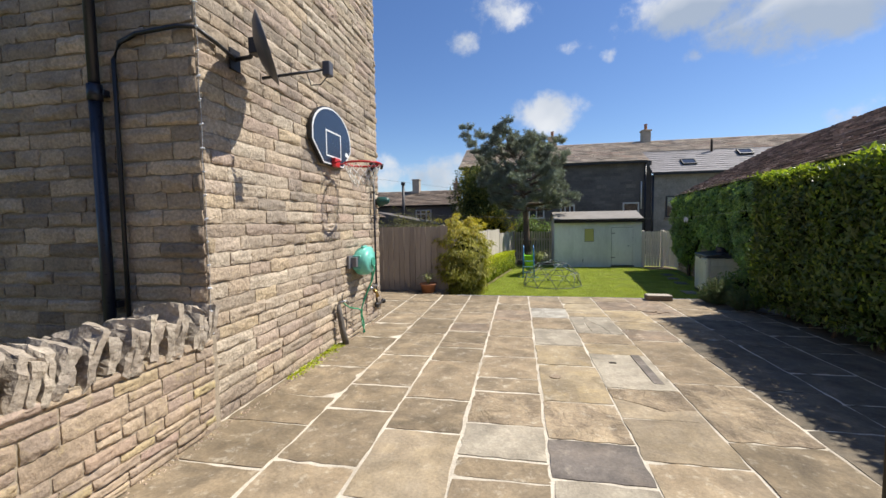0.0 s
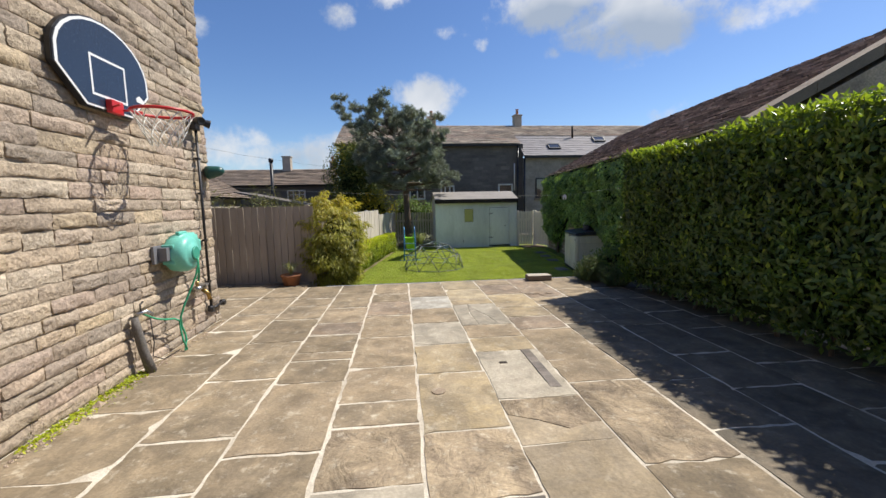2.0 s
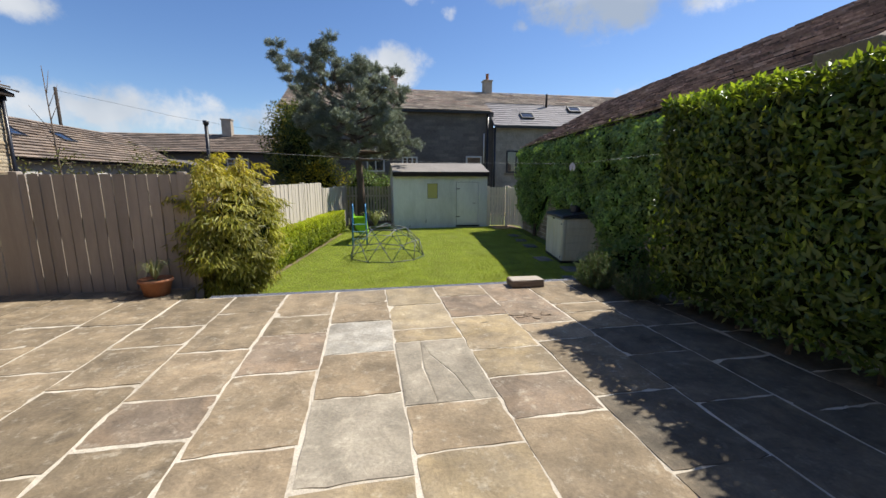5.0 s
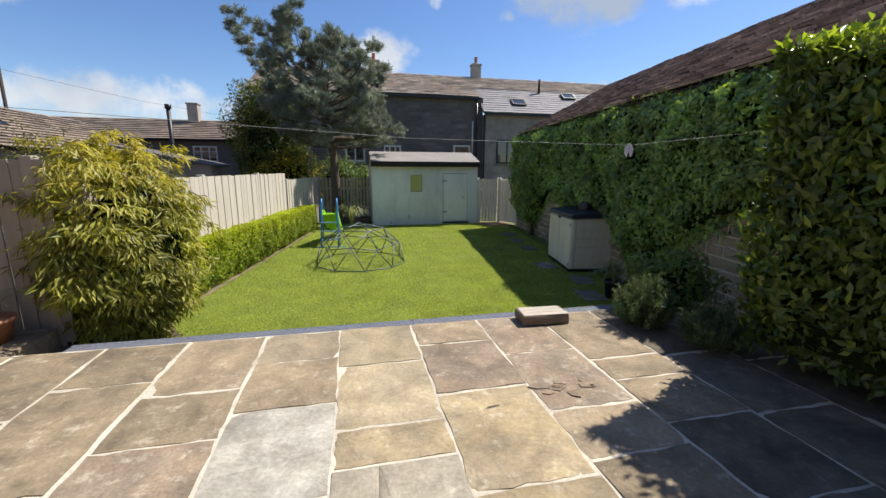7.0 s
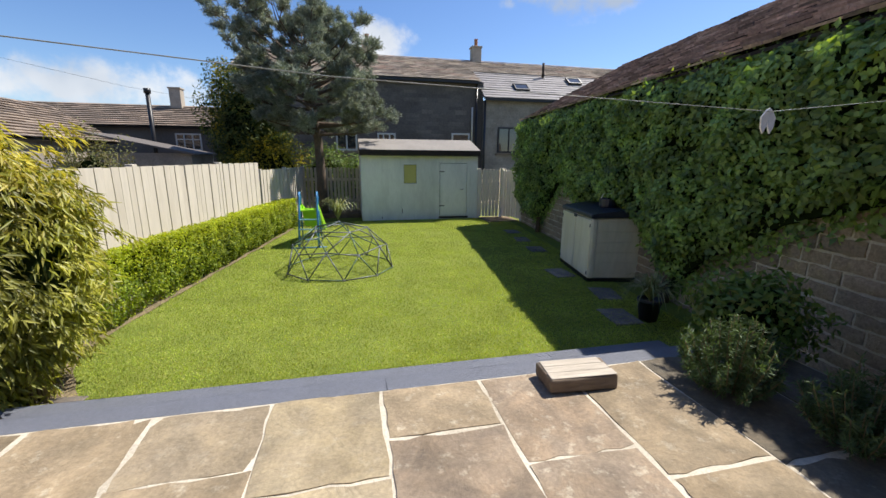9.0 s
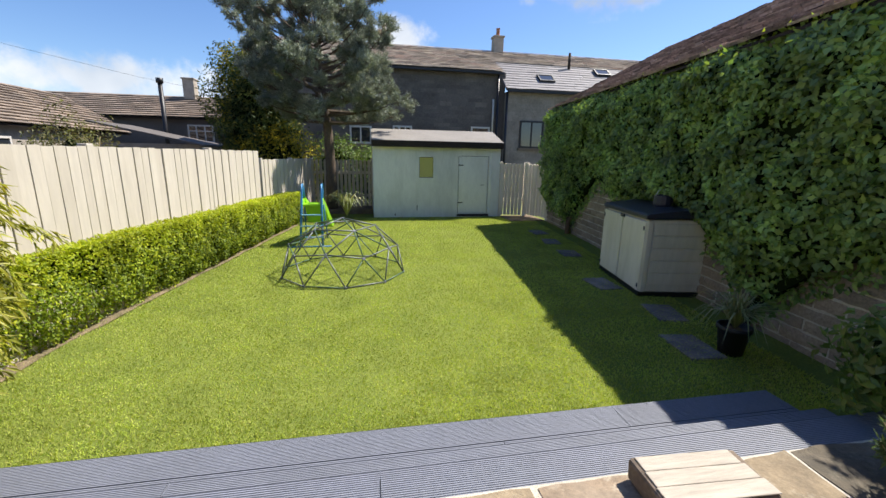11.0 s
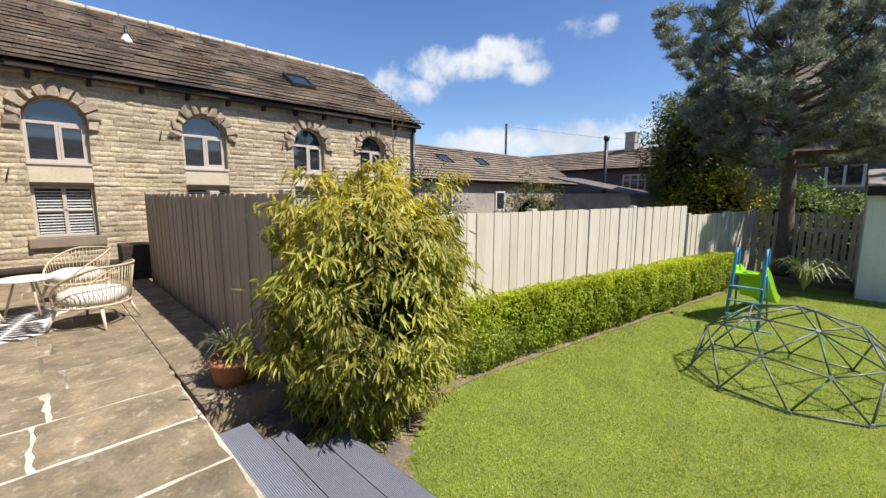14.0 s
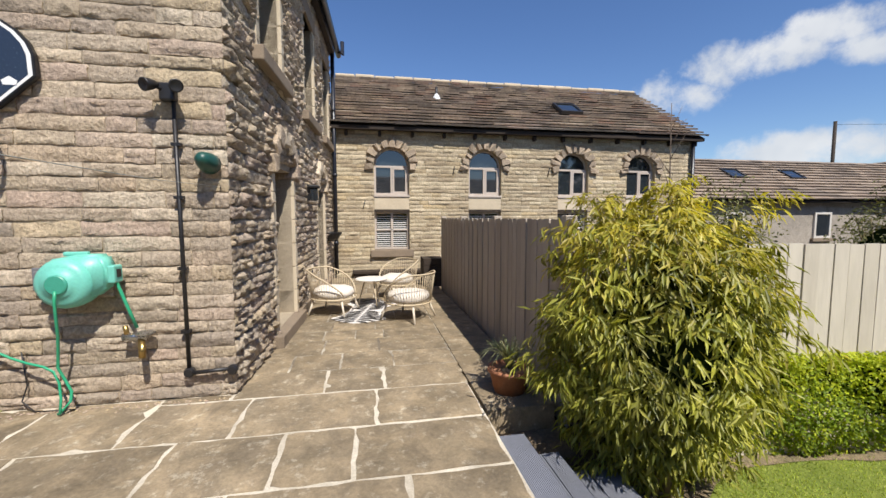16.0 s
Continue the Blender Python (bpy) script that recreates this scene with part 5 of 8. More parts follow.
ya, yb, yc = 9.55, 16.1, 20.0
board_fence("cream_fence", "tall cream-painted close-board fence", (fence_x(ya), ya), (fence_x(yb), yb), -0.55, 1.24, WHITE_BOARD, 0.128, 2.32, gap=0.009, seed=2)
board_fence("cream_fence", "lower cream-painted close-board fence beside the pine", (fence_x(yb + 0.05), yb + 0.05), (fence_x(yc), yc), -0.55, 1.07, WHITE_BOARD, 0.122, 1.95, gap=0.009, seed=3)
board_fence("taupe_fence", "taupe-painted close-board fence in shade", (-7.0, 9.08), (-1.40, 9.08), -0.18, 1.44, GREY_BOARD, 0.128, 1.79, gap=0.013, seed=4)
block("gravel_board", (-7.0, 9.06, -0.3), (-1.40, 9.1, -0.16), DARK_TIMBER, None, bevel=0.006)
tagged(bpy.data.objects["gravel_board"], "dark timber gravel board under the taupe fence", "board", "", "structure")
board_fence("picket_fence", "weathered round-topped picket fence in shade", (-0.18, 20.0), (1.65, 20.0), -0.5, 1.05, PICKET, 0.118, 1.8, "dome", 0.035, 5)
board_fence("picket_fence", "cream round-topped picket fence beside the shed", (5.28, 18.55), (6.0, 18.45), -0.45, 1.04, GATE_PAINT, 0.108, 0.72, "dome", 0.010, 6)
board_fence("picket_gate", "cream picket gate standing ajar", (6.02, 18.42), (6.38, 17.62), -0.42, 1.04, GATE_PAINT, 0.108, 0.86, "dome", 0.010, 7)
planter = thing("timber_planter", "dark stained timber planter at the fence end", "planter", at=(-7.4, 8.9, 0))
for n in range(4):
    block("board", (-0.28, -0.22, -0.02 + n * 0.15), (0.3, 0.22, 0.125 + n * 0.15), DARK_TIMBER, planter)
tagged(block("back_soil", (0.0, 19.2, LAWN_Z - 0.2), (1.6, 20.2, LAWN_Z + 0.14), SOIL, None, bevel=0.03), "raised bed of dark soil under the pine", "flower bed", "", "structure")
tagged(block("gate_path", (5.3, 17.6, LAWN_Z - 0.1), (6.3, 18.6, LAWN_Z + 0.02), SOIL, None, bevel=0.01), "worn earth path through the gate", "path", "", "structure")


# ---------------------------------------------------------------- shed
def shed():
    x0, x1, y0, y1, top = 1.62, 5.22, 18.5, 20.5, 1.43
    s = thing("garden_shed", "sage-painted timber shed with a felt roof", "shed", at=(x0, y0, LAWN_Z))
    o = Matrix.Translation(-s.location)
    m = o @ frame_at((x0, y0, 0), (1, 0))
    L = x1 - x0
    holes = [(1.26, 1.67, 0.60, 1.18), (2.38, 3.26, -0.40, 1.22)]
    walled("front_wall", m, L, LAWN_Z, top, 0.05, holes, SHED_PAINT, s)
    for a, b in ((x0, x0 + 0.05), (x1 - 0.05, x1)):
        block("side_wall", (a, y0 + 0.05, LAWN_Z), (b, y1, top), SHED_PAINT, s, m=o, bevel=0)
    block("back_panel", (x0, y1 - 0.05, LAWN_Z), (x1, y1, top), SHED_PAINT, s, m=o, bevel=0)
    for k, u in enumerate((0.012, 0.60, 1.19, 1.78, 2.31, 3.33)):
        block("cover_strip", (u, -0.001, LAWN_Z + 0.04), (u + 0.045, 0.012, top), SHED_PAINT, s, m=m, bevel=0.003)
    door = block("door", (2.395, -0.03, -0.39), (3.245, 0.004, 1.21), SHED_PAINT, s, "flush painted door", m=m, bevel=0.004)
    for z in (-0.1, 0.95):
        block("hinge", (2.37, 0.004, z), (2.52, 0.010, z + 0.03), BLACK_METAL, door, m=m, bevel=0)
    bar("handle", [m @ Vector((3.12, 0.0, 0.42)), m @ Vector((3.12, 0.04, 0.42)), m @ Vector((3.03, 0.045, 0.42))], 0.008, BLACK_METAL, door)
    w = block("window", (1.27, -0.035, 0.61), (1.66, -0.028, 1.17), GLASS, s, m=m, bevel=0)
    block("blind", (1.28, -0.027, 0.62), (1.65, -0.020, 1.16), plain("yellow_blind", (0.52, 0.48, 0.16), 0.8), s, "yellow fabric blind", m=m, bevel=0)
    for a, b, lo, hi in ((1.22, 1.27, 0.56, 1.22), (1.66, 1.71, 0.56, 1.22), (1.27, 1.66, 1.17, 1.22), (1.27, 1.66, 0.56, 0.61)):
        block("window_frame", (a, -0.02, lo), (b, 0.016, hi), SHED_PAINT, s, m=m, bevel=0.003)
    block("plinth", (2.36, 0.002, LAWN_Z + 0.02), (3.3, 0.014, LAWN_Z + 0.08), DARK_TIMBER, s, m=m, bevel=0)
    for u, z, hgt in ((1.20, -0.3, 0.14), (0.58, -0.45, 0.06)):
        block("knot_hole", (u, 0.0121, z), (u + 0.02, 0.0145, z + hgt), DARK_TIMBER, s, m=m, bevel=0)
    ridge_y, ridge_z = 19.5, 1.95
    roof_deck("roof", [o @ Vector(p) for p in ((x0 - 0.03, y0 - 0.14, top + 0.17), (x1 + 0.03, y0 - 0.14, top + 0.17), (x1 + 0.03, ridge_y, ridge_z), (x0 - 0.03, ridge_y, ridge_z))], FELT, s, 0.03)
    roof_deck("roof", [o @ Vector(p) for p in ((x0 - 0.03, ridge_y, ridge_z), (x1 + 0.03, ridge_y, ridge_z), (x1 + 0.03, y1 + 0.14, top + 0.17), (x0 - 0.03, y1 + 0.14, top + 0.17))], FELT, s, 0.03)
    block("fascia", (x0 - 0.03, y0 - 0.15, top + 0.0), (x1 + 0.03, y0 - 0.12, top + 0.165), DARK_TIMBER, s, m=o, bevel=0.004)
    for x in (x0, x1 - 0.04):
        bm = bmesh.new()
        prism(bm, [(y0, top), (y1, top), (ridge_y, ridge_z - 0.04)], 0.04, o @ Matrix(((0, 1, 0, x), (1, 0, 0, 0), (0, 0, 1, 0), (0, 0, 0, 1))))
        part("gable_panel", bm, SHED_PAINT, s)
    # dark sheet painted as the shed's unlit inside
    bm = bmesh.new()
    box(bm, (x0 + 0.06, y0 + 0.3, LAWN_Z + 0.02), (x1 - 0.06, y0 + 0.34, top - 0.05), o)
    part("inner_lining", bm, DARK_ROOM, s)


shed()

# ---------------------------------------------------------------- climbing dome
def climbing_dome():
    at = Vector((1.10, 13.2, LAWN_Z))
    dome = thing("climbing_dome", "geodesic climbing dome of grey and green metal tubes", "climbing frame", at=at, turn=4)
    rad, flat = 0.90, 0.87
    bm = bmesh.new()
    bmesh.ops.create_icosphere(bm, subdivisions=2, radius=rad)
    vs = [v.co.copy() for v in bm.verts]
    es = [(e.verts[0].index, e.verts[1].index) for e in bm.edges]
    bm.free()
    GREY = plain("galvanised_tube", (0.15, 0.165, 0.165), 0.5, 0.3)
    GREEN = plain("green_tube", (0.075, 0.14, 0.085), 0.45, 0.1)
    up = [k for k, v in enumerate(vs) if v.z > -0.05]
    n = 0
    for a, b in es:
        if a in up and b in up:
            p, q = vs[a].copy(), vs[b].copy()
            p.z, q.z = max(p.z, 0) * flat + 0.02, max(q.z, 0) * flat + 0.02
            bar("tube", [p, q], 0.0098, (GREY, GREEN, GREY)[n % 3], dome, sides=7)
            n += 1
    NUT = plain("joint_cap", (0.19, 0.2, 0.24), 0.5)
    for k in up:
        p = vs[k].copy()
        p.z = max(p.z, 0) * flat + 0.02
        bm = bmesh.new()
        lathe(bm, [(0.020, -0.010), (0.024, 0), (0.020, 0.010)], 10, Matrix.Translation(p) @ vs[k].normalized().to_track_quat("Z", "Y").to_matrix().to_4x4())
        part("joint", bm, NUT, dome)


climbing_dome()


def slide():
    BLUE = plain("blue_tube", (0.03, 0.19, 0.42), 0.4)
    LIME = plain("lime_plastic", (0.30, 0.62, 0.02), 0.4)
    RUNG = plain("pale_blue_rung", (0.20, 0.40, 0.50), 0.45)
    s = thing("toddler_slide", "lime green plastic slide with a blue ladder", "slide", at=(0.42, 14.95, LAWN_Z))
    for x in (-0.20, 0.20):
        bar("ladder_rail", [(x, -0.10, 0), (x * 0.92, 0.16, 0.75), (x * 0.9, 0.24, 1.02), (x * 0.9, 0.30, 1.12), (x * 0.9, 0.40, 1.13), (x * 0.9, 0.46, 1.02), (x * 0.9, 0.48, 0.85)], 0.022, BLUE, s)
        bar("rear_leg", [(x * 1.05, 0.75, 0), (x * 0.9, 0.50, 0.80)], 0.014, BLUE, s)
        block("side_guard", (x * 0.9 - 0.02, 0.2, 0.74), (x * 0.9 + 0.02, 0.46, 0.86), LIME, s, bevel=0.008)
    for k, z in enumerate((0.18, 0.38, 0.58)):
        y = -0.10 + 0.26 * z / 0.75
        block("rung", (-0.20, y - 0.03, z - 0.012), (0.20, y + 0.03, z + 0.012), RUNG, s, bevel=0.006)
    bar("floor_bar", [(-0.36, -0.10, 0.016), (0.36, -0.10, 0.016)], 0.014, BLUE, s)
    bm = bmesh.new()
    prof = [(-0.17, 0.10), (-0.15, 0.10), (-0.13, 0.0), (0.13, 0.0), (0.15, 0.10), (0.17, 0.10), (0.15, -0.025), (-0.15, -0.025)]
    rings = []
    for t in range(9):
        f = t / 8
        y, z = 0.45 + 1.35 * f, 0.78 - 0.70 * f + 0.07 * math.sin(f * 6.28) * 0.6
        rings.append([bm.verts.new((x + 0.10 * f, y, z + dz)) for x, dz in prof])
    for a, b in zip(rings, rings[1:]):
        for k in range(len(prof)):
            q = (k + 1) % len(prof)
            bm.faces.new((a[k], a[q], b[q], b[k]))
    bm.faces.new(rings[0])
    bm.faces.new(rings[-1][::-1])
    bmesh.ops.recalc_face_normals(bm, faces=bm.faces)
    part("chute", bm, LIME, s, "lime green chute")
    block("platform", (-0.18, 0.16, 0.74), (0.18, 0.47, 0.775), LIME, s, bevel=0.008)
    bm = bmesh.new()
    prism(bm, [(-0.17, 0.78), (0.17, 0.78), (0.20, 0.40), (0.12, 0.36), (-0.12, 0.40)], 0.02, pose(0, 0.46, 0))
    part("back_panel", bm, LIME, s)


slide()


def storage_box():
    CREAM = material("stained_cream_plastic", [(0.76, 0.72, 0.61), (0.76, 0.72, 0.61)], 0.6, 10, 0.08, 1.6, (0.54, 0.50, 0.32), 0.55, 0.05, stretch=(1, 1, 0.25))
    LID = plain("slate_grey_plastic", (0.035, 0.037, 0.05), 0.4)
    a = math.degrees(math.atan2(1.307, 0.247)) - 90
    b = thing("storage_box", "stained cream plastic garden store with a grey lid", "storage box", at=(4.86, 11.55, LAWN_Z), turn=a)
    W, D, H = 1.33, 0.86, 1.0
    block("body", (0.02, 0.02, 0.06), (D, W - 0.02, H), CREAM, b, bevel=0.02)
    for k in range(2):
        y0 = 0.01 + k * W / 2
        door = block("door", (-0.018, y0 + 0.006, 0.07), (0.016, y0 + W / 2 - 0.014, H - 0.03), CREAM, b, bevel=0.012)
        for z in (0.12, H - 0.14):
            block("hinge", (-0.024, y0 + (0.02 if k == 0 else W / 2 - 0.05), z), (-0.016, y0 + (0.05 if k == 0 else W / 2 - 0.02), z + 0.05), LID, door, bevel=0)
    for n in range(5):
        z = 0.16 + n * 0.16
        block("side_plank", (0.09, 0.008, z), (D - 0.06, 0.022, z + 0.15), CREAM, b, bevel=0.006)
    block("corner_post", (0.0, 0.0, 0.06), (0.085, 0.07, H - 0.01), CREAM, b, bevel=0.02)
    bm = bmesh.new()
    prism(bm, [(-0.03, H), (D + 0.04, H + 0.04), (D + 0.04, H + 0.13), (D * 0.5, H + 0.12), (0.0, H + 0.065), (-0.03, H + 0.05)], W + 0.04, pose(0, -0.02, 0))
    bmesh.ops.bevel(bm, geom=bm.edges[:], offset=0.008, segments=2, affect="EDGES")
    part("lid", bm, LID, b, "slate grey lid")
    block("latch", (-0.035, W / 2 - 0.06, H - 0.06), (-0.018, W / 2 + 0.06, H - 0.015), LID, b, bevel=0.006)
    block("foot_rail", (-0.01, 0.01, 0.0), (D, W - 0.01, 0.06), BLACK_METAL, b, bevel=0)
    shoe = thing("garden_caddy", "small dark plastic caddy lying on the store lid", "caddy", at=(5.35, 11.95, LAWN_Z + H + 0.095), turn=a)
    bm = bmesh.new()
    lathe(bm, [(0.10, 0), (0.12, 0.05), (0.115, 0.16), (0.10, 0.17)], 14)
    part("tub", bm, LID, shoe)
    bar("handle", [(0.11, 0, 0.16), (0.07, 0, 0.24), (-0.07, 0, 0.24), (-0.11, 0, 0.16)], 0.008, plain("white_handle", (0.7, 0.7, 0.7)), shoe)


storage_box()

# wooden sleeper block on the patio edge
WOOD_CUT = material("weathered_oak", [(0.50, 0.44, 0.36), (0.50, 0.44, 0.36)], 0.85, 30, 0.18, 4, (0.30, 0.25, 0.19), 0.5, 0.3, stretch=(0.25, 1.6, 1.6))
WOOD_DARK = material("weathered_oak_side", [(0.20, 0.155, 0.115), (0.20, 0.155, 0.115)], 0.9, 30, 0.25, 5, (0.11, 0.085, 0.065), 0.5, 0.4, stretch=(0.25, 1.6, 1.6))
sleeper = thing("timber_block", "weathered grey sleeper offcut on the patio edge", "wood block", at=(2.665, 8.245, 0.0), turn=-3)
bm = bmesh.new()
box(bm, (-0.22, -0.115, 0.005), (0.22, 0.115, 0.095), None, 0.012)
for q in bm.verts:
    q.co += Vector((noise.noise(q.co * 9), noise.noise(q.co * 8 + Vector((3, 0, 0))), 0.4 * noise.noise(q.co * 7))) * 0.012
part("block", bm, WOOD_DARK, sleeper)
for n in range(3):
    block("split_plank", (-0.214 + 0.004 * n, -0.110 + n * 0.073, 0.095), (0.212 - 0.010 * n, -0.038 + n * 0.073, 0.101), WOOD_CUT, sleeper, bevel=0.004)

POT_BLACK = plain("black_plastic_pot", (0.018, 0.018, 0.02), 0.5)
TERRACOTTA = material("terracotta", [(0.36, 0.15, 0.075), (0.36, 0.15, 0.075)], 0.85, 40, 0.12, 5, (0.42, 0.26, 0.17), 0.4, 0.15)


def pot(name, label, at, rad, hgt, mat):
    p = thing(name, label, "plant pot", at=at)
    bm = bmesh.new()
    lathe(bm, [(rad * 0.72, 0), (rad * 0.95, hgt * 0.85), (rad * 1.04, hgt * 0.86), (rad * 1.04, hgt), (rad * 0.92, hgt), (rad * 0.88, hgt * 0.9)], 22)
    part("pot_body", bm, mat, p, smooth=True)
    bm = bmesh.new()
    lathe(bm, [(rad * 0.9, hgt * 0.89), (0.0, hgt * 0.91)], 22)
    part("potting_soil", bm, SOIL, p)
    return p


pot("plant_pot", "black plastic pot standing by the wall", (4.72, 10.05, LAWN_Z), 0.135, 0.27, POT_BLACK)
strap_plant("potted_grass", "pale variegated grass growing in the black pot", (4.72, 10.05, LAWN_Z + 0.24), 130, 0.36, 1.15, STRAP_LEAF, 71, 0.008)
pot("plant_pot", "terracotta pot beside the bamboo", (-1.90, 8.72, -0.02), 0.18, 0.21, TERRACOTTA)
strap_plant("potted_herb", "wispy grey herb growing in the terracotta pot", (-1.90, 8.72, 0.16), 90, 0.30, 0.8, STRAP_LEAF, 72, 0.005)
rr = random.Random(77)
STEPPING = [(5.38, 15.9), (5.22, 14.9), (5.1, 13.85), (4.68, 12.1), (4.8, 11.0), (4.45, 10.2), (-0.95, 9.35)]
for n, (x, y) in enumerate(STEPPING):
    st = thing("stepping_stone", "flat grey rectangular stepping stone set in the grass", "stepping stone", "stepping stones in the lawn", at=(x, y, LAWN_Z))
    bm = bmesh.new()
    box(bm, (-0.17, -0.25, -0.03), (0.17, 0.25, 0.018), pose(0, 0, 0, 0, 0, rr.uniform(-16, 4)), 0.01)
    for v in bm.verts:
        v.co += Vector((noise.noise(v.co * 5 + Vector((n, 0, 0))), noise.noise(v.co * 5 + Vector((0, n, 0))), 0)) * 0.035
    part("stone_slab", bm, FLAG_BLUE, st)

# washing line with a cloth on it, from the outbuilding to the house corner
line = thing("washing_line", "thin grey washing line with a white cloth tied to it", "washing line", at=(-2.19, 6.42, 1.69))
c = Vector((2.795, 7.40, 1.54))
CORD = plain("grey_cord", (0.30, 0.31, 0.28))
cord = [Vector((wall_x(7.72) - 0.02, 7.72, 1.80)), Vector((3.9, 7.56, 1.655)), c, Vector((1.3, 7.12, 1.535)), Vector((-0.4, 6.79, 1.60)), Vector((-2.19, 6.42, 1.70))]
bar("cord", [p - line.location for p in cord], 0.0012, CORD, line, sides=5)
bar("hook", [(-0.02, -0.01, 0.0), (0.0, 0.0, 0.0), (0.006, 0.0, 0.02)], 0.004, BLACK_METAL, line, sides=6)
for s, n in ((-1, 0), (1, 1)):
    bm = bmesh.new()
    prism(bm, [(0.0, 0.012), (s * 0.012, 0.008), (s * 0.034, -0.02), (s * 0.030, -0.055), (s * 0.018, -0.075), (s * 0.006, -0.05), (s * 0.002, -0.02)], 0.006, Matrix.Translation(c - line.location + Vector((0, 0.004 * n, 0))))
    part("cloth_tail", bm, plain("white_cloth", (0.75, 0.75, 0.72)), line, "white cloth tail")

# ---------------------------------------------------------------- low garden wall and gate posts
def rubble_wall():
    w = thing("garden_wall", "low rubble stone wall with upright coping stones", "wall", at=(-2.2, 1.35, 0))
    x_face, y0, y1, top = -2.13, 1.33, 2.66, 0.70
    o = Matrix.Translation(-w.location)
    block("wall_core", (x_face - 0.36, y0 + 0.03, -0.05), (x_face - 0.03, y1 + 0.04, top), MORTAR, w, m=o, bevel=0)
    m = o @ frame_at((x_face - 0.03, y0, 0), (0, 1))
    rg = random.Random(5)
    spots = []
    z = 0.0
    L = y1 - y0
    while z < top - 0.02:
        h = min(rg.uniform(0.055, 0.135), top - z)
        u = 0.0
        while u < L:
            wd = min(rg.uniform(0.10, 0.36), L - u)
            if wd > 0.04:
                if h > 0.10 and rg.random() < 0.4:
                    hh = h * rg.uniform(0.4, 0.6)
                    spots += [m @ pose(u + 0.006, 0, z + 0.005) @ Matrix.Diagonal((wd - 0.012, 0.02 * rg.uniform(0.6, 1.4), hh - 0.01, 1)),
                              m @ pose(u + 0.006, 0, z + hh + 0.005) @ Matrix.Diagonal((wd - 0.012, 0.02 * rg.uniform(0.6, 1.4), h - hh - 0.01, 1))]
                else:
                    spots.append(m @ pose(u + 0.006, 0, z + 0.005, 0, rg.uniform(-1.5, 1.5), 0) @ Matrix.Diagonal((wd - 0.012, 0.02 * rg.uniform(0.6, 1.7), h - 0.010, 1)))
            u += wd
        z += h
    lay_pieces("stone", spots, SHAPES_FINE, RUBBLE, w, lambda q: -q.translation.z)
    u = 0.0
    n = 0
    while u < L - 0.03:
        t = rg.uniform(0.028, 0.066)
        bm = bmesh.new()
        hh = rg.uniform(0.20, 0.31)
        box(bm, (0, 0, 0), (0.36, t, hh))
        bmesh.ops.subdivide_edges(bm, edges=bm.edges, cuts=4, use_grid_fill=True)
        bmesh.ops.subdivide_edges(bm, edges=[e for e in bm.edges if e.calc_length() > 0.035], cuts=1, use_grid_fill=True)
        ph = Vector((n * 3.1, n * 1.7, 0))
        for v in bm.verts:
            f = Vector(((v.co.x / 0.36 - 0.5) * 2, 0, (v.co.z / hh - 0.5) * 2))
            round_off = 1 - 0.13 * max(0.0, f.length - 1.0) * (1 if f.z > 0 else 0)
            v.co.x, v.co.z = 0.18 + (v.co.x - 0.18) * round_off, v.co.z * (0.25 + 0.75 * round_off)
            v.co += Vector((0.024 * noise.noise(v.co * 6 + ph) + 0.014 * noise.noise(v.co * 19 + ph), 0.02 * noise.noise(v.co * 8 + ph) + 0.014 * noise.noise(v.co * 24 + ph), 0.045 * noise.noise(v.co * 5 + ph) + 0.016 * noise.noise(v.co * 17 + ph)))
        part("coping_stone", bm, COPING, w).matrix_local = o @ pose(x_face - 0.37, y0 + u, top - 0.012, rg.uniform(-26, -6), rg.uniform(-6, 6), rg.uniform(-9, 9))
        u += t + 0.008
        n += 1


rubble_wall()
for x, y, top, label in ((1.17, 1.36, 1.33, "weathered brown square gate post"), (-2.16, 1.14, 0.96, "dark brown square gate post at the wall end")):
    gp = thing("gate_post", label, "post", "gate posts", at=(x, y, 0))
    bm = bmesh.new()
    box(bm, (0, 0, -0.02), (0.15, 0.15, top), None, 0.008)
    for v in bm.verts:
        v.co.x += 0.004 * noise.noise(v.co * 6)
    part("post_shaft", bm, POST_WOOD, gp)
    bm = bmesh.new()
    bmesh.ops.create_grid(bm, x_segments=56, y_segments=56, size=0.069)
    for v in bm.verts:
        d = math.hypot(v.co.x + 0.018, v.co.y + 0.034) + 0.004 * noise.noise(v.co * 30)
        v.co = Vector((v.co.x + 0.075, v.co.y + 0.075, top + 0.018 + 0.0011 * math.sin(d * 2 * math.pi / 0.0105) - 3.9 * max(abs(v.co.x), abs(v.co.y)) ** 2))
    part("end_grain", bm, POST_END, gp, "weathered grey end grain")
    for z in (0.25, top - 0.28) if x < 0 else ():
        block("gate_hook", (-0.03, 0.05, z), (0.0, 0.08, z + 0.03), BLACK_METAL, gp, bevel=0)
bar("cable", [(-0.01, 0.0, 0.62), (0.06, -0.012, 0.54), (0.16, -0.012, 0.48)], 0.008, BLACK_METAL, bpy.data.objects["gate_post"])

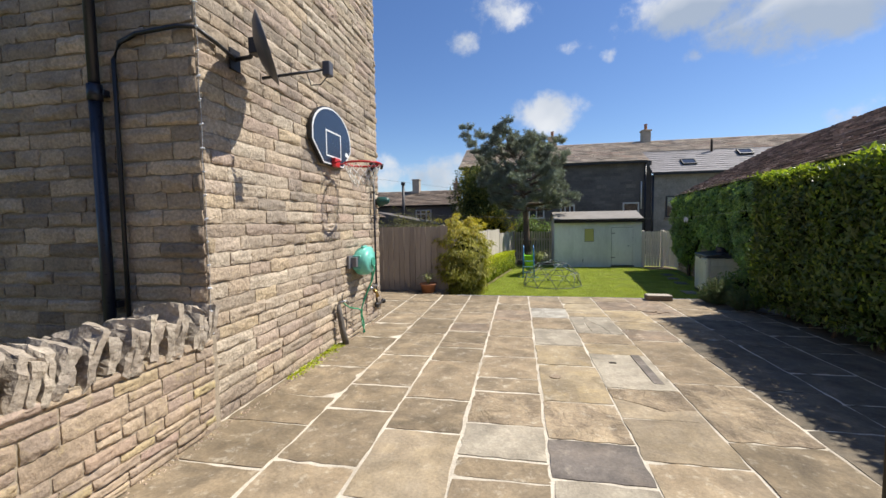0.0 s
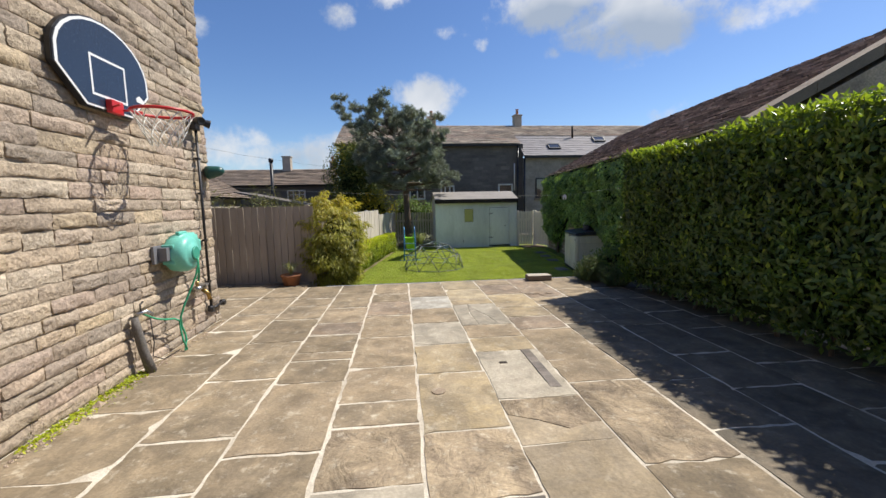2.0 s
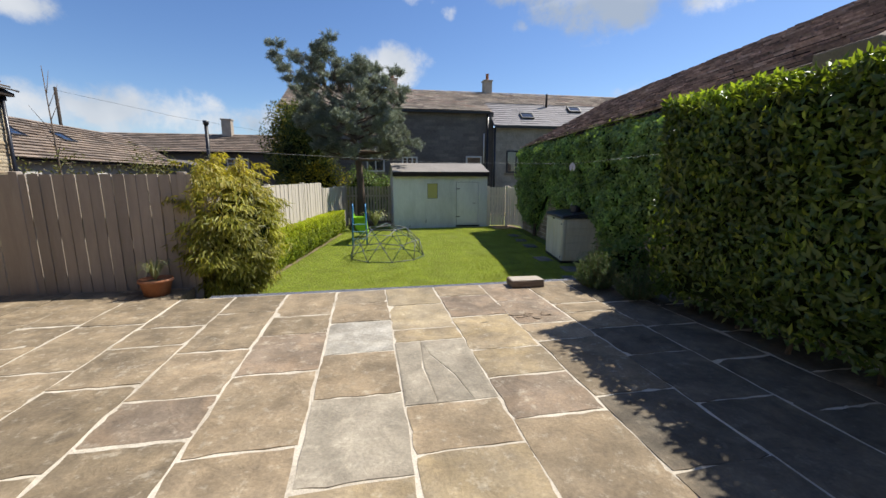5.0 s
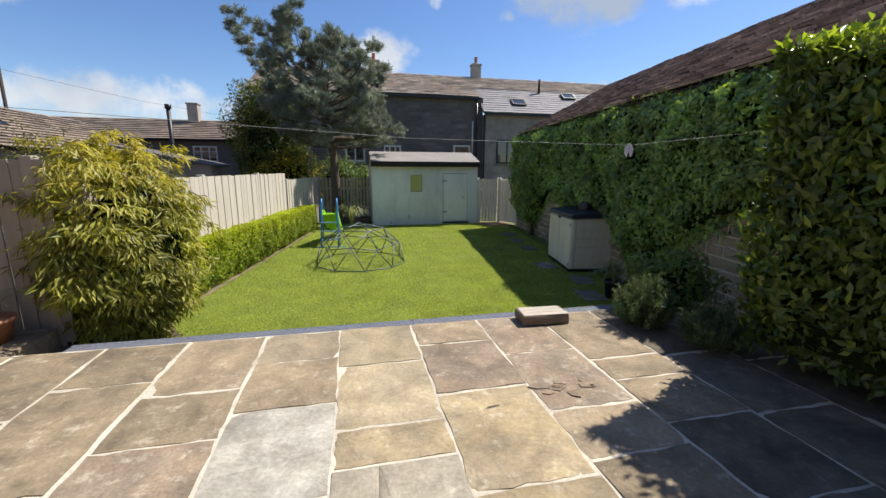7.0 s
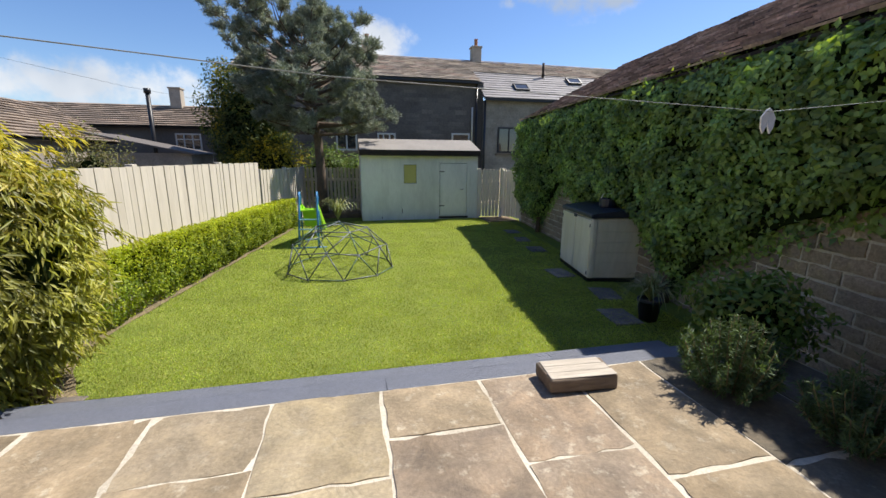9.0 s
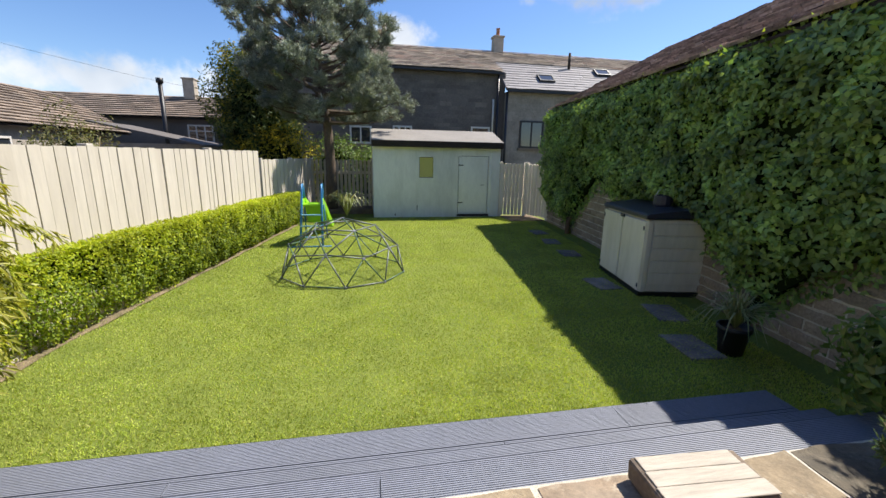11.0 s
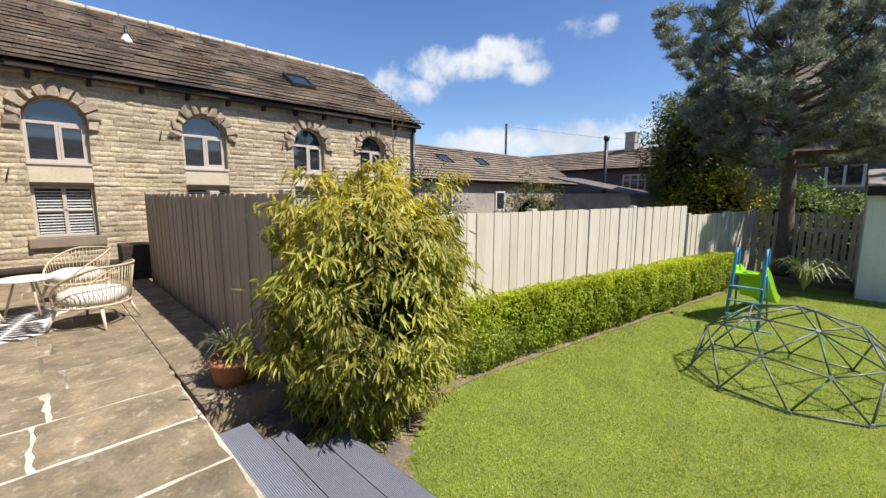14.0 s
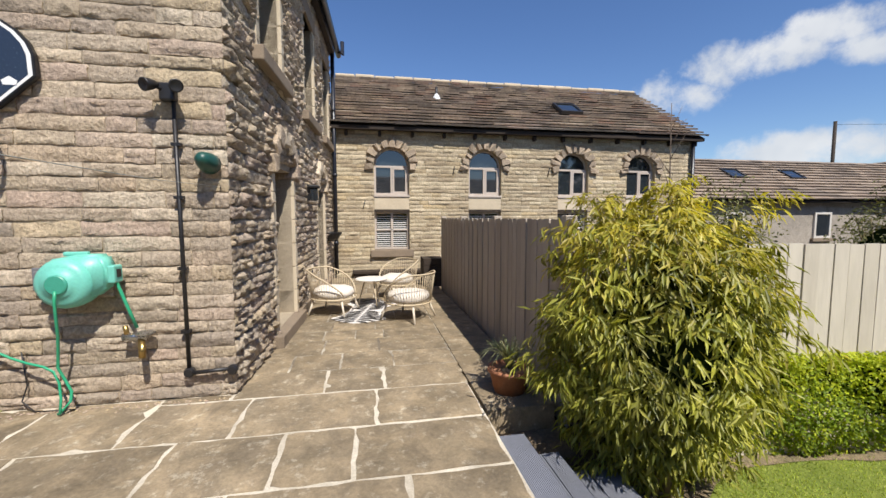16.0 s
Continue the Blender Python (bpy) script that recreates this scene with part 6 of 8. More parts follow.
# weeds and grit along the foot of the gable
r = np.random.default_rng(90)
k = 1500
yy = 3.6 + 1.2 * r.random(k) ** 0.7
pos = np.stack([-2.19 + np.abs(r.normal(0, 0.055, k)), yy, np.full(k, 0.0)], 1)
weeds = leaf_mesh("wall_weeds", pos, np.tile((0.3, 0, 1.0), (k, 1)), BOX_LEAF, None, 0.03, 0.016, 0, 0.1, 0.6, 91)
tagged(weeds, "small yellow-green weeds along the wall foot", "weeds", "", "stuff")
rg = random.Random(92)
verts, faces = [], []
for n in range(420):
    x, y = -2.15 + abs(rg.gauss(0, 0.04)), rg.uniform(1.4, 6.4)
    s = rg.uniform(0.004, 0.012) if n else 0.035
    b = len(verts)
    for dx, dy, dz in ((-1, -1, 0), (1, -0.8, 0), (0.9, 1, 0), (-1, 0.9, 0), (0.1, 0, 1.1)):
        verts.append((x + dx * s, y + dy * s, 0.001 + dz * s))
    faces += [(b, b + 1, b + 4), (b + 1, b + 2, b + 4), (b + 2, b + 3, b + 4), (b + 3, b, b + 4)]
raw("grit", verts, faces, RUBBLE, None, "loose grit and stone crumbs at the wall foot", "stuff")
tagged(bpy.data.objects["grit"], "", "grit")

# ---------------------------------------------------------------- fittings on the gable
WX = HX + 0.035


def backboard():
    NAVY = plain("navy_acrylic", (0.022, 0.032, 0.055), 0.22, 0, 0.6)
    WHITE = plain("white_print", (0.78, 0.78, 0.76), 0.5)
    RED = plain("red_steel", (0.50, 0.022, 0.022), 0.4)
    y, z = 4.73, 2.56
    b = thing("basketball_hoop", "navy basketball backboard with a red rim", "basketball hoop", at=(WX, y, z))
    m = Matrix(((0, 1, 0, 0), (1, 0, 0, 0), (0, 0, 1, 0), (0, 0, 0, 1)))

    def outline(k):
        pts = [(-0.53 * k, -0.10 * k), (-0.27 * k, -0.335 * k), (0.27 * k, -0.335 * k), (0.53 * k, -0.10 * k)]
        for n in range(13):
            a = math.radians(8 + 164 * n / 12)
            pts.append((0.53 * k * math.cos(a), 0.36 * k * math.sin(a)))
        return pts

    bm = bmesh.new()
    prism(bm, outline(1.0), 0.045, m)
    bmesh.ops.bevel(bm, geom=[e for e in bm.edges], offset=0.006, segments=2, affect="EDGES")
    part("board", bm, BLACK_METAL, b)
    bm = bmesh.new()
    prism(bm, outline(0.965), 0.049, m)
    part("board_trim", bm, WHITE, b, "white border line")
    bm = bmesh.new()
    prism(bm, outline(0.915), 0.052, m)
    part("board_face", bm, NAVY, b)
    for a, c, lo, hi in ((-0.20, 0.20, 0.055, 0.073), (-0.20, 0.20, -0.235, -0.217), (-0.20, -0.182, -0.217, 0.055), (0.182, 0.20, -0.217, 0.055)):
        block("target_line", (0.0525, a, lo), (0.0545, c, hi), WHITE, b, bevel=0)
    bm = bmesh.new()
    prism(bm, [(0.33, -0.17), (0.41, -0.17), (0.42, -0.14), (0.37, -0.11), (0.32, -0.14)], 0.0545, m)
    part("badge", bm, WHITE, b, "small pale badge shape")
    block("bracket", (0.052, -0.07, -0.345), (0.10, 0.07, -0.24), RED, b, bevel=0.006)
    ring_c = Vector((0.36, 0.14, -0.30))
    rr_ = 0.225
    pts = [ring_c + Vector((rr_ * math.cos(t * math.pi / 12), rr_ * math.sin(t * math.pi / 12), 0)) for t in range(25)]
    rim = bar("rim", pts, 0.013, RED, b, "red steel rim", 8)
    for s in (-1, 1):
        bar("rim_brace", [(0.09, s * 0.055, -0.30), (0.20, s * 0.14, -0.30)], 0.008, RED, b)
    NET = plain("white_net_cord", (0.68, 0.66, 0.60), 0.9)
    for n in range(12):
        for d in (1, -1):
            a0 = n * math.pi / 6
            p = []
            for k in range(5):
                rad = rr_ * (1 - 0.13 * k) * (1 if k < 4 else 0.98)
                a = a0 + d * k * math.pi / 12
                p.append(ring_c + Vector((rad * math.cos(a), rad * math.sin(a), -0.068 * k - 0.008)))
            bar("net_cord", p, 0.0042, NET, rim, sides=5)


backboard()


def dish():
    GREY = plain("dark_grey_dish", (0.075, 0.075, 0.085), 0.5)
    d = thing("satellite_dish", "dark grey satellite dish on a wall bracket", "satellite dish", at=(WX, 3.08, 2.84))
    bar("wall_arm", [(0, 0, 0.02), (0.16, -0.02, 0.02), (0.20, -0.02, 0.10)], 0.018, BLACK_METAL, d)
    block("wall_plate", (-0.005, -0.06, -0.07), (0.012, 0.06, 0.10), BLACK_METAL, d)
    face = Vector((0.82, 0.48, 0.28)).normalized()
    c = Vector((0.30, -0.02, 0.07))
    m = Matrix.Translation(c) @ face.to_track_quat("Z", "Y").to_matrix().to_4x4()
    bm = bmesh.new()
    lathe(bm, [(0.0, -0.06), (0.10, -0.052), (0.20, -0.022), (0.27, 0.012), (0.275, 0.008), (0.205, -0.034), (0.10, -0.066), (0.0, -0.074)], 28, m)
    part("reflector", bm, GREY, d, smooth=True)
    block("back_mount", (0.18, -0.07, 0.03), (0.27, 0.03, 0.15), BLACK_METAL, d)
    tip = c + face * 0.40 + Vector((0.05, 0.08, -0.20))
    bar("feed_arm", [c + face * -0.04 + Vector((0, 0, -0.22)), tip], 0.012, BLACK_METAL, d)
    block("receiver", (tip.x - 0.035, tip.y - 0.03, tip.z - 0.06), (tip.x + 0.035, tip.y + 0.05, tip.z + 0.06), GREY, d, bevel=0.012)
    bar("loop_cable", [tip + Vector((0, 0, -0.06)), tip + Vector((-0.05, -0.02, -0.13)), tip + Vector((-0.14, -0.02, -0.13)), tip + Vector((-0.18, -0.02, -0.02))], 0.005, BLACK_METAL, d)
    cab = thing("wall_cable", "thick black cable clipped round the house corner", "cable", at=(HX, HY0, 2.9))
    bar("cable_run", [(0.05, 0.36, -0.04), (0.05, 0.15, 0.0), (0.045, -0.045, 0.03), (-0.1, -0.05, 0.05), (-0.45, -0.05, 0.03), (-0.60, -0.05, -0.02), (-0.66, -0.05, -0.14), (-0.66, -0.05, -0.8), (-0.68, -0.05, -2.8)], 0.016, BLACK_METAL, cab)


dish()

fairy = thing("string_lights", "string of small clear lights clipped down the house corner", "string lights", at=(HX + 0.03, HY0 - 0.02, 0))
WIRE, BULB = plain("clear_wire", (0.40, 0.40, 0.40), 0.3), plain("clear_bulb", (0.72, 0.73, 0.74), 0.2)
bar("wire", [(0.022, -0.022 + 0.006 * math.sin(k * 1.9), 0.55 + k * 0.16) for k in range(25)], 0.0022, WIRE, fairy, sides=4)
for k in range(22):
    bm = bmesh.new()
    lathe(bm, [(0.0, -0.018), (0.007, -0.012), (0.008, 0.0), (0.005, 0.014), (0.0, 0.016)], 8, Matrix.Translation((0.026, -0.028, 0.72 + k * 0.17)) @ pose(0, 0, 0, 25 * math.sin(k * 2.1), 70 + 20 * math.sin(k), 0))
    part("bulb", bm, BULB, fairy)

down = thing("downpipe", "glossy dark blue-black downpipe on the shaded wall", "downpipe", at=(-3.02, HY0, 0))
bar("pipe", [(0, -0.09, 0.0), (0, -0.09, 2.55)], 0.042, PIPE_DARK, down, sides=14)
bar("pipe", [(0, -0.09, 2.5), (0, -0.09, EAVE)], 0.037, PIPE_DARK, down, sides=14)
for z in (0.9, 2.5, 4.2):
    block("pipe_bracket", (-0.06, -0.075, z), (0.06, -0.02, z + 0.05), PIPE_DARK, down)
bar("collar", [(0, -0.09, 2.46), (0, -0.09, 2.58)], 0.05, PIPE_DARK, down, sides=14)


def hose_reel():
    TEAL = plain("mint_plastic", (0.16, 0.52, 0.42), 0.42)
    TEAL_DARK = plain("green_plastic", (0.05, 0.30, 0.21), 0.45)
    GREY = plain("grey_plastic", (0.16, 0.16, 0.17), 0.5)
    h = thing("hose_reel", "mint green wall-mounted hose reel", "hose reel", at=(WX, 5.45, 0.99))
    block("wall_plate", (0.0, -0.33, -0.07), (0.03, -0.14, 0.10), GREY, h)
    block("swivel_arm", (0.03, -0.27, -0.05), (0.11, -0.17, 0.08), GREY, h)
    for z in (-0.075, 0.085):
        block("clamp", (0.03, -0.21, z - 0.018), (0.14, -0.05, z + 0.018), TEAL, h, bevel=0.008)
    drum_m = Matrix.Translation((0.12, -0.03, 0.0)) @ pose(0, 0, 0, 0, 90, 0)
    bm = bmesh.new()
    lathe(bm, [(0.0, -0.10), (0.15, -0.10), (0.178, -0.07), (0.186, 0.0), (0.182, 0.055), (0.165, 0.092), (0.135, 0.112), (0.098, 0.118), (0.092, 0.130), (0.0, 0.132)], 32, drum_m)
    part("drum", bm, TEAL, h, smooth=True)
    bm = bmesh.new()
    lathe(bm, [(0.07, 0.131), (0.07, 0.142), (0.062, 0.148), (0, 0.149)], 26, drum_m)
    part("hub", bm, TEAL_DARK, h, "darker green hub")
    bm = bmesh.new()
    prism(bm, [(-0.15, 0.05), (-0.13, 0.17), (0.06, 0.205), (0.20, 0.20), (0.24, 0.10), (0.23, -0.03), (0.12, -0.12), (-0.08, -0.11)], -0.15, Matrix(((0, -1, 0, 0.03), (1, 0, 0, 0), (0, 0, 1, 0), (0, 0, 0, 1))))
    bmesh.ops.bevel(bm, geom=bm.edges[:], offset=0.022, segments=3, affect="EDGES")
    part("housing", bm, TEAL, h, smooth=True)
    block("outlet", (0.06, 0.235, -0.01), (0.17, 0.285, 0.12), TEAL, h, bevel=0.012)
    block("outlet_slot", (0.09, 0.284, 0.03), (0.14, 0.289, 0.09), BLACK_METAL, h, bevel=0)
    block("carry_handle", (0.09, -0.06, 0.19), (0.13, 0.10, 0.222), TEAL, h, bevel=0.01)
    HOSE = plain("green_hose", (0.03, 0.33, 0.17), 0.4)
    hose = thing("garden_hose", "green rubber hose hanging from the reel", "hose", at=(WX, 5.38, 0.98))
    bar("lead_hose", [(0.115, 0.32, 0.06), (0.12, 0.34, 0.0), (0.10, 0.40, -0.22), (0.07, 0.43, -0.36)], 0.012, HOSE, hose)
    bar("hose_run", [(0.27, 0.04, -0.03), (0.275, 0.035, -0.10), (0.25, 0.02, -0.22), (0.20, -0.01, -0.36), (0.15, -0.05, -0.50), (0.12, -0.08, -0.62), (0.105, -0.05, -0.72), (0.11, -0.01, -0.81), (0.12, -0.015, -0.88), (0.13, -0.06, -0.94), (0.14, -0.09, -0.966)], 0.010, HOSE, hose)
    bar("hose_run", [(0.15, -0.07, -0.964), (0.12, -0.075, -0.86), (0.11, -0.085, -0.74), (0.12, -0.11, -0.65), (0.11, -0.18, -0.61), (0.09, -0.29, -0.585), (0.075, -0.40, -0.545), (0.07, -0.50, -0.49), (0.07, -0.57, -0.45)], 0.009, HOSE, hose)
    tap = thing("outside_tap", "brass outside tap with a chrome body", "tap", at=(WX, 5.80, 0.54))
    tap.scale = (1.35, 1.35, 1.35)
    CHROME = plain("dull_chrome", (0.45, 0.44, 0.42), 0.3, 0.9)
    BRASS = plain("brass", (0.42, 0.28, 0.10), 0.35, 0.9)
    bar("wall_union", [(0, 0, 0), (0.06, 0, 0)], 0.022, CHROME, tap, sides=12)
    bar("valve_body", [(0.06, -0.06, 0.01), (0.06, 0.06, 0.01)], 0.022, CHROME, tap, sides=12)
    bar("spout", [(0.06, 0.03, 0.0), (0.10, 0.05, -0.05), (0.11, 0.055, -0.10)], 0.018, BRASS, tap, sides=12)
    bar("inlet", [(0.06, -0.04, 0.01), (0.065, -0.045, 0.075)], 0.013, BRASS, tap, sides=10)
    bm = bmesh.new()
    lathe(bm, [(0.035, 0.03), (0.05, 0.035), (0.05, 0.045), (0.03, 0.05)], 10, Matrix.Translation((0.06, 0.05, -0.01)))
    part("handle", bm, CHROME, tap)
    stand = thing("standpipe", "lagged grey standpipe with an old tap", "standpipe", at=(WX, 4.75, 0))
    bar("pipe_lagging", [(0.10, 0.05, 0.0), (0.07, 0.02, 0.20), (0.05, -0.01, 0.42), (0.05, -0.02, 0.52)], 0.045, material("grey_lagging", [(0.16, 0.145, 0.13), (0.16, 0.145, 0.13)], 0.95, 60, 0.3, 6, (0.09, 0.08, 0.07), 0.5, 0.5), stand, radii=[0.042, 0.038, 0.036, 0.026])
    bar("tap_body", [(0.05, -0.02, 0.54), (0.10, 0.06, 0.55), (0.13, 0.10, 0.51)], 0.018, CHROME, stand)
    bar("tap_lever", [(0.08, 0.02, 0.56), (0.08, 0.02, 0.62), (0.08, 0.06, 0.64)], 0.008, BLACK_METAL, stand)
    cable = thing("wall_cable", "thin dark cable sagging along the wall foot", "cable", at=(WX, 5.3, 0.2))
    bar("cable_run", [(0.012, -0.30, 0.26), (0.014, -0.28, 0.0), (0.016, -0.32, -0.12), (0.05, -0.22, -0.19), (0.06, 0.05, -0.192)], 0.005, BLACK_METAL, cable)


hose_reel()


def pipe_and_lamps():
    p = thing("cable_conduit", "rusty black conduit running down the wall", "conduit", at=(WX, 6.13, 0))
    bar("conduit_run", [(0.03, 0.0, 2.34), (0.03, 0.01, 0.24)], 0.016, BLACK_METAL, p)
    bar("conduit_run", [(0.03, 0.01, 0.22), (0.03, 0.33, 0.24)], 0.016, BLACK_METAL, p)
    for z in (0.55, 1.05, 1.6, 2.0):
        block("clip", (0.0, -0.03, z), (0.045, 0.035, z + 0.025), BLACK_METAL, p, bevel=0)
    for y in (0.01, 0.33):
        bm = bmesh.new()
        lathe(bm, [(0.038, 0), (0.042, 0.035), (0.03, 0.06), (0, 0.062)], 14, pose(0.0, y, 0.23, 0, 90, 0))
        part("junction_box", bm, BLACK_METAL, p)
    lamp = thing("security_light", "black twin-head security light on the gable", "wall light", at=(WX, 6.10, 2.40))
    block("back_box", (0.0, -0.055, -0.07), (0.07, 0.055, 0.06), BLACK_METAL, lamp, bevel=0.012)
    for s in (-1, 1):
        bm = bmesh.new()
        lathe(bm, [(0.0, -0.07), (0.024, -0.066), (0.036, -0.03), (0.048, 0.025), (0.048, 0.036), (0.036, 0.032), (0.0, 0.024)], 16, pose(0.13, s * 0.09, 0.02, 0, 105, s * 30))
        part("lamp_head", bm, BLACK_METAL, lamp, smooth=True)
        bar("swivel", [(0.05, s * 0.03, 0.0), (0.10, s * 0.07, 0.03)], 0.014, BLACK_METAL, lamp)
    g = thing("green_bulkhead_lamp", "dark green bell-shaped wall lamp near the corner", "wall light", at=(WX, 6.36, 1.87))
    bm = bmesh.new()
    lathe(bm, [(0.0, 0.19), (0.03, 0.185), (0.055, 0.15), (0.075, 0.06), (0.082, 0.0), (0.075, 0.0), (0.0, 0.03)], 18, pose(0.02, 0, 0, 0, 82, 0))
    part("shade", bm, plain("dark_green_enamel", (0.012, 0.07, 0.055), 0.4), g, smooth=True)
    block("wall_plate", (-0.01, -0.05, -0.05), (0.02, 0.05, 0.05), BLACK_METAL, g)


pipe_and_lamps()

# ---------------------------------------------------------------- openings of the house's side wall
def house_opening(n, hole, arched):
    u0, u1, z0, z1 = hole
    c = (u0 + u1) / 2
    hw = (u1 - u0) / 2
    kind = "door" if arched else "window"
    t = thing(f"{kind}_{n}", "white framed opening with dressed stone jambs" if not arched else "arched stone doorway with dressed stone jambs", kind, "", "structure")
    m = side
    for s in (u0 - 0.12, u1):
        z = z0
        k = 0
        while z < z1 - 0.05:
            hgt = min(0.32, z1 - z)
            block("jamb_stone", (s, -0.26, z + 0.003), (s + 0.12, 0.045, z + hgt - 0.003), DRESSED, t, m=m, bevel=0.008)
            z += hgt
            k += 1
    block("sill", (u0 - 0.2, -0.2, z0 - 0.15), (u1 + 0.2, 0.13, z0 - 0.005), DRESSED_DARK, t, m=m, bevel=0.012)
    if arched:
        for k in range(7):
            a = math.radians(8 + 164 * k / 6)
            x, z = c - (hw + 0.10) * math.cos(a), z1 - 0.05 + (hw * 0.75 + 0.08) * math.sin(a)
            bm = bmesh.new()
            box(bm, (-0.10, -0.2, -0.11), (0.10, 0.10, 0.11), None, 0.02)
            for v in bm.verts:
                v.co += Vector((noise.noise(v.co * 8 + Vector((k, 0, 0))), noise.noise(v.co * 8 + Vector((0, k, 0))), 0)) * 0.03
            part("arch_stone", bm, STONE, t).matrix_local = m @ pose(x, 0, z, 0, 90 - math.degrees(a), 0)
    else:
        block("lintel", (u0 - 0.2, -0.2, z1), (u1 + 0.2, 0.05, z1 + 0.26), DRESSED_DARK, t, m=m, bevel=0.01)
    block("pane", (u0 + 0.05, -0.232, z0 + 0.05), (u1 - 0.05, -0.225, z1 - 0.05), GLASS, t, m=m, bevel=0)
    for a, b, lo, hi in ((u0, u0 + 0.06, z0, z1), (u1 - 0.06, u1, z0, z1), (u0 + 0.06, u1 - 0.06, z0, z0 + 0.06), (u0 + 0.06, u1 - 0.06, z1 - 0.06, z1), (c - 0.03, c + 0.03, z0 + 0.06, z1 - 0.06)):
        block("frame_bar", (a, -0.25, lo), (b, -0.20, hi), UPVC_TAUPE, t, m=m, bevel=0.004)


for n, hole in enumerate(SIDE_HOLES):
    house_opening(n + 1, hole, n < 2)
# dark sheet behind the openings, painted as the house's unlit rooms
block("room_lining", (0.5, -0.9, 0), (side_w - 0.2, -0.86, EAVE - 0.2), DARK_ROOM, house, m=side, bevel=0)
for a, b in ((2.5, 4.1), (5.5, 6.4)):
    block("plinth", (a, 0.0, -0.05), (b, 0.07, 0.14), DRESSED_DARK, house, m=side, bevel=0.012)
gut = thing("gutter", "dark rainwater gutter along the house eaves", "gutter", at=(HX, HY1, EAVE))
bar("gutter_run", [side @ Vector((-0.1, 0.24, EAVE - 0.05)) - gut.location, side @ Vector((side_w + 0.12, 0.24, EAVE - 0.07)) - gut.location], 0.065, PIPE_DARK, gut, sides=12)
block("fascia", (-0.05, 0.06, EAVE - 0.16), (side_w, 0.16, EAVE - 0.02), DARK_TIMBER, gut, m=Matrix.Translation(-gut.location) @ side)
bar("swan_neck", [side @ Vector((side_w - 0.22, 0.26, EAVE - 0.10)) - gut.location, side @ Vector((side_w - 0.2, 0.36, EAVE - 0.16)) - gut.location, side @ Vector((side_w - 0.2, 0.36, EAVE + 0.12)) - gut.location], 0.045, PIPE_DARK, gut, sides=10)
dp = thing("downpipe", "black downpipe in the corner of house and barn", "downpipe", at=(-8.62, 6.78, 0))
bar("pipe", [(0, 0, 0.1), (0, 0, EAVE - 0.1)], 0.045, PIPE_DARK, dp, sides=12)
for z in (0.8, 2.4, 3.9):
    bar("collar", [(0, 0, z), (0, 0, z + 0.08)], 0.055, PIPE_DARK, dp, sides=12)
lan = thing("wall_lantern", "black carriage lantern on the side wall", "wall light", at=side @ Vector((3.3, 0.04, 1.72)))
block("bracket", (-0.02, 0, 0.0), (0.02, 0.06, 0.26), BLACK_METAL, lan)
block("lantern_body", (-0.06, 0.05, 0.0), (0.06, 0.17, 0.2), GLASS, lan, bevel=0.01)
block("lantern_cap", (-0.08, 0.03, 0.2), (0.08, 0.19, 0.25), BLACK_METAL, lan, bevel=0.015)
bk = thing("wall_basket", "black half-round wall planter", "planter", at=side @ Vector((5.75, 0.05, 0.92)))
bm = bmesh.new()
lathe(bm, [(0.05, 0.0), (0.2, 0.06), (0.27, 0.16), (0.28, 0.2), (0.24, 0.2), (0.2, 0.12), (0, 0.1)], 18)
part("basket", bm, BLACK_METAL, bk)

# ---------------------------------------------------------------- barn fittings
BLIND = plain("pale_blind", (0.62, 0.60, 0.57), 0.7)


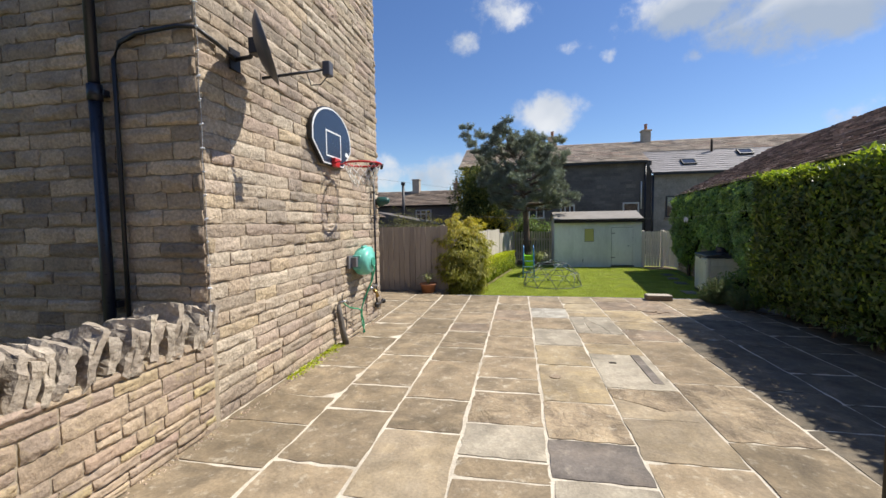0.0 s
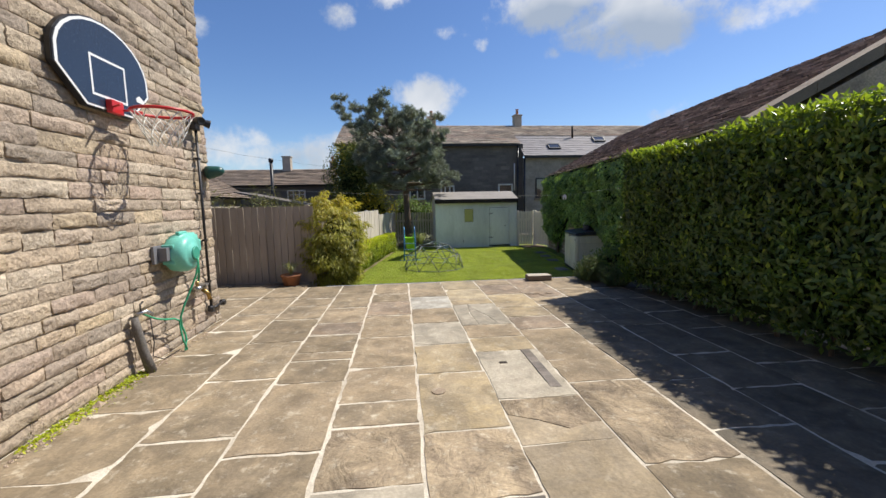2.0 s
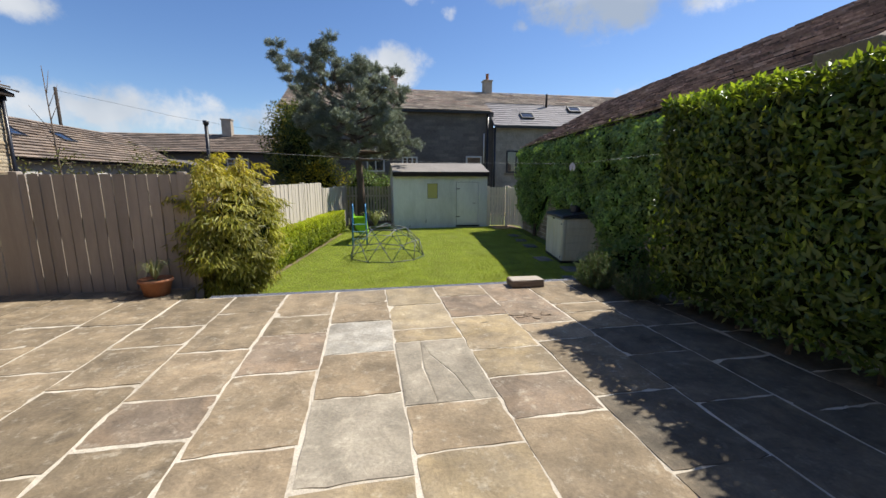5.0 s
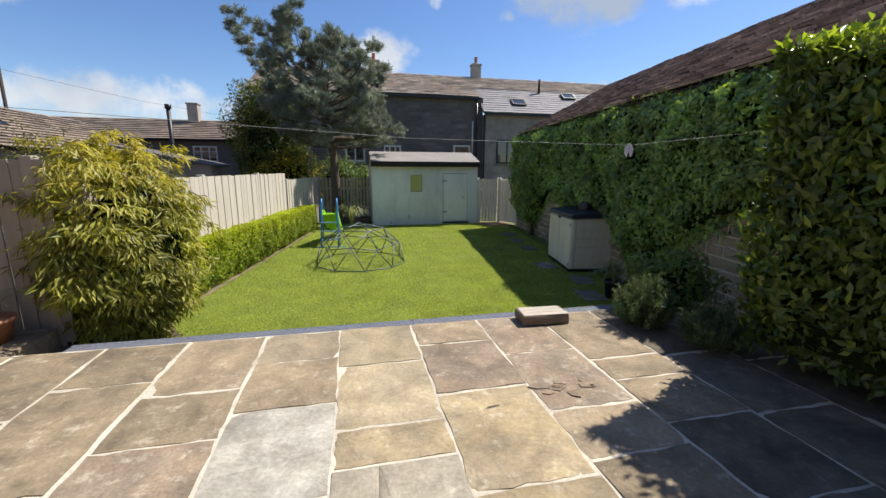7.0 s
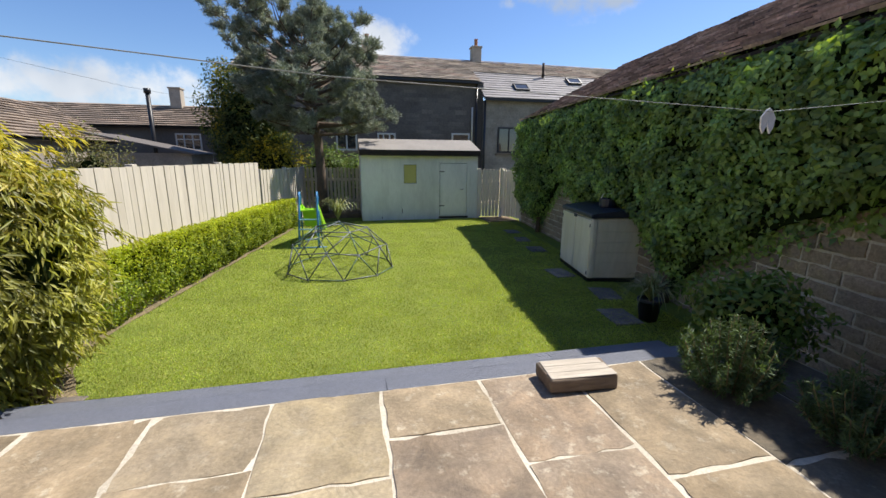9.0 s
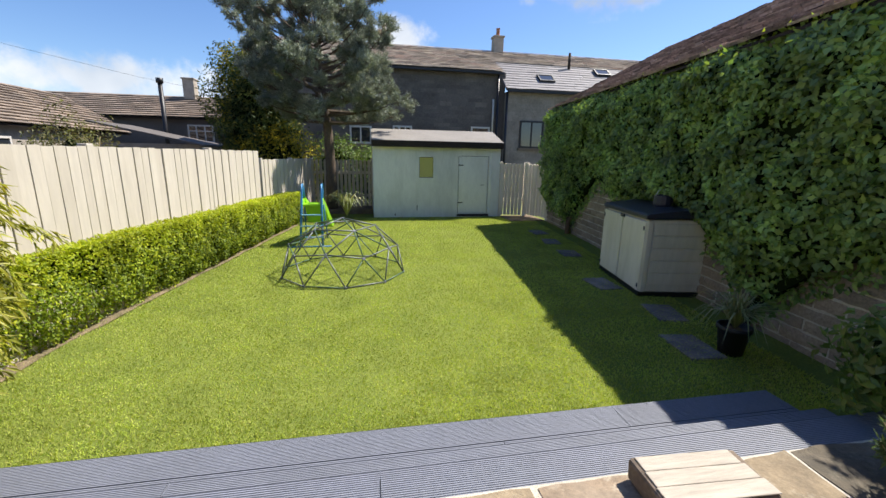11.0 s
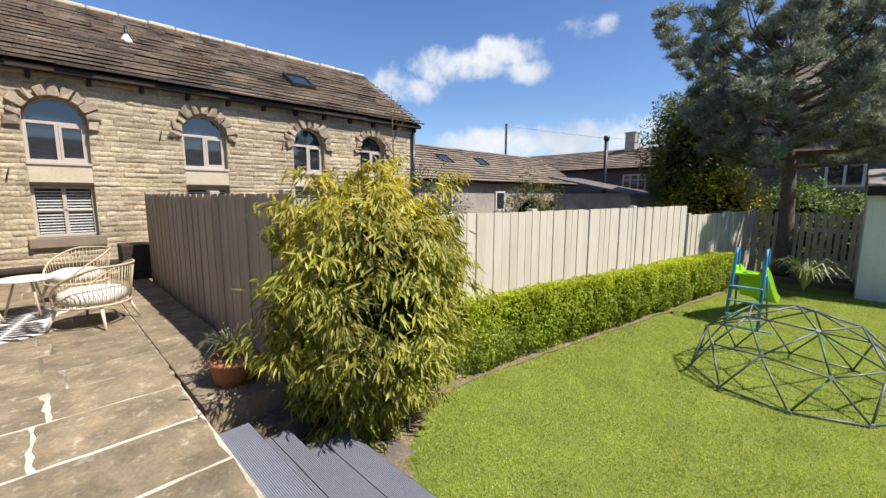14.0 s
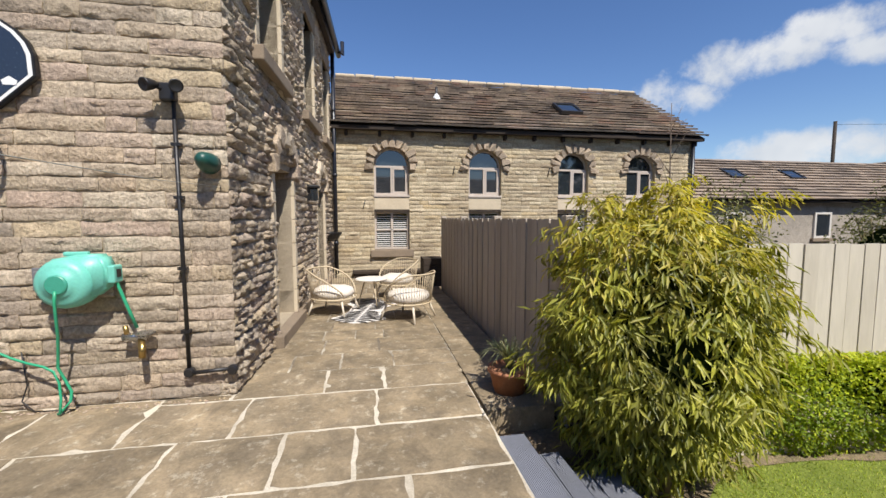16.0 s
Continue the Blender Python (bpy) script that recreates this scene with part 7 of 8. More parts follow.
def barn_window(n, c):
    u = c - BY0
    t = thing(f"window_{n + 10}", "arched taupe window with a dressed stone panel below", "window", "", "structure")
    m = barn_m
    w = WW

    def pane(lo, hi, a, b):
        block("pane", (a, -0.16, lo), (b, -0.15, hi), GLASS, t, m=m, bevel=0)

    def bars(rows):
        for a, b, lo, hi in rows:
            block("frame_bar", (u + a, -0.165, lo), (u + b, -0.105, hi), UPVC_TAUPE, t, m=m, bevel=0.004)

    spring = 2.72
    bars([(-w, -w + 0.05, 2.0, spring), (w - 0.05, w, 2.0, spring), (-w + 0.05, w - 0.05, 2.0, 2.05), (-w + 0.05, w - 0.05, spring - 0.05, spring), (-0.025, 0.025, 2.05, spring - 0.05)])
    bars([(0.03, 0.07, 2.05, spring - 0.05), (w - 0.09, w - 0.05, 2.05, spring - 0.05), (0.07, w - 0.09, 2.05, 2.09), (0.07, w - 0.09, spring - 0.09, spring - 0.05)])
    pane(2.05, spring - 0.05, u - w + 0.05, u + w - 0.05)
    bm = bmesh.new()
    prism(bm, [(u + w * 0.97 * math.cos(a * math.pi / 14), spring + 0.41 * math.sin(a * math.pi / 14)) for a in range(15)], -0.01, m @ Matrix.Translation((0, -0.15, 0)))
    part("fanlight", bm, GLASS, t)
    bar("arch_frame", [m @ Vector((u + (w - 0.02) * math.cos(a * math.pi / 14), -0.13, spring + 0.41 * math.sin(a * math.pi / 14))) for a in range(15)], 0.028, UPVC_TAUPE, t, sides=6)
    # spandrel that fills the square head of the opening above the arch
    bm = bmesh.new()
    arc = [(u + w * math.cos(a * math.pi / 14), spring + 0.42 * math.sin(a * math.pi / 14)) for a in range(15)]
    for s in (0, 7):
        seg = arc[s:s + 8]
        cx = u + (w if s == 0 else -w)
        prism(bm, [(cx, 3.16)] + (seg if s == 0 else seg[::-1]), -0.2, m @ Matrix.Translation((0, 0.0, 0)))
    part("spandrel", bm, BARN_STONE, t)
    for k in range(11):
        a = math.radians(-4 + 188 * k / 10)
        bm = bmesh.new()
        wv = 0.05 + 0.035 * ((k * 7 + n) % 3)
        box(bm, (-0.062, -0.04, -0.02), (0.062, 0.07, 0.10 + wv), None, 0.012)
        for v in bm.verts:
            v.co += Vector((noise.noise(v.co * 11 + Vector((k + n, 0, 0))), noise.noise(v.co * 11 + Vector((0, k, n))), noise.noise(v.co * 9 + Vector((k, n, 5))))) * 0.055
        part("arch_stone", bm, OLD_WALL, t).matrix_local = m @ pose(u + (w + 0.03) * math.cos(a), 0.012, spring + 0.44 * math.sin(a), 0, 90 - math.degrees(a), 0)
    block("stone_panel", (u - w, -0.05, 1.64), (u + w, 0.005, 1.95), DRESSED, t, m=m, bevel=0.006)
    block("sill_strip", (u - w - 0.01, -0.06, 1.95), (u + w + 0.01, 0.03, 2.0), UPVC_TAUPE, t, m=m, bevel=0.004)
    block("head_strip", (u - w, -0.06, 1.58), (u + w, 0.01, 1.64), DARK_TIMBER, t, m=m, bevel=0.002)
    lo, hi = 0.65, 1.58
    bars([(-w, -w + 0.05, lo, hi), (w - 0.05, w, lo, hi), (-w + 0.05, w - 0.05, lo, lo + 0.05), (-w + 0.05, w - 0.05, hi - 0.05, hi), (-0.03, 0.03, lo + 0.05, hi - 0.05), (-w + 0.05, w - 0.05, 1.12, 1.15)])
    pane(lo + 0.05, hi - 0.05, u - w + 0.05, u + w - 0.05)
    for k in range(15):
        z = lo + 0.07 + k * 0.053
        block("blind_slat", (u - w + 0.06, -0.149, z), (u + w - 0.06, -0.146, z + 0.022), BLIND, t, m=m, bevel=0)
    block("sill", (u - w - 0.1, -0.1, lo - 0.18), (u + w + 0.1, 0.10, lo - 0.005), DRESSED_DARK, t, m=m, bevel=0.01)


for n, c in enumerate(BARN_WINDOWS):
    barn_window(n, c)
# the same painted darkness behind the barn windows
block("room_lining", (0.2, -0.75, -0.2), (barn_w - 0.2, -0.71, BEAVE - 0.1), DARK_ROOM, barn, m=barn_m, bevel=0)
bg = thing("gutter", "dark timber gutter on stone corbels along the barn", "gutter", at=(BX, BY0, BEAVE))
block("gutter_trough", (0.0, 0.10, BEAVE - 0.10), (barn_w + 0.1, 0.24, BEAVE - 0.005), DARK_TIMBER, bg, m=Matrix.Translation(-bg.location) @ barn_m, bevel=0.01)
for k in range(13):
    u = 0.45 + k * 0.79
    block("corbel", (u - 0.035, -0.02, BEAVE - 0.22), (u + 0.035, 0.14, BEAVE - 0.10), DARK_TIMBER, bg, m=Matrix.Translation(-bg.location) @ barn_m, bevel=0.01)
bdp = thing("downpipe", "black downpipe at the barn end", "downpipe", at=(BX + 0.1, BY1 - 0.12, 0))
bar("pipe", [(0, 0, -0.3), (0, 0, BEAVE - 0.1)], 0.045, PIPE_DARK, bdp, sides=10)
for u, z in ((0.82, 1.75), (3.05, 2.6), (5.6, 2.6)):
    tie = thing("wall_tie", "small rusty iron tie on the barn wall", "wall tie", "iron ties on the barn", at=barn_m @ Vector((u, 0.02, z)))
    bar("tie_bar", [(0.01, 0.0, -0.09), (0.02, 0.02, 0.0), (0.01, 0.05, 0.12)], 0.012, BLACK_METAL, tie, sides=6)
st = thing("barn_step", "dark timber step along the barn foot", "step", "", "structure", at=(BX, 7.9, 0))
block("tread", (0.0, -0.75, 0.10), (0.36, 1.05, 0.16), DARK_TIMBER, st)
block("riser", (0.0, -0.72, -0.02), (0.32, 1.02, 0.10), DARK_TIMBER, st, bevel=0)
slope = Vector((-3.1, 0, 2.13)).normalized()


def skylight(along_w, up_h, slope_m, group):
    s = thing("skylight", "dark framed roof window set in the slates", "skylight", group)
    s.matrix_world = slope_m
    for a, b, lo, hi in ((-along_w, along_w, -up_h, -up_h + 0.06), (-along_w, along_w, up_h - 0.06, up_h), (-along_w, -along_w + 0.06, -up_h + 0.06, up_h - 0.06), (along_w - 0.06, along_w, -up_h + 0.06, up_h - 0.06)):
        block("frame_bar", (a, lo, 0.0), (b, hi, 0.10), BLACK_METAL, s, bevel=0.004)
    block("pane", (-along_w + 0.05, -up_h + 0.05, 0.0), (along_w - 0.05, up_h - 0.05, 0.075), GLASS, s, bevel=0)
    return s


def on_slope(p, along, up):
    a, b = Vector(along).normalized(), Vector(up).normalized()
    c = a.cross(b)
    return Matrix(((a.x, b.x, c.x, p[0]), (a.y, b.y, c.y, p[1]), (a.z, b.z, c.z, p[2]), (0, 0, 0, 1)))


BSL = (-3.36, 0, 2.13)
skylight(0.33, 0.36, on_slope((-9.75, 13.2, 4.50), (0, 1, 0), BSL), "barn roof windows")
vent = thing("roof_vent", "small white and dark roof vent on the barn", "roof vent", at=(-10.35, 9.5, 4.80))
bar("vent_pipe", [(0, 0, -0.05), (0, 0, 0.34)], 0.035, BLACK_METAL, vent)
bm = bmesh.new()
lathe(bm, [(0.13, -0.03), (0.10, 0.05), (0.045, 0.14), (0.04, 0.15)], 12)
part("flashing", bm, plain("lead_white", (0.62, 0.62, 0.62), 0.6), vent)

# ---------------------------------------------------------------- seating
CANE = plain("pale_cane", (0.52, 0.42, 0.28), 0.6)
LEG_WOOD = plain("pale_leg_wood", (0.66, 0.58, 0.46), 0.6)
CUSHION = material("cream_cushion", [(0.70, 0.64, 0.56), (0.70, 0.64, 0.56)], 0.9, 60, 0.06, 4, (0.58, 0.50, 0.42), 0.4, 0.1)


def cane_chair(at, turn):
    c = thing("cane_chair", "pale cane tub chair with a cream cushion", "chair", "cane chairs on the patio", at=at, turn=turn)
    for x, y in ((-0.21, -0.21), (0.21, -0.21), (-0.21, 0.21), (0.21, 0.21)):
        bar("leg", [(x * 1.36, y * 1.36, 0), (x, y, 0.25)], 0.016, LEG_WOOD, c, sides=7, radii=[0.013, 0.019])
    seat = [(0.335 * math.cos(a), 0.33 * math.sin(a), 0.25) for a in [k * math.pi / 12 for k in range(25)]]
    bar("seat_rim", seat, 0.013, CANE, c, sides=6)

    def rim_at(t):
        """The top rail: high behind, swept down along the arms to the front of the seat."""
        a = math.radians(-52 + 284 * t)
        f = math.sin(math.pi * t)
        grow = 0.335 + 0.05 * min(1, f * 1.6)
        return Vector((grow * math.cos(a), grow * math.sin(a), 0.27 + 0.40 * min(1.0, f * 1.18) ** 0.75))

    bar("back_rim", [rim_at(k / 30) for k in range(31)], 0.012, CANE, c, sides=6)
    for k in range(2, 45):
        t = k / 46
        a = math.radians(-52 + 284 * t)
        bar("spindle", [(0.33 * math.cos(a), 0.325 * math.sin(a), 0.25), rim_at(t)], 0.0036, CANE, c, sides=4)
    bm = bmesh.new()
    lathe(bm, [(0, 0.255), (0.24, 0.255), (0.295, 0.28), (0.305, 0.335), (0.28, 0.385), (0.20, 0.41), (0, 0.415)], 24)
    for v in bm.verts:
        v.co.z += 0.018 * noise.noise(v.co * 7 + Vector((at[0], at[1], 0)))
    part("cushion", bm, CUSHION, c, "cream seat cushion", True)
    return c


cane_chair((-4.97, 7.02, 0.004), 160)
cane_chair((-4.45, 8.10, 0.004), -38)
cane_chair((-6.05, 8.05, 0.004), 30)
tb = thing("cane_table", "small round pale cane side table", "table", at=(-5.45, 7.58, 0.004))
bm = bmesh.new()
lathe(bm, [(0, 0.42), (0.25, 0.42), (0.26, 0.432), (0.25, 0.444), (0, 0.444)], 26)
part("tabletop", bm, CUSHION, tb)
for k in range(3):
    a = k * 2.094 + 0.4
    bar("leg", [(0.22 * math.cos(a), 0.22 * math.sin(a), 0), (0.10 * math.cos(a), 0.10 * math.sin(a), 0.42)], 0.013, CANE, tb, sides=7)
rug = thing("striped_rug", "black and white zebra-striped hide rug", "rug", at=(-5.05, 7.50, 0.006), turn=168)
RUG_W, RUG_K = plain("rug_white", (0.66, 0.62, 0.58), 0.95), plain("rug_black", (0.03, 0.028, 0.028), 0.95)


def hide_half(x):
    """Half width of the hide at x along its back: four leg lobes and a narrow neck."""
    return float(np.interp(x, [-0.78, -0.70, -0.52, -0.38, -0.1, 0.25, 0.42, 0.56, 0.66, 0.85], [0.03, 0.24, 0.46, 0.33, 0.28, 0.31, 0.47, 0.40, 0.14, 0.05])) * 0.9


bm = bmesh.new()
rim = [(x, hide_half(x)) for x in np.linspace(-0.78, 0.85, 28)]
prism(bm, [(x, w) for x, w in rim] + [(x, -w) for x, w in rim[::-1]], 0.006, Matrix.Rotation(radians(90), 4, "X") @ Matrix.Translation((0, -0.006, 0)))
part("rug_base", bm, RUG_W, rug)
for k in range(17):
    x = -0.70 + k * 0.088
    for s in (-1, 1):
        L = hide_half(x) * 0.95
        if L < 0.06:
            continue
        bm = bmesh.new()
        pts = [(x + 0.10 * (j / 7) ** 1.5 * (1 if x > 0 else -1) + 0.012 * math.sin(j * 1.7 + k), s * (0.012 + (L - 0.012) * j / 7)) for j in range(8)]
        wd = [0.004 + 0.018 * math.sin(math.pi * (0.12 + 0.8 * j / 7)) for j in range(8)]
        a = [bm.verts.new((p[0] - q, p[1], 0.0095)) for p, q in zip(pts, wd)]
        b = [bm.verts.new((p[0] + q, p[1], 0.0095)) for p, q in zip(pts, wd)]
        for j in range(7):
            bm.faces.new((a[j], b[j], b[j + 1], a[j + 1]))
        part("stripe", bm, RUG_K, rug)

# ---------------------------------------------------------------- far fittings
CHIM = material("chimney_stone", [(0.42, 0.36, 0.29), (0.42, 0.36, 0.29)], 0.9, 20, 0.15, 3, (0.25, 0.21, 0.17), 0.5, 0.3)


def chimney(label, at, w, h, mat, pots=1):
    c = thing("chimney", label, "chimney", at=at)
    block("chimney_shaft", (-w / 2, -w / 2, -0.6), (w / 2, w / 2, h), mat, c, bevel=0.02)
    block("cap", (-w / 2 - 0.05, -w / 2 - 0.05, h), (w / 2 + 0.05, w / 2 + 0.05, h + 0.09), mat, c, bevel=0.02)
    for k in range(pots):
        bm = bmesh.new()
        lathe(bm, [(0.11, 0), (0.13, 0.05), (0.10, 0.12), (0.10, 0.38), (0.12, 0.42), (0.09, 0.42)], 12, pose((k - (pots - 1) / 2) * 0.3, 0, h + 0.09))
        part("chimney_pot", bm, TERRACOTTA, c)
    return c


chimney("grey stone chimney with a terracotta pot", (8.85, 31.0, 6.95), 0.55, 0.75, CHIM)
chimney("dark stone chimney on the terrace ridge", (21.5, 31.0, 6.95), 0.7, 0.5, STONE_DARK, 2)
chimney("buff chimney on the far cottage", (-8.9, 35.3, 4.2), 0.62, 1.15, CHIM, 0)
chimney("dark chimney stack behind the pine", (2.5, 31.0, 6.95), 0.6, 0.6, STONE_DARK, 1)
chimney("small far chimney behind the golden conifer", (-5.4, 36.0, 4.2), 0.5, 0.8, STONE_DARK, 1)


def far_window(at, w, h, mat, bars=1, face=(1, 0), transom=False):
    t = thing("wall_window", "framed window of a far house", "window", at=(0, 0, 0))
    m = frame_at(at, face)
    hw = w / 2
    for a, b, lo, hi in ((-hw, -hw + 0.08, 0, h), (hw - 0.08, hw, 0, h), (-hw + 0.08, hw - 0.08, 0, 0.08), (-hw + 0.08, hw - 0.08, h - 0.08, h)):
        block("frame_bar", (a, -0.02, lo), (b, 0.05, hi), mat, t, m=m, bevel=0.004)
    for k in range(bars):
        u = -hw + w * (k + 1) / (bars + 1)
        block("mullion", (u - 0.035, -0.02, 0.08), (u + 0.035, 0.045, h - 0.08), mat, t, m=m, bevel=0.004)
    if transom:
        block("transom", (-hw + 0.08, 0.0, h * 0.62), (hw - 0.08, 0.046, h * 0.62 + 0.05), mat, t, m=m, bevel=0.003)
    block("pane", (-hw + 0.05, -0.02, 0.05), (hw - 0.05, 0.018, h - 0.05), GLASS, t, m=m, bevel=0)
    block("sill", (-hw - 0.08, -0.02, -0.12), (hw + 0.08, 0.09, -0.004), DRESSED_DARK, t, m=m, bevel=0.006)
    return t


far_window((3.13, 26.98, 1.70), 0.9, 0.86, UPVC_WHITE, 2)
far_window((6.92, 26.98, 1.72), 0.95, 0.90, UPVC_WHITE, 0)
far_window((1.2, 26.98, 1.7), 1.0, 0.8, UPVC_WHITE, 1)
far_window((9.40, 26.58, 1.66), 1.22, 1.28, BLACK_METAL, 1)
far_window((12.3, 26.58, 1.66), 1.22, 1.28, BLACK_METAL, 1)
far_window((-7.75, 32.98, 1.7), 1.35, 0.95, UPVC_WHITE, 2, transom=True)
far_window((-10.88, 24.0, 0.65), 0.75, 0.95, UPVC_WHITE, 0, (0, 1))
far_window((-10.88, 20.2, 0.65), 0.75, 0.95, UPVC_WHITE, 0, (0, 1))
for x, z in ((7.72, 5.0), (8.05, 4.2)):
    p = thing("downpipe", "black downpipe on the terrace wall", "downpipe", at=(x, 26.9 if x < 8 else 26.5, 0))
    bar("pipe", [(0, 0, -0.5), (0, 0, z)], 0.055, PIPE_DARK, p, sides=8)
wp = thing("downpipe", "thin white waste pipe on the terrace wall", "downpipe", at=(7.5, 26.9, 0))
bar("pipe", [(0, 0, 2.2), (0, 0, 3.9)], 0.045, UPVC_WHITE, wp, sides=8)
for y, a, b in ((26.7, -3.8, 7.9), ):
    g = thing("gutter", "dark gutter along the terrace eaves", "gutter", at=(0, y, 5.05))
    block("gutter_trough", (a, -0.06, -0.05), (b, 0.06, 0.05), BLACK_METAL, g)
g = thing("gutter", "dark gutter along the lower terrace roof", "gutter", at=(0, 26.3, 4.25))
block("gutter_trough", (8.0, -0.06, -0.06), (24, 0.06, 0.05), BLACK_METAL, g)
ST = (0, 2.15, 1.6)
skylight(0.40, 0.30, on_slope((10.2, 27.15, 4.98), (1, 0, 0), ST), "terrace roof windows")
skylight(0.40, 0.30, on_slope((13.6, 27.9, 5.55), (1, 0, 0), ST), "terrace roof windows")
pv = thing("roof_vent", "dark soil vent pipe on the slates", "roof vent", at=(11.9, 28.2, 5.75))
bar("vent_pipe", [(0, 0, -0.1), (0, 0, 0.75)], 0.07, DARK_TIMBER, pv)
CS = (-2.85, 0, 1.77)
skylight(0.36, 0.36, on_slope((-12.2, 21.4, 3.06), (0, 1, 0), CS), "cottage roof windows")
skylight(0.36, 0.36, on_slope((-12.2, 24.1, 3.06), (0, 1, 0), CS), "cottage roof windows")
fl = thing("stove_flue", "tall black stove flue on the far cottage", "flue", at=(-9.3, 32.4, 0))
bar("flue_pipe", [(0, 0, -0.8), (0, 0, 4.7)], 0.11, BLACK_METAL, fl, sides=10)
bar("cowl", [(0, 0, 4.7), (0, 0, 4.95)], 0.17, BLACK_METAL, fl, sides=10)
pole = thing("utility_pole", "dark wooden utility pole behind the cottages", "utility pole", at=(-20.5, 37.5, -0.7))
bar("pole_shaft", [(0, 0, 0), (0, 0, 8.3)], 0.10, DARK_TIMBER, pole, sides=8)
bar("wire", [(0, 0, 8.1), (6, 4, 7.0), (14, 9, 6.1)], 0.008, BLACK_METAL, pole, sides=4)
lean = thing("lean_to", "grey felted lean-to roof behind the fence", "outhouse", "", "structure", at=(-8.0, 27, -0.7))
block("lean_to_wall", (-1.8, 0.3, 0), (2.2, 3.4, 2.2), RENDER_GREY, lean)
roof_deck("lean_to_roof", [(-2.0, 0.0, 3.1), (-2.0, 3.6, 3.1), (2.4, 3.6, 2.2), (2.4, 0.0, 2.2)], RENDER_DARK, lean, 0.08)

# bare sapling and twiggy shrubs by the barn
sap = thing("bare_sapling", "thin bare sapling standing behind the bamboo", "tree", at=(-5.6, 13.2, -0.62))
bar("trunk", [(0, 0, 0), (0.03, 0.02, 2.0), (0.0, 0.0, 4.2)], 0.02, BARK, sap, sides=5, radii=[0.028, 0.02, 0.006])
rr = random.Random(101)
for n in range(9):
    z = 1.6 + n * 0.26
    a = rr.uniform(0, 6.28)
    bar("twig", [(0.02, 0, z), (0.3 * math.cos(a), 0.3 * math.sin(a), z + 0.5)], 0.006, BARK, sap, sides=4, radii=[0.009, 0.003])
# kneeler and coping of the outbuilding's near gable
kn = thing("gable_coping", "weathered stone coping on the outbuilding gable", "coping", "", "structure", at=(0, 0, 0))
gmn = Matrix.Translation((wall_x(Y0), Y0, 0)) @ Matrix(((away.x, -away.y, 0, 0), (away.y, away.x, 0, 0), (0, 0, 1, 0), (0, 0, 0, 1)))
for k in range(4):
    f0, f1 = k / 4, (k + 1) / 4
    x0, x1 = -0.18 + (RIDGE_DX + 0.18) * f0, -0.18 + (RIDGE_DX + 0.18) * f1 - 0.01
    bm = bmesh.new()
    s = (RIDGE_Z - 2.42) / RIDGE_DX
    prism(bm, [(x0, 2.40 + s * x0 + 0.03), (x1, 2.40 + s * x1 + 0.03), (x1, 2.40 + s * x1 + 0.19), (x0, 2.40 + s * x0 + 0.19)], 0.34, gmn @ Matrix.Translation((0, -0.04, 0)))
    part("coping_slab", bm, DRESSED_DARK, kn)
block("kneeler_stone", (-0.34, -0.05, 2.2), (0.06, 0.5, 2.5), DRESSED_DARK, kn, m=gmn, bevel=0.02)
# grey cover and slot in the flags
hole = thing("drain_cover", "small round iron stopcock cover in the flag", "drain cover", at=(0.42, 4.06, 0.0))
bm = bmesh.new()
lathe(bm, [(0, -0.02), (0.055, -0.02), (0.055, 0.008), (0.04, 0.010), (0, 0.009)], 18)
part("cover_plate", bm, FLAG_PINK, hole)
slot = thing("drain_cover", "worn grey strip set into the flag", "drain cover", at=(1.34, 4.40, 0.003))
block("strip", (-0.045, -0.40, -0.01), (0.045, 0.42, 0.006), FLAG_BLUE, slot, bevel=0.004)
slot2 = thing("lifting_eye", "rusty lifting eye set into the grey flag", "drain cover", at=(1.05, 4.53, 0.003))
block("eye_plate", (-0.035, -0.02, -0.01), (0.035, 0.02, 0.008), DARK_TIMBER, slot2, bevel=0.004)

# courses of the two terrace walls
for m, length, z1, mat, holes in ((frame_at((-3.5, 27.0, 0), (1, 0)), 11.35, 5.1, TERRACE_STONE, [(6.1, 7.15, 1.55, 2.65), (9.9, 10.95, 1.55, 2.7), (4.15, 5.25, 1.55, 2.6)]),
                                  (frame_at((8.1, 26.6, 0), (1, 0)), 15.9, 4.2, GREY_STONE, [(0.65, 1.95, 1.5, 3.0), (3.55, 4.85, 1.5, 3.0)])):
    join_pieces("stone_courses", coursed_spots(m, length, -0.5, z1, 0.19, (0.35, 0.8), holes, rng, 0.016, 0.014), SHAPES_FLAT, mat, far_house)

# ---------------------------------------------------------------- steps of composite decking
steps = thing("deck_steps", "grey ridged composite steps down to the lawn", "steps", "", "structure", at=(0, 0, 0))


def deck_board(y0, y1, z, x0, x1, thick=0.028):
    bm = bmesh.new()
    n = max(4, round((y1 - y0) / 0.0105))
    prof = []
    for k in range(n):
        a = y0 + (y1 - y0) * k / n
        b = y0 + (y1 - y0) * (k + 0.62) / n
        c = y0 + (y1 - y0) * (k + 1) / n
        prof += [(a, z), (b, z), (b + 0.0005, z - 0.004), (c - 0.0005, z - 0.004)]
    prof += [(y1, z), (y1, z - thick), (y0, z - thick)]
    a = [bm.verts.new((x0, q[0], q[1])) for q in prof]
    b = [bm.verts.new((x1, q[0], q[1])) for q in prof]
    for k in range(len(prof)):
        m = (k + 1) % len(prof)
        bm.faces.new((a[k], a[m], b[m], b[k]))
    bm.faces.new(a)
    bm.faces.new(b[::-1])
    bmesh.ops.recalc_face_normals(bm, faces=bm.faces)
    return part("deck_board", bm, DECK, steps)


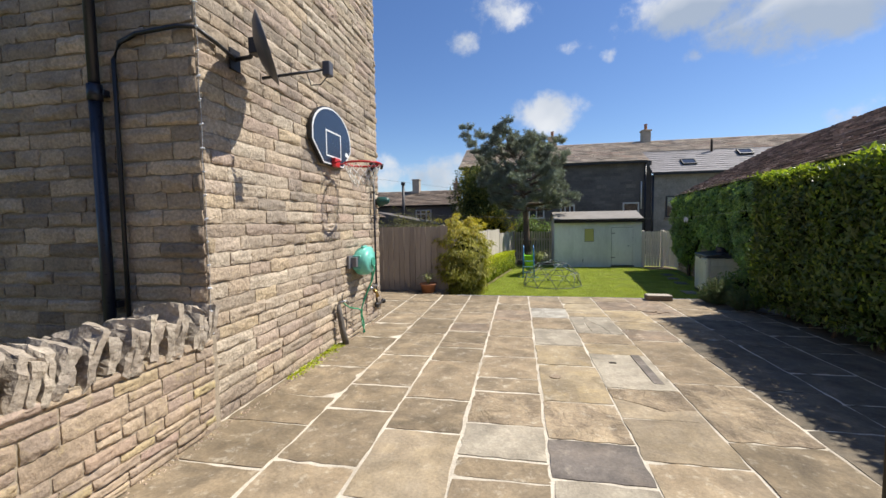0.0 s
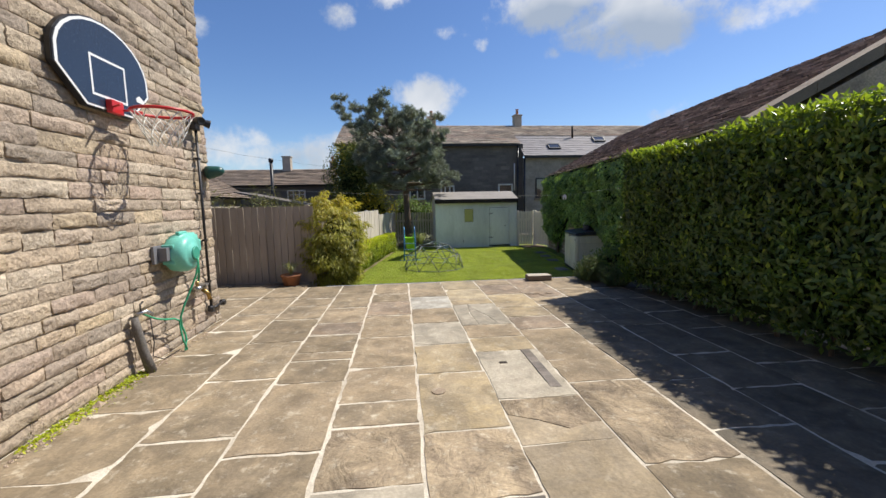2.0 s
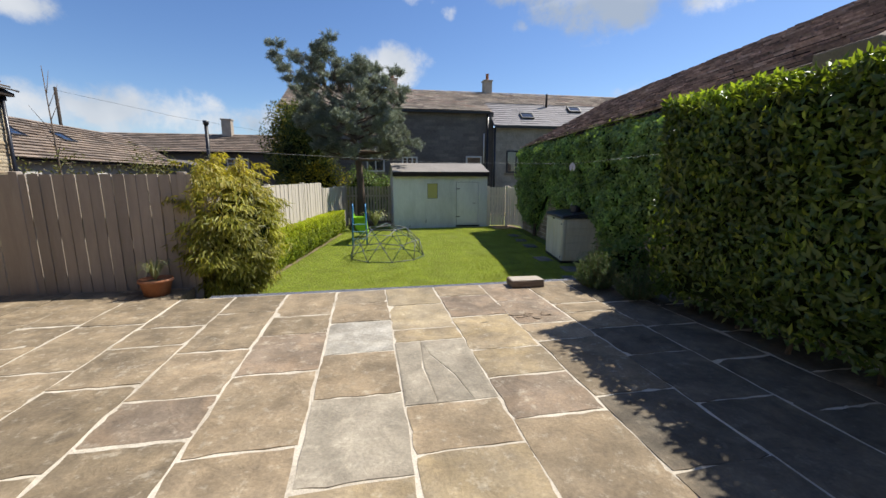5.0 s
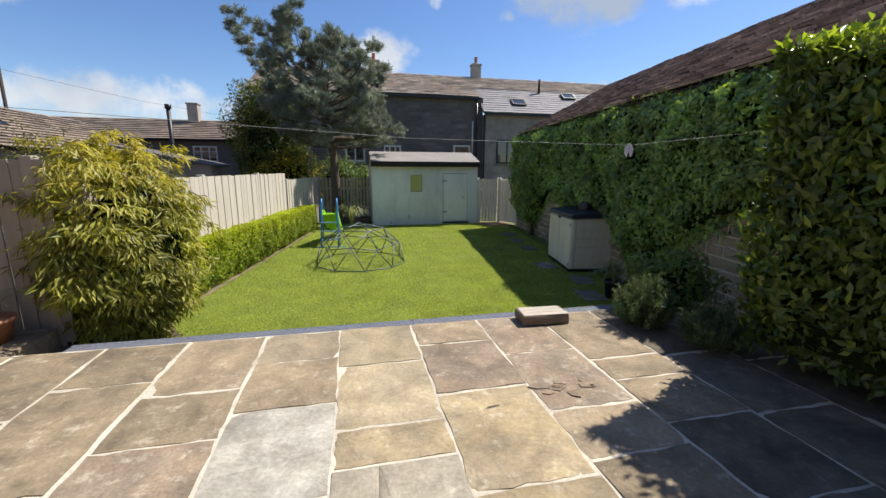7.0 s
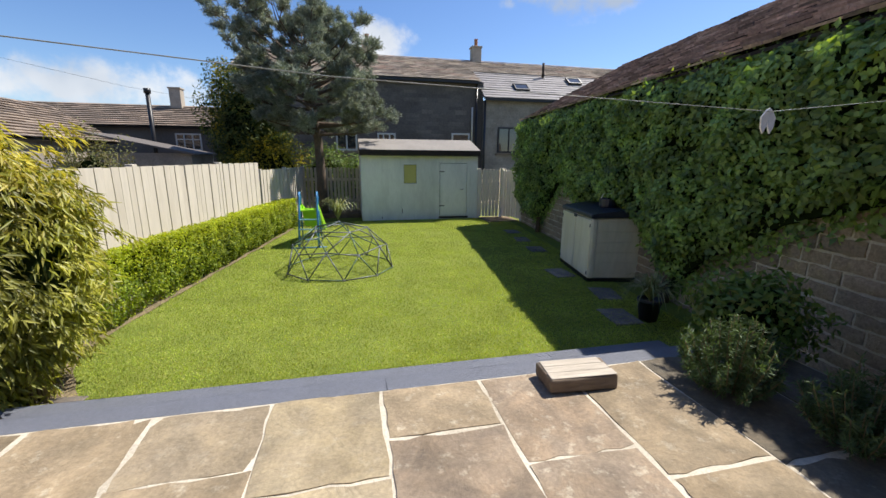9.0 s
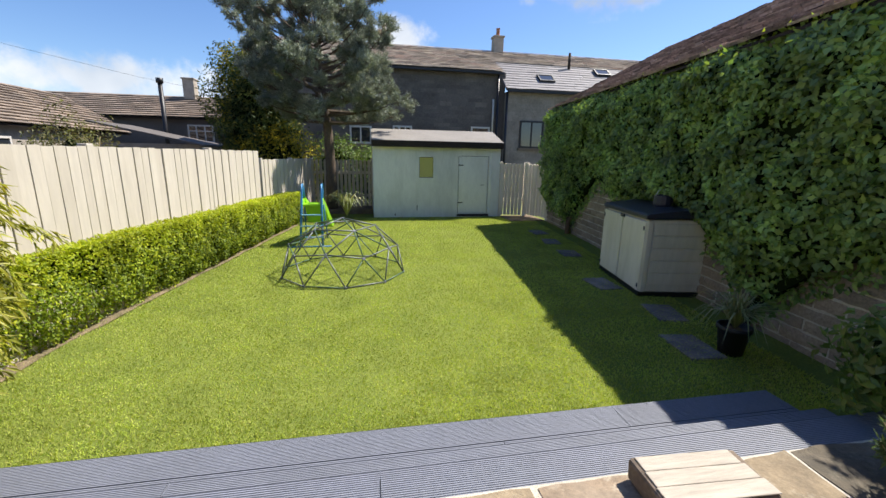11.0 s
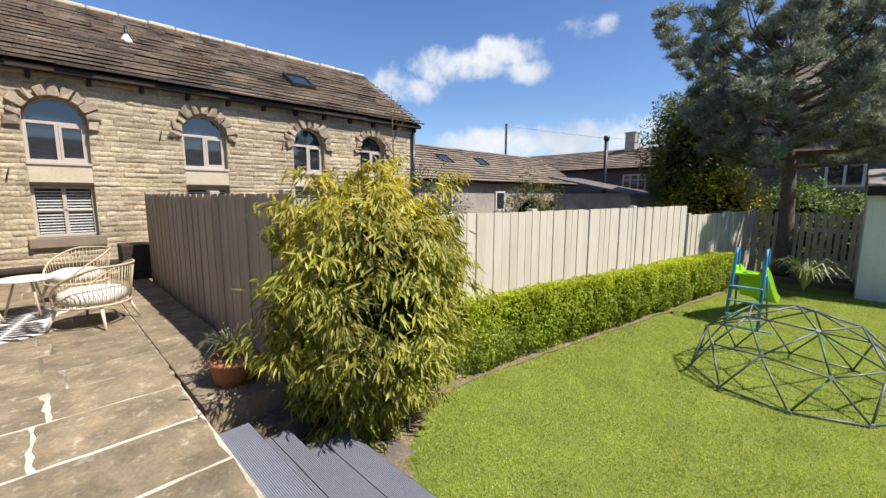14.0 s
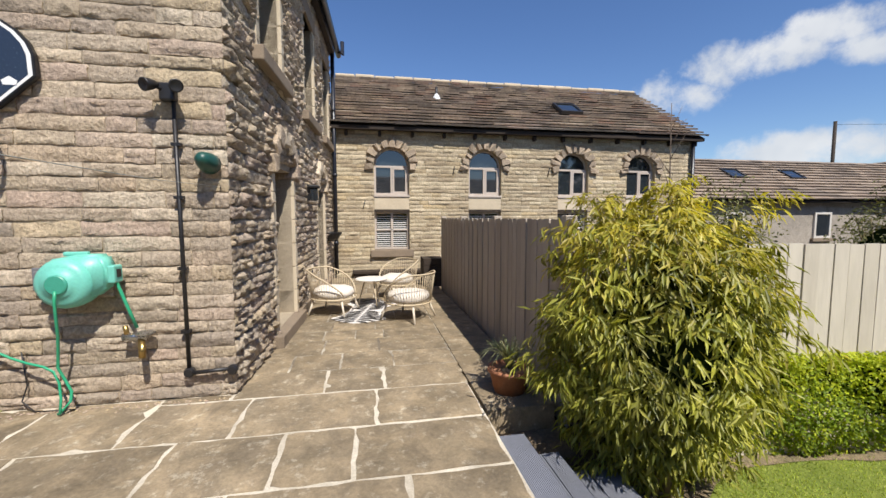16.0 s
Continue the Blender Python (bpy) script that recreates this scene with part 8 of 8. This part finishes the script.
for (y0, y1, z), cuts in (((8.402, 8.594, -0.03), (-1.25, 1.5, 4.1)), ((8.60, 8.722, -0.19), (-1.25, 2.35, 4.1)), ((8.728, 8.85, -0.19), (-1.25, 0.6, 4.1)),
                          ((8.856, 9.06, -0.345), (-1.25, 2.2, 4.2)), ((9.066, 9.27, -0.345), (-1.25, 3.0, 4.2))):
    for a, b in zip(cuts, cuts[1:]):
        deck_board(y0, y1, z, a + 0.002, b - 0.002)
block("riser", (-1.25, 8.41, -0.6), (4.1, 8.58, -0.06), DECK, steps, bevel=0)
block("riser", (-1.25, 8.58, -0.6), (4.1, 8.835, -0.22), DECK, steps, bevel=0)
block("riser", (-1.25, 8.835, -0.6), (4.2, 9.25, -0.376), DECK, steps, bevel=0)

# ---------------------------------------------------------------- flags
patio = thing("patio", "riven york stone flags with cream pointing", "patio", "", "structure")


def flag_shapes(count, seed):
    rg = random.Random(seed)
    out = []
    g = 7
    for _ in range(count):
        verts, faces = [], []
        ph = rg.uniform(0, 50)
        for j in range(g + 1):
            for i in range(g + 1):
                u, w = i / g, j / g
                rim = i in (0, g) or j in (0, g)
                ju = rg.uniform(-0.015, 0.015) if i in (0, g) else 0
                jw = rg.uniform(-0.015, 0.015) if j in (0, g) else 0
                z = 0.0055 * noise.noise(Vector((u * 3.5 + ph, w * 3.5, 0))) - (0.0025 if rim else 0) - (0.001 if i in (0, g) and j in (0, g) else 0)
                verts.append((u + ju, w + jw, z))
        for j in range(g):
            for i in range(g):
                a = j * (g + 1) + i
                faces.append((a, a + 1, a + g + 2, a + g + 1))
        rim = [i for i in range(g + 1)] + [(g + 1) * j + g for j in range(1, g + 1)] + [g * (g + 1) + i for i in range(g - 1, -1, -1)] + [(g + 1) * j for j in range(g - 1, 0, -1)]
        b = len(verts)
        for q in rim:
            verts.append((verts[q][0], verts[q][1], -0.03))
        for n in range(len(rim)):
            q = (n + 1) % len(rim)
            faces.append((rim[q], rim[n], b + n, b + q))
        out.append((np.array(verts), faces))
    return out


FLAGS = flag_shapes(18, 2)
FLAG_SETS = {m.name: shape_meshes("flagstone", FLAGS, m) for m in (FLAG, FLAG_SHADED, FLAG_TAN, FLAG_SAND, FLAG_GOLD, FLAG_PINK, FLAG_ROUGH, FLAG_CREAM, FLAG_SLATE, FLAG_BLUE, FLAG_GREY)}
frng = random.Random(17)


def lay_flag(x0, x1, y0, y1, mat=FLAG, z=0.0):
    g = [frng.uniform(0.009, 0.018) if -2.15 < x0 < 0.2 else frng.uniform(0.005, 0.014) for _ in range(4)]
    ob = new("flagstone", frng.choice(FLAG_SETS[mat.name]))
    ob.parent = patio
    ob.matrix_local = Matrix.Translation((x0 + g[0], y0 + g[1], z + frng.uniform(-0.001, 0.004))) @ Matrix.Diagonal((x1 - x0 - g[0] - g[2], y1 - y0 - g[1] - g[3], 1, 1))
    return ob


def lay_broken(pieces, mat):
    """Pieces of a cracked flag, each an outline in x, y with a ragged, slightly lowered rim."""
    for outline in pieces:
        bm = bmesh.new()
        c = Vector((sum(p[0] for p in outline), sum(p[1] for p in outline))) / len(outline)
        rim = []
        for p, q in zip(outline, outline[1:] + outline[:1]):
            n = max(2, int(math.dist(p, q) / 0.07))
            for k in range(n):
                e = Vector(p).lerp(Vector(q), k / n)
                e += (c - e).normalized() * (0.007 + 0.006 * noise.noise(Vector((e.x * 14, e.y * 14, 0))))
                rim.append(e)
        lift = frng.uniform(0.0, 0.004)
        top = [bm.verts.new((e.x, e.y, lift - 0.003)) for e in rim]
        inner = [bm.verts.new((e.x + (c.x - e.x) * 0.12, e.y + (c.y - e.y) * 0.12, lift)) for e in rim]
        low = [bm.verts.new((e.x, e.y, -0.03)) for e in rim]
        bm.faces.new(inner)
        for k in range(len(rim)):
            j = (k + 1) % len(rim)
            bm.faces.new((top[k], top[j], inner[j], inner[k]))
            bm.faces.new((low[k], low[j], top[j], top[k]))
        bmesh.ops.recalc_face_normals(bm, faces=bm.faces)
        part("flagstone", bm, mat, patio)


# D: flags along the hedge, with its shade put into their colour
O, T, S, G, P, R, C, B, W, L, D = FLAG, FLAG_TAN, FLAG_SAND, FLAG_GOLD, FLAG_PINK, FLAG_ROUGH, FLAG_CREAM, FLAG_BLUE, FLAG_GREY, FLAG_SLATE, FLAG_SHADED
# each column: its two sides, the joints across it, and the stone of each flag between them
COLUMNS = [
    (-2.21, -1.50, [2.25, 2.81, 3.30, 4.06, 4.70, 5.18, 5.93, 6.62, 7.60], [O, O, O, O, O, O, O, O, O, O]),
    (-1.50, -0.91, [2.36, 3.12, 3.62, 4.50, 5.43, 6.31, 7.00, 7.46], [T, O, O, O, O, O, O, O, O]),
    (-0.91, -0.33, [2.10, 2.86, 3.40, 4.36, 4.85, 5.06, 5.60, 6.06, 6.80, 7.76], [O, S, O, T, O, T, O, P, T, O, O]),
    (-0.33, 0.265, [2.38, 2.60, 3.05, 3.64, 3.97, 4.60, 5.43, 6.30, 7.05, 7.56], [T, O, L, R, O, T, T, T, P, O, T]),
    (0.265, 0.85, [2.45, 2.90, 3.50, 4.40, 5.10, 5.87, 6.54, 7.28, 7.88], [L, B, R, G, G, L, T, W, T, S]),
    (0.85, 1.46, [2.72, 3.30, 3.86, 4.83, 5.25, 5.70, 6.69, 6.99, 7.71], [T, S, None, L, G, T, None, G, C, C]),
    (1.46, 2.07, [2.20, 3.04, 4.07, 4.53, 5.45, 5.95, 6.42, 7.23, 7.95], [O, O, R, T, T, P, G, G, P, T]),
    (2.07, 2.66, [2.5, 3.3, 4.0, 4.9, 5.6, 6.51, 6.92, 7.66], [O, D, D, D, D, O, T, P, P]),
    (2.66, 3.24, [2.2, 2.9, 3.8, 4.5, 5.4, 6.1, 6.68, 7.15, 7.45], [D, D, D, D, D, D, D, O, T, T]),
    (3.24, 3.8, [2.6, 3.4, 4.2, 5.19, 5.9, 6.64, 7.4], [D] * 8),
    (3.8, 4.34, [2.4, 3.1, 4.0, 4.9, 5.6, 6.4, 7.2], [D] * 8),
]
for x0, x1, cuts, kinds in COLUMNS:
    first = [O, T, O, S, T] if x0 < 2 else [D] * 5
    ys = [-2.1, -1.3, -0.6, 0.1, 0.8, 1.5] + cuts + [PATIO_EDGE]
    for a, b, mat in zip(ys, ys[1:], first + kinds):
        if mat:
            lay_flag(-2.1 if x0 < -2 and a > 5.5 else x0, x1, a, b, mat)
# two flags that have cracked right through
lay_broken([[(0.85, 3.30), (1.46, 3.30), (1.46, 3.50), (1.22, 3.43), (1.04, 3.56), (0.85, 3.66)]], FLAG_SAND)
lay_broken([[(0.85, 3.66), (1.04, 3.56), (1.22, 3.43), (1.46, 3.50), (1.46, 3.86), (0.85, 3.86)]], FLAG_ROUGH)
lay_broken([[(0.85, 5.70), (1.06, 5.70), (1.03, 6.2), (1.07, 6.69), (0.85, 6.69)], [(1.06, 5.70), (1.30, 5.70), (1.24, 6.05), (1.12, 6.40), (1.07, 6.69), (1.03, 6.2)],
            [(1.30, 5.70), (1.46, 5.70), (1.46, 6.69), (1.07, 6.69), (1.12, 6.40), (1.24, 6.05)]], FLAG_SLATE)
# a spalled patch with loose shards
for k in range(9):
    a = frng.uniform(0, 6.28)
    x, y, q = 2.30 + frng.uniform(-0.17, 0.19), 7.10 + frng.uniform(-0.10, 0.12), frng.uniform(0.03, 0.085)
    bm = bmesh.new()
    prism(bm, [(q * frng.uniform(0.6, 1.2) * math.cos(a + j * 1.2566), 0.7 * q * frng.uniform(0.6, 1.2) * math.sin(a + j * 1.2566)) for j in range(5)], 0.005, Matrix.Translation((x, y, 0.002)) @ Matrix.Rotation(radians(-90), 4, "X") @ Matrix.Translation((0, -0.005, 0)))
    part("shard", bm, FLAG_PINK, patio)
x1 = -2.1
col = 0
while x1 > -8.75:
    w = frng.uniform(0.48, 0.6) if col < 1 else frng.uniform(0.32, 0.52)
    col += 1
    x0 = max(x1 - w, -8.78)
    ys = [6.46 - (x1 + 2.2) * 0.033]
    while ys[-1] < 8.1:
        ys.append(ys[-1] + (frng.uniform(0.4, 0.8) if col < 2 else frng.uniform(0.3, 0.62)))
    ys[-1] = 8.42
    if x1 == -2.1:
        ys = [6.46, 7.17, 7.68, 8.42]
        lay_flag(-2.21, -2.1, 5.93, 6.45)
    for a, b in zip(ys, ys[1:]):
        if b - a > 0.08:
            lay_flag(x0, x1, a, b)
    x1 = x0
for a, b in ((-8.7, -7.4), (-7.4, -6.3), (-6.3, -5.1), (-5.1, -4.2), (-4.2, -3.0), (-3.0, -2.1), (-2.1, -1.58)):
    block("edging_stone", (a + 0.008, 8.432, -0.25), (b - 0.008, 8.99, -0.012 + 0.006 * math.sin(a * 9)), FLAG, patio, bevel=0.008)

# ---------------------------------------------------------------- stones of the house walls
lay_pieces("stone", coursed_spots(gable, gable_w + 0.03, 0.0, EAVE, 0.112, (0.2, 0.62), [], rng, 0.028, 0.009), SHAPES_FINE, STONE, gable_wall, lambda m: m.translation.z)
lay_pieces("stone", coursed_spots(side, side_w, 0.0, EAVE, 0.112, (0.18, 0.46), SIDE_HOLES, rng, 0.05, 0.010), SHAPES, STONE, side_wall,
           lambda m: -m.translation.x + 0.6 * m.translation.z, 300)
lay_pieces("stone", coursed_spots(back, back_w, 0.0, EAVE, 0.118, (0.22, 0.55), [], rng, 0.030, 0.012), SHAPES_FINE, STONE_DARK, back_wall,
           lambda m: abs(m.translation.z - 2.2) - 0.5 * m.translation.x, 300)
lay_pieces("stone", coursed_spots(wm, wlen, -0.6, 2.3, 0.135, (0.25, 0.5), [(0, 1.2, 0.2, 3)], rng, 0.022, 0.022), SHAPES_THIN, OLD_WALL, outbuilding,
           lambda m: m.translation.z * 3 + abs(m.translation.y - 9.8), 280)
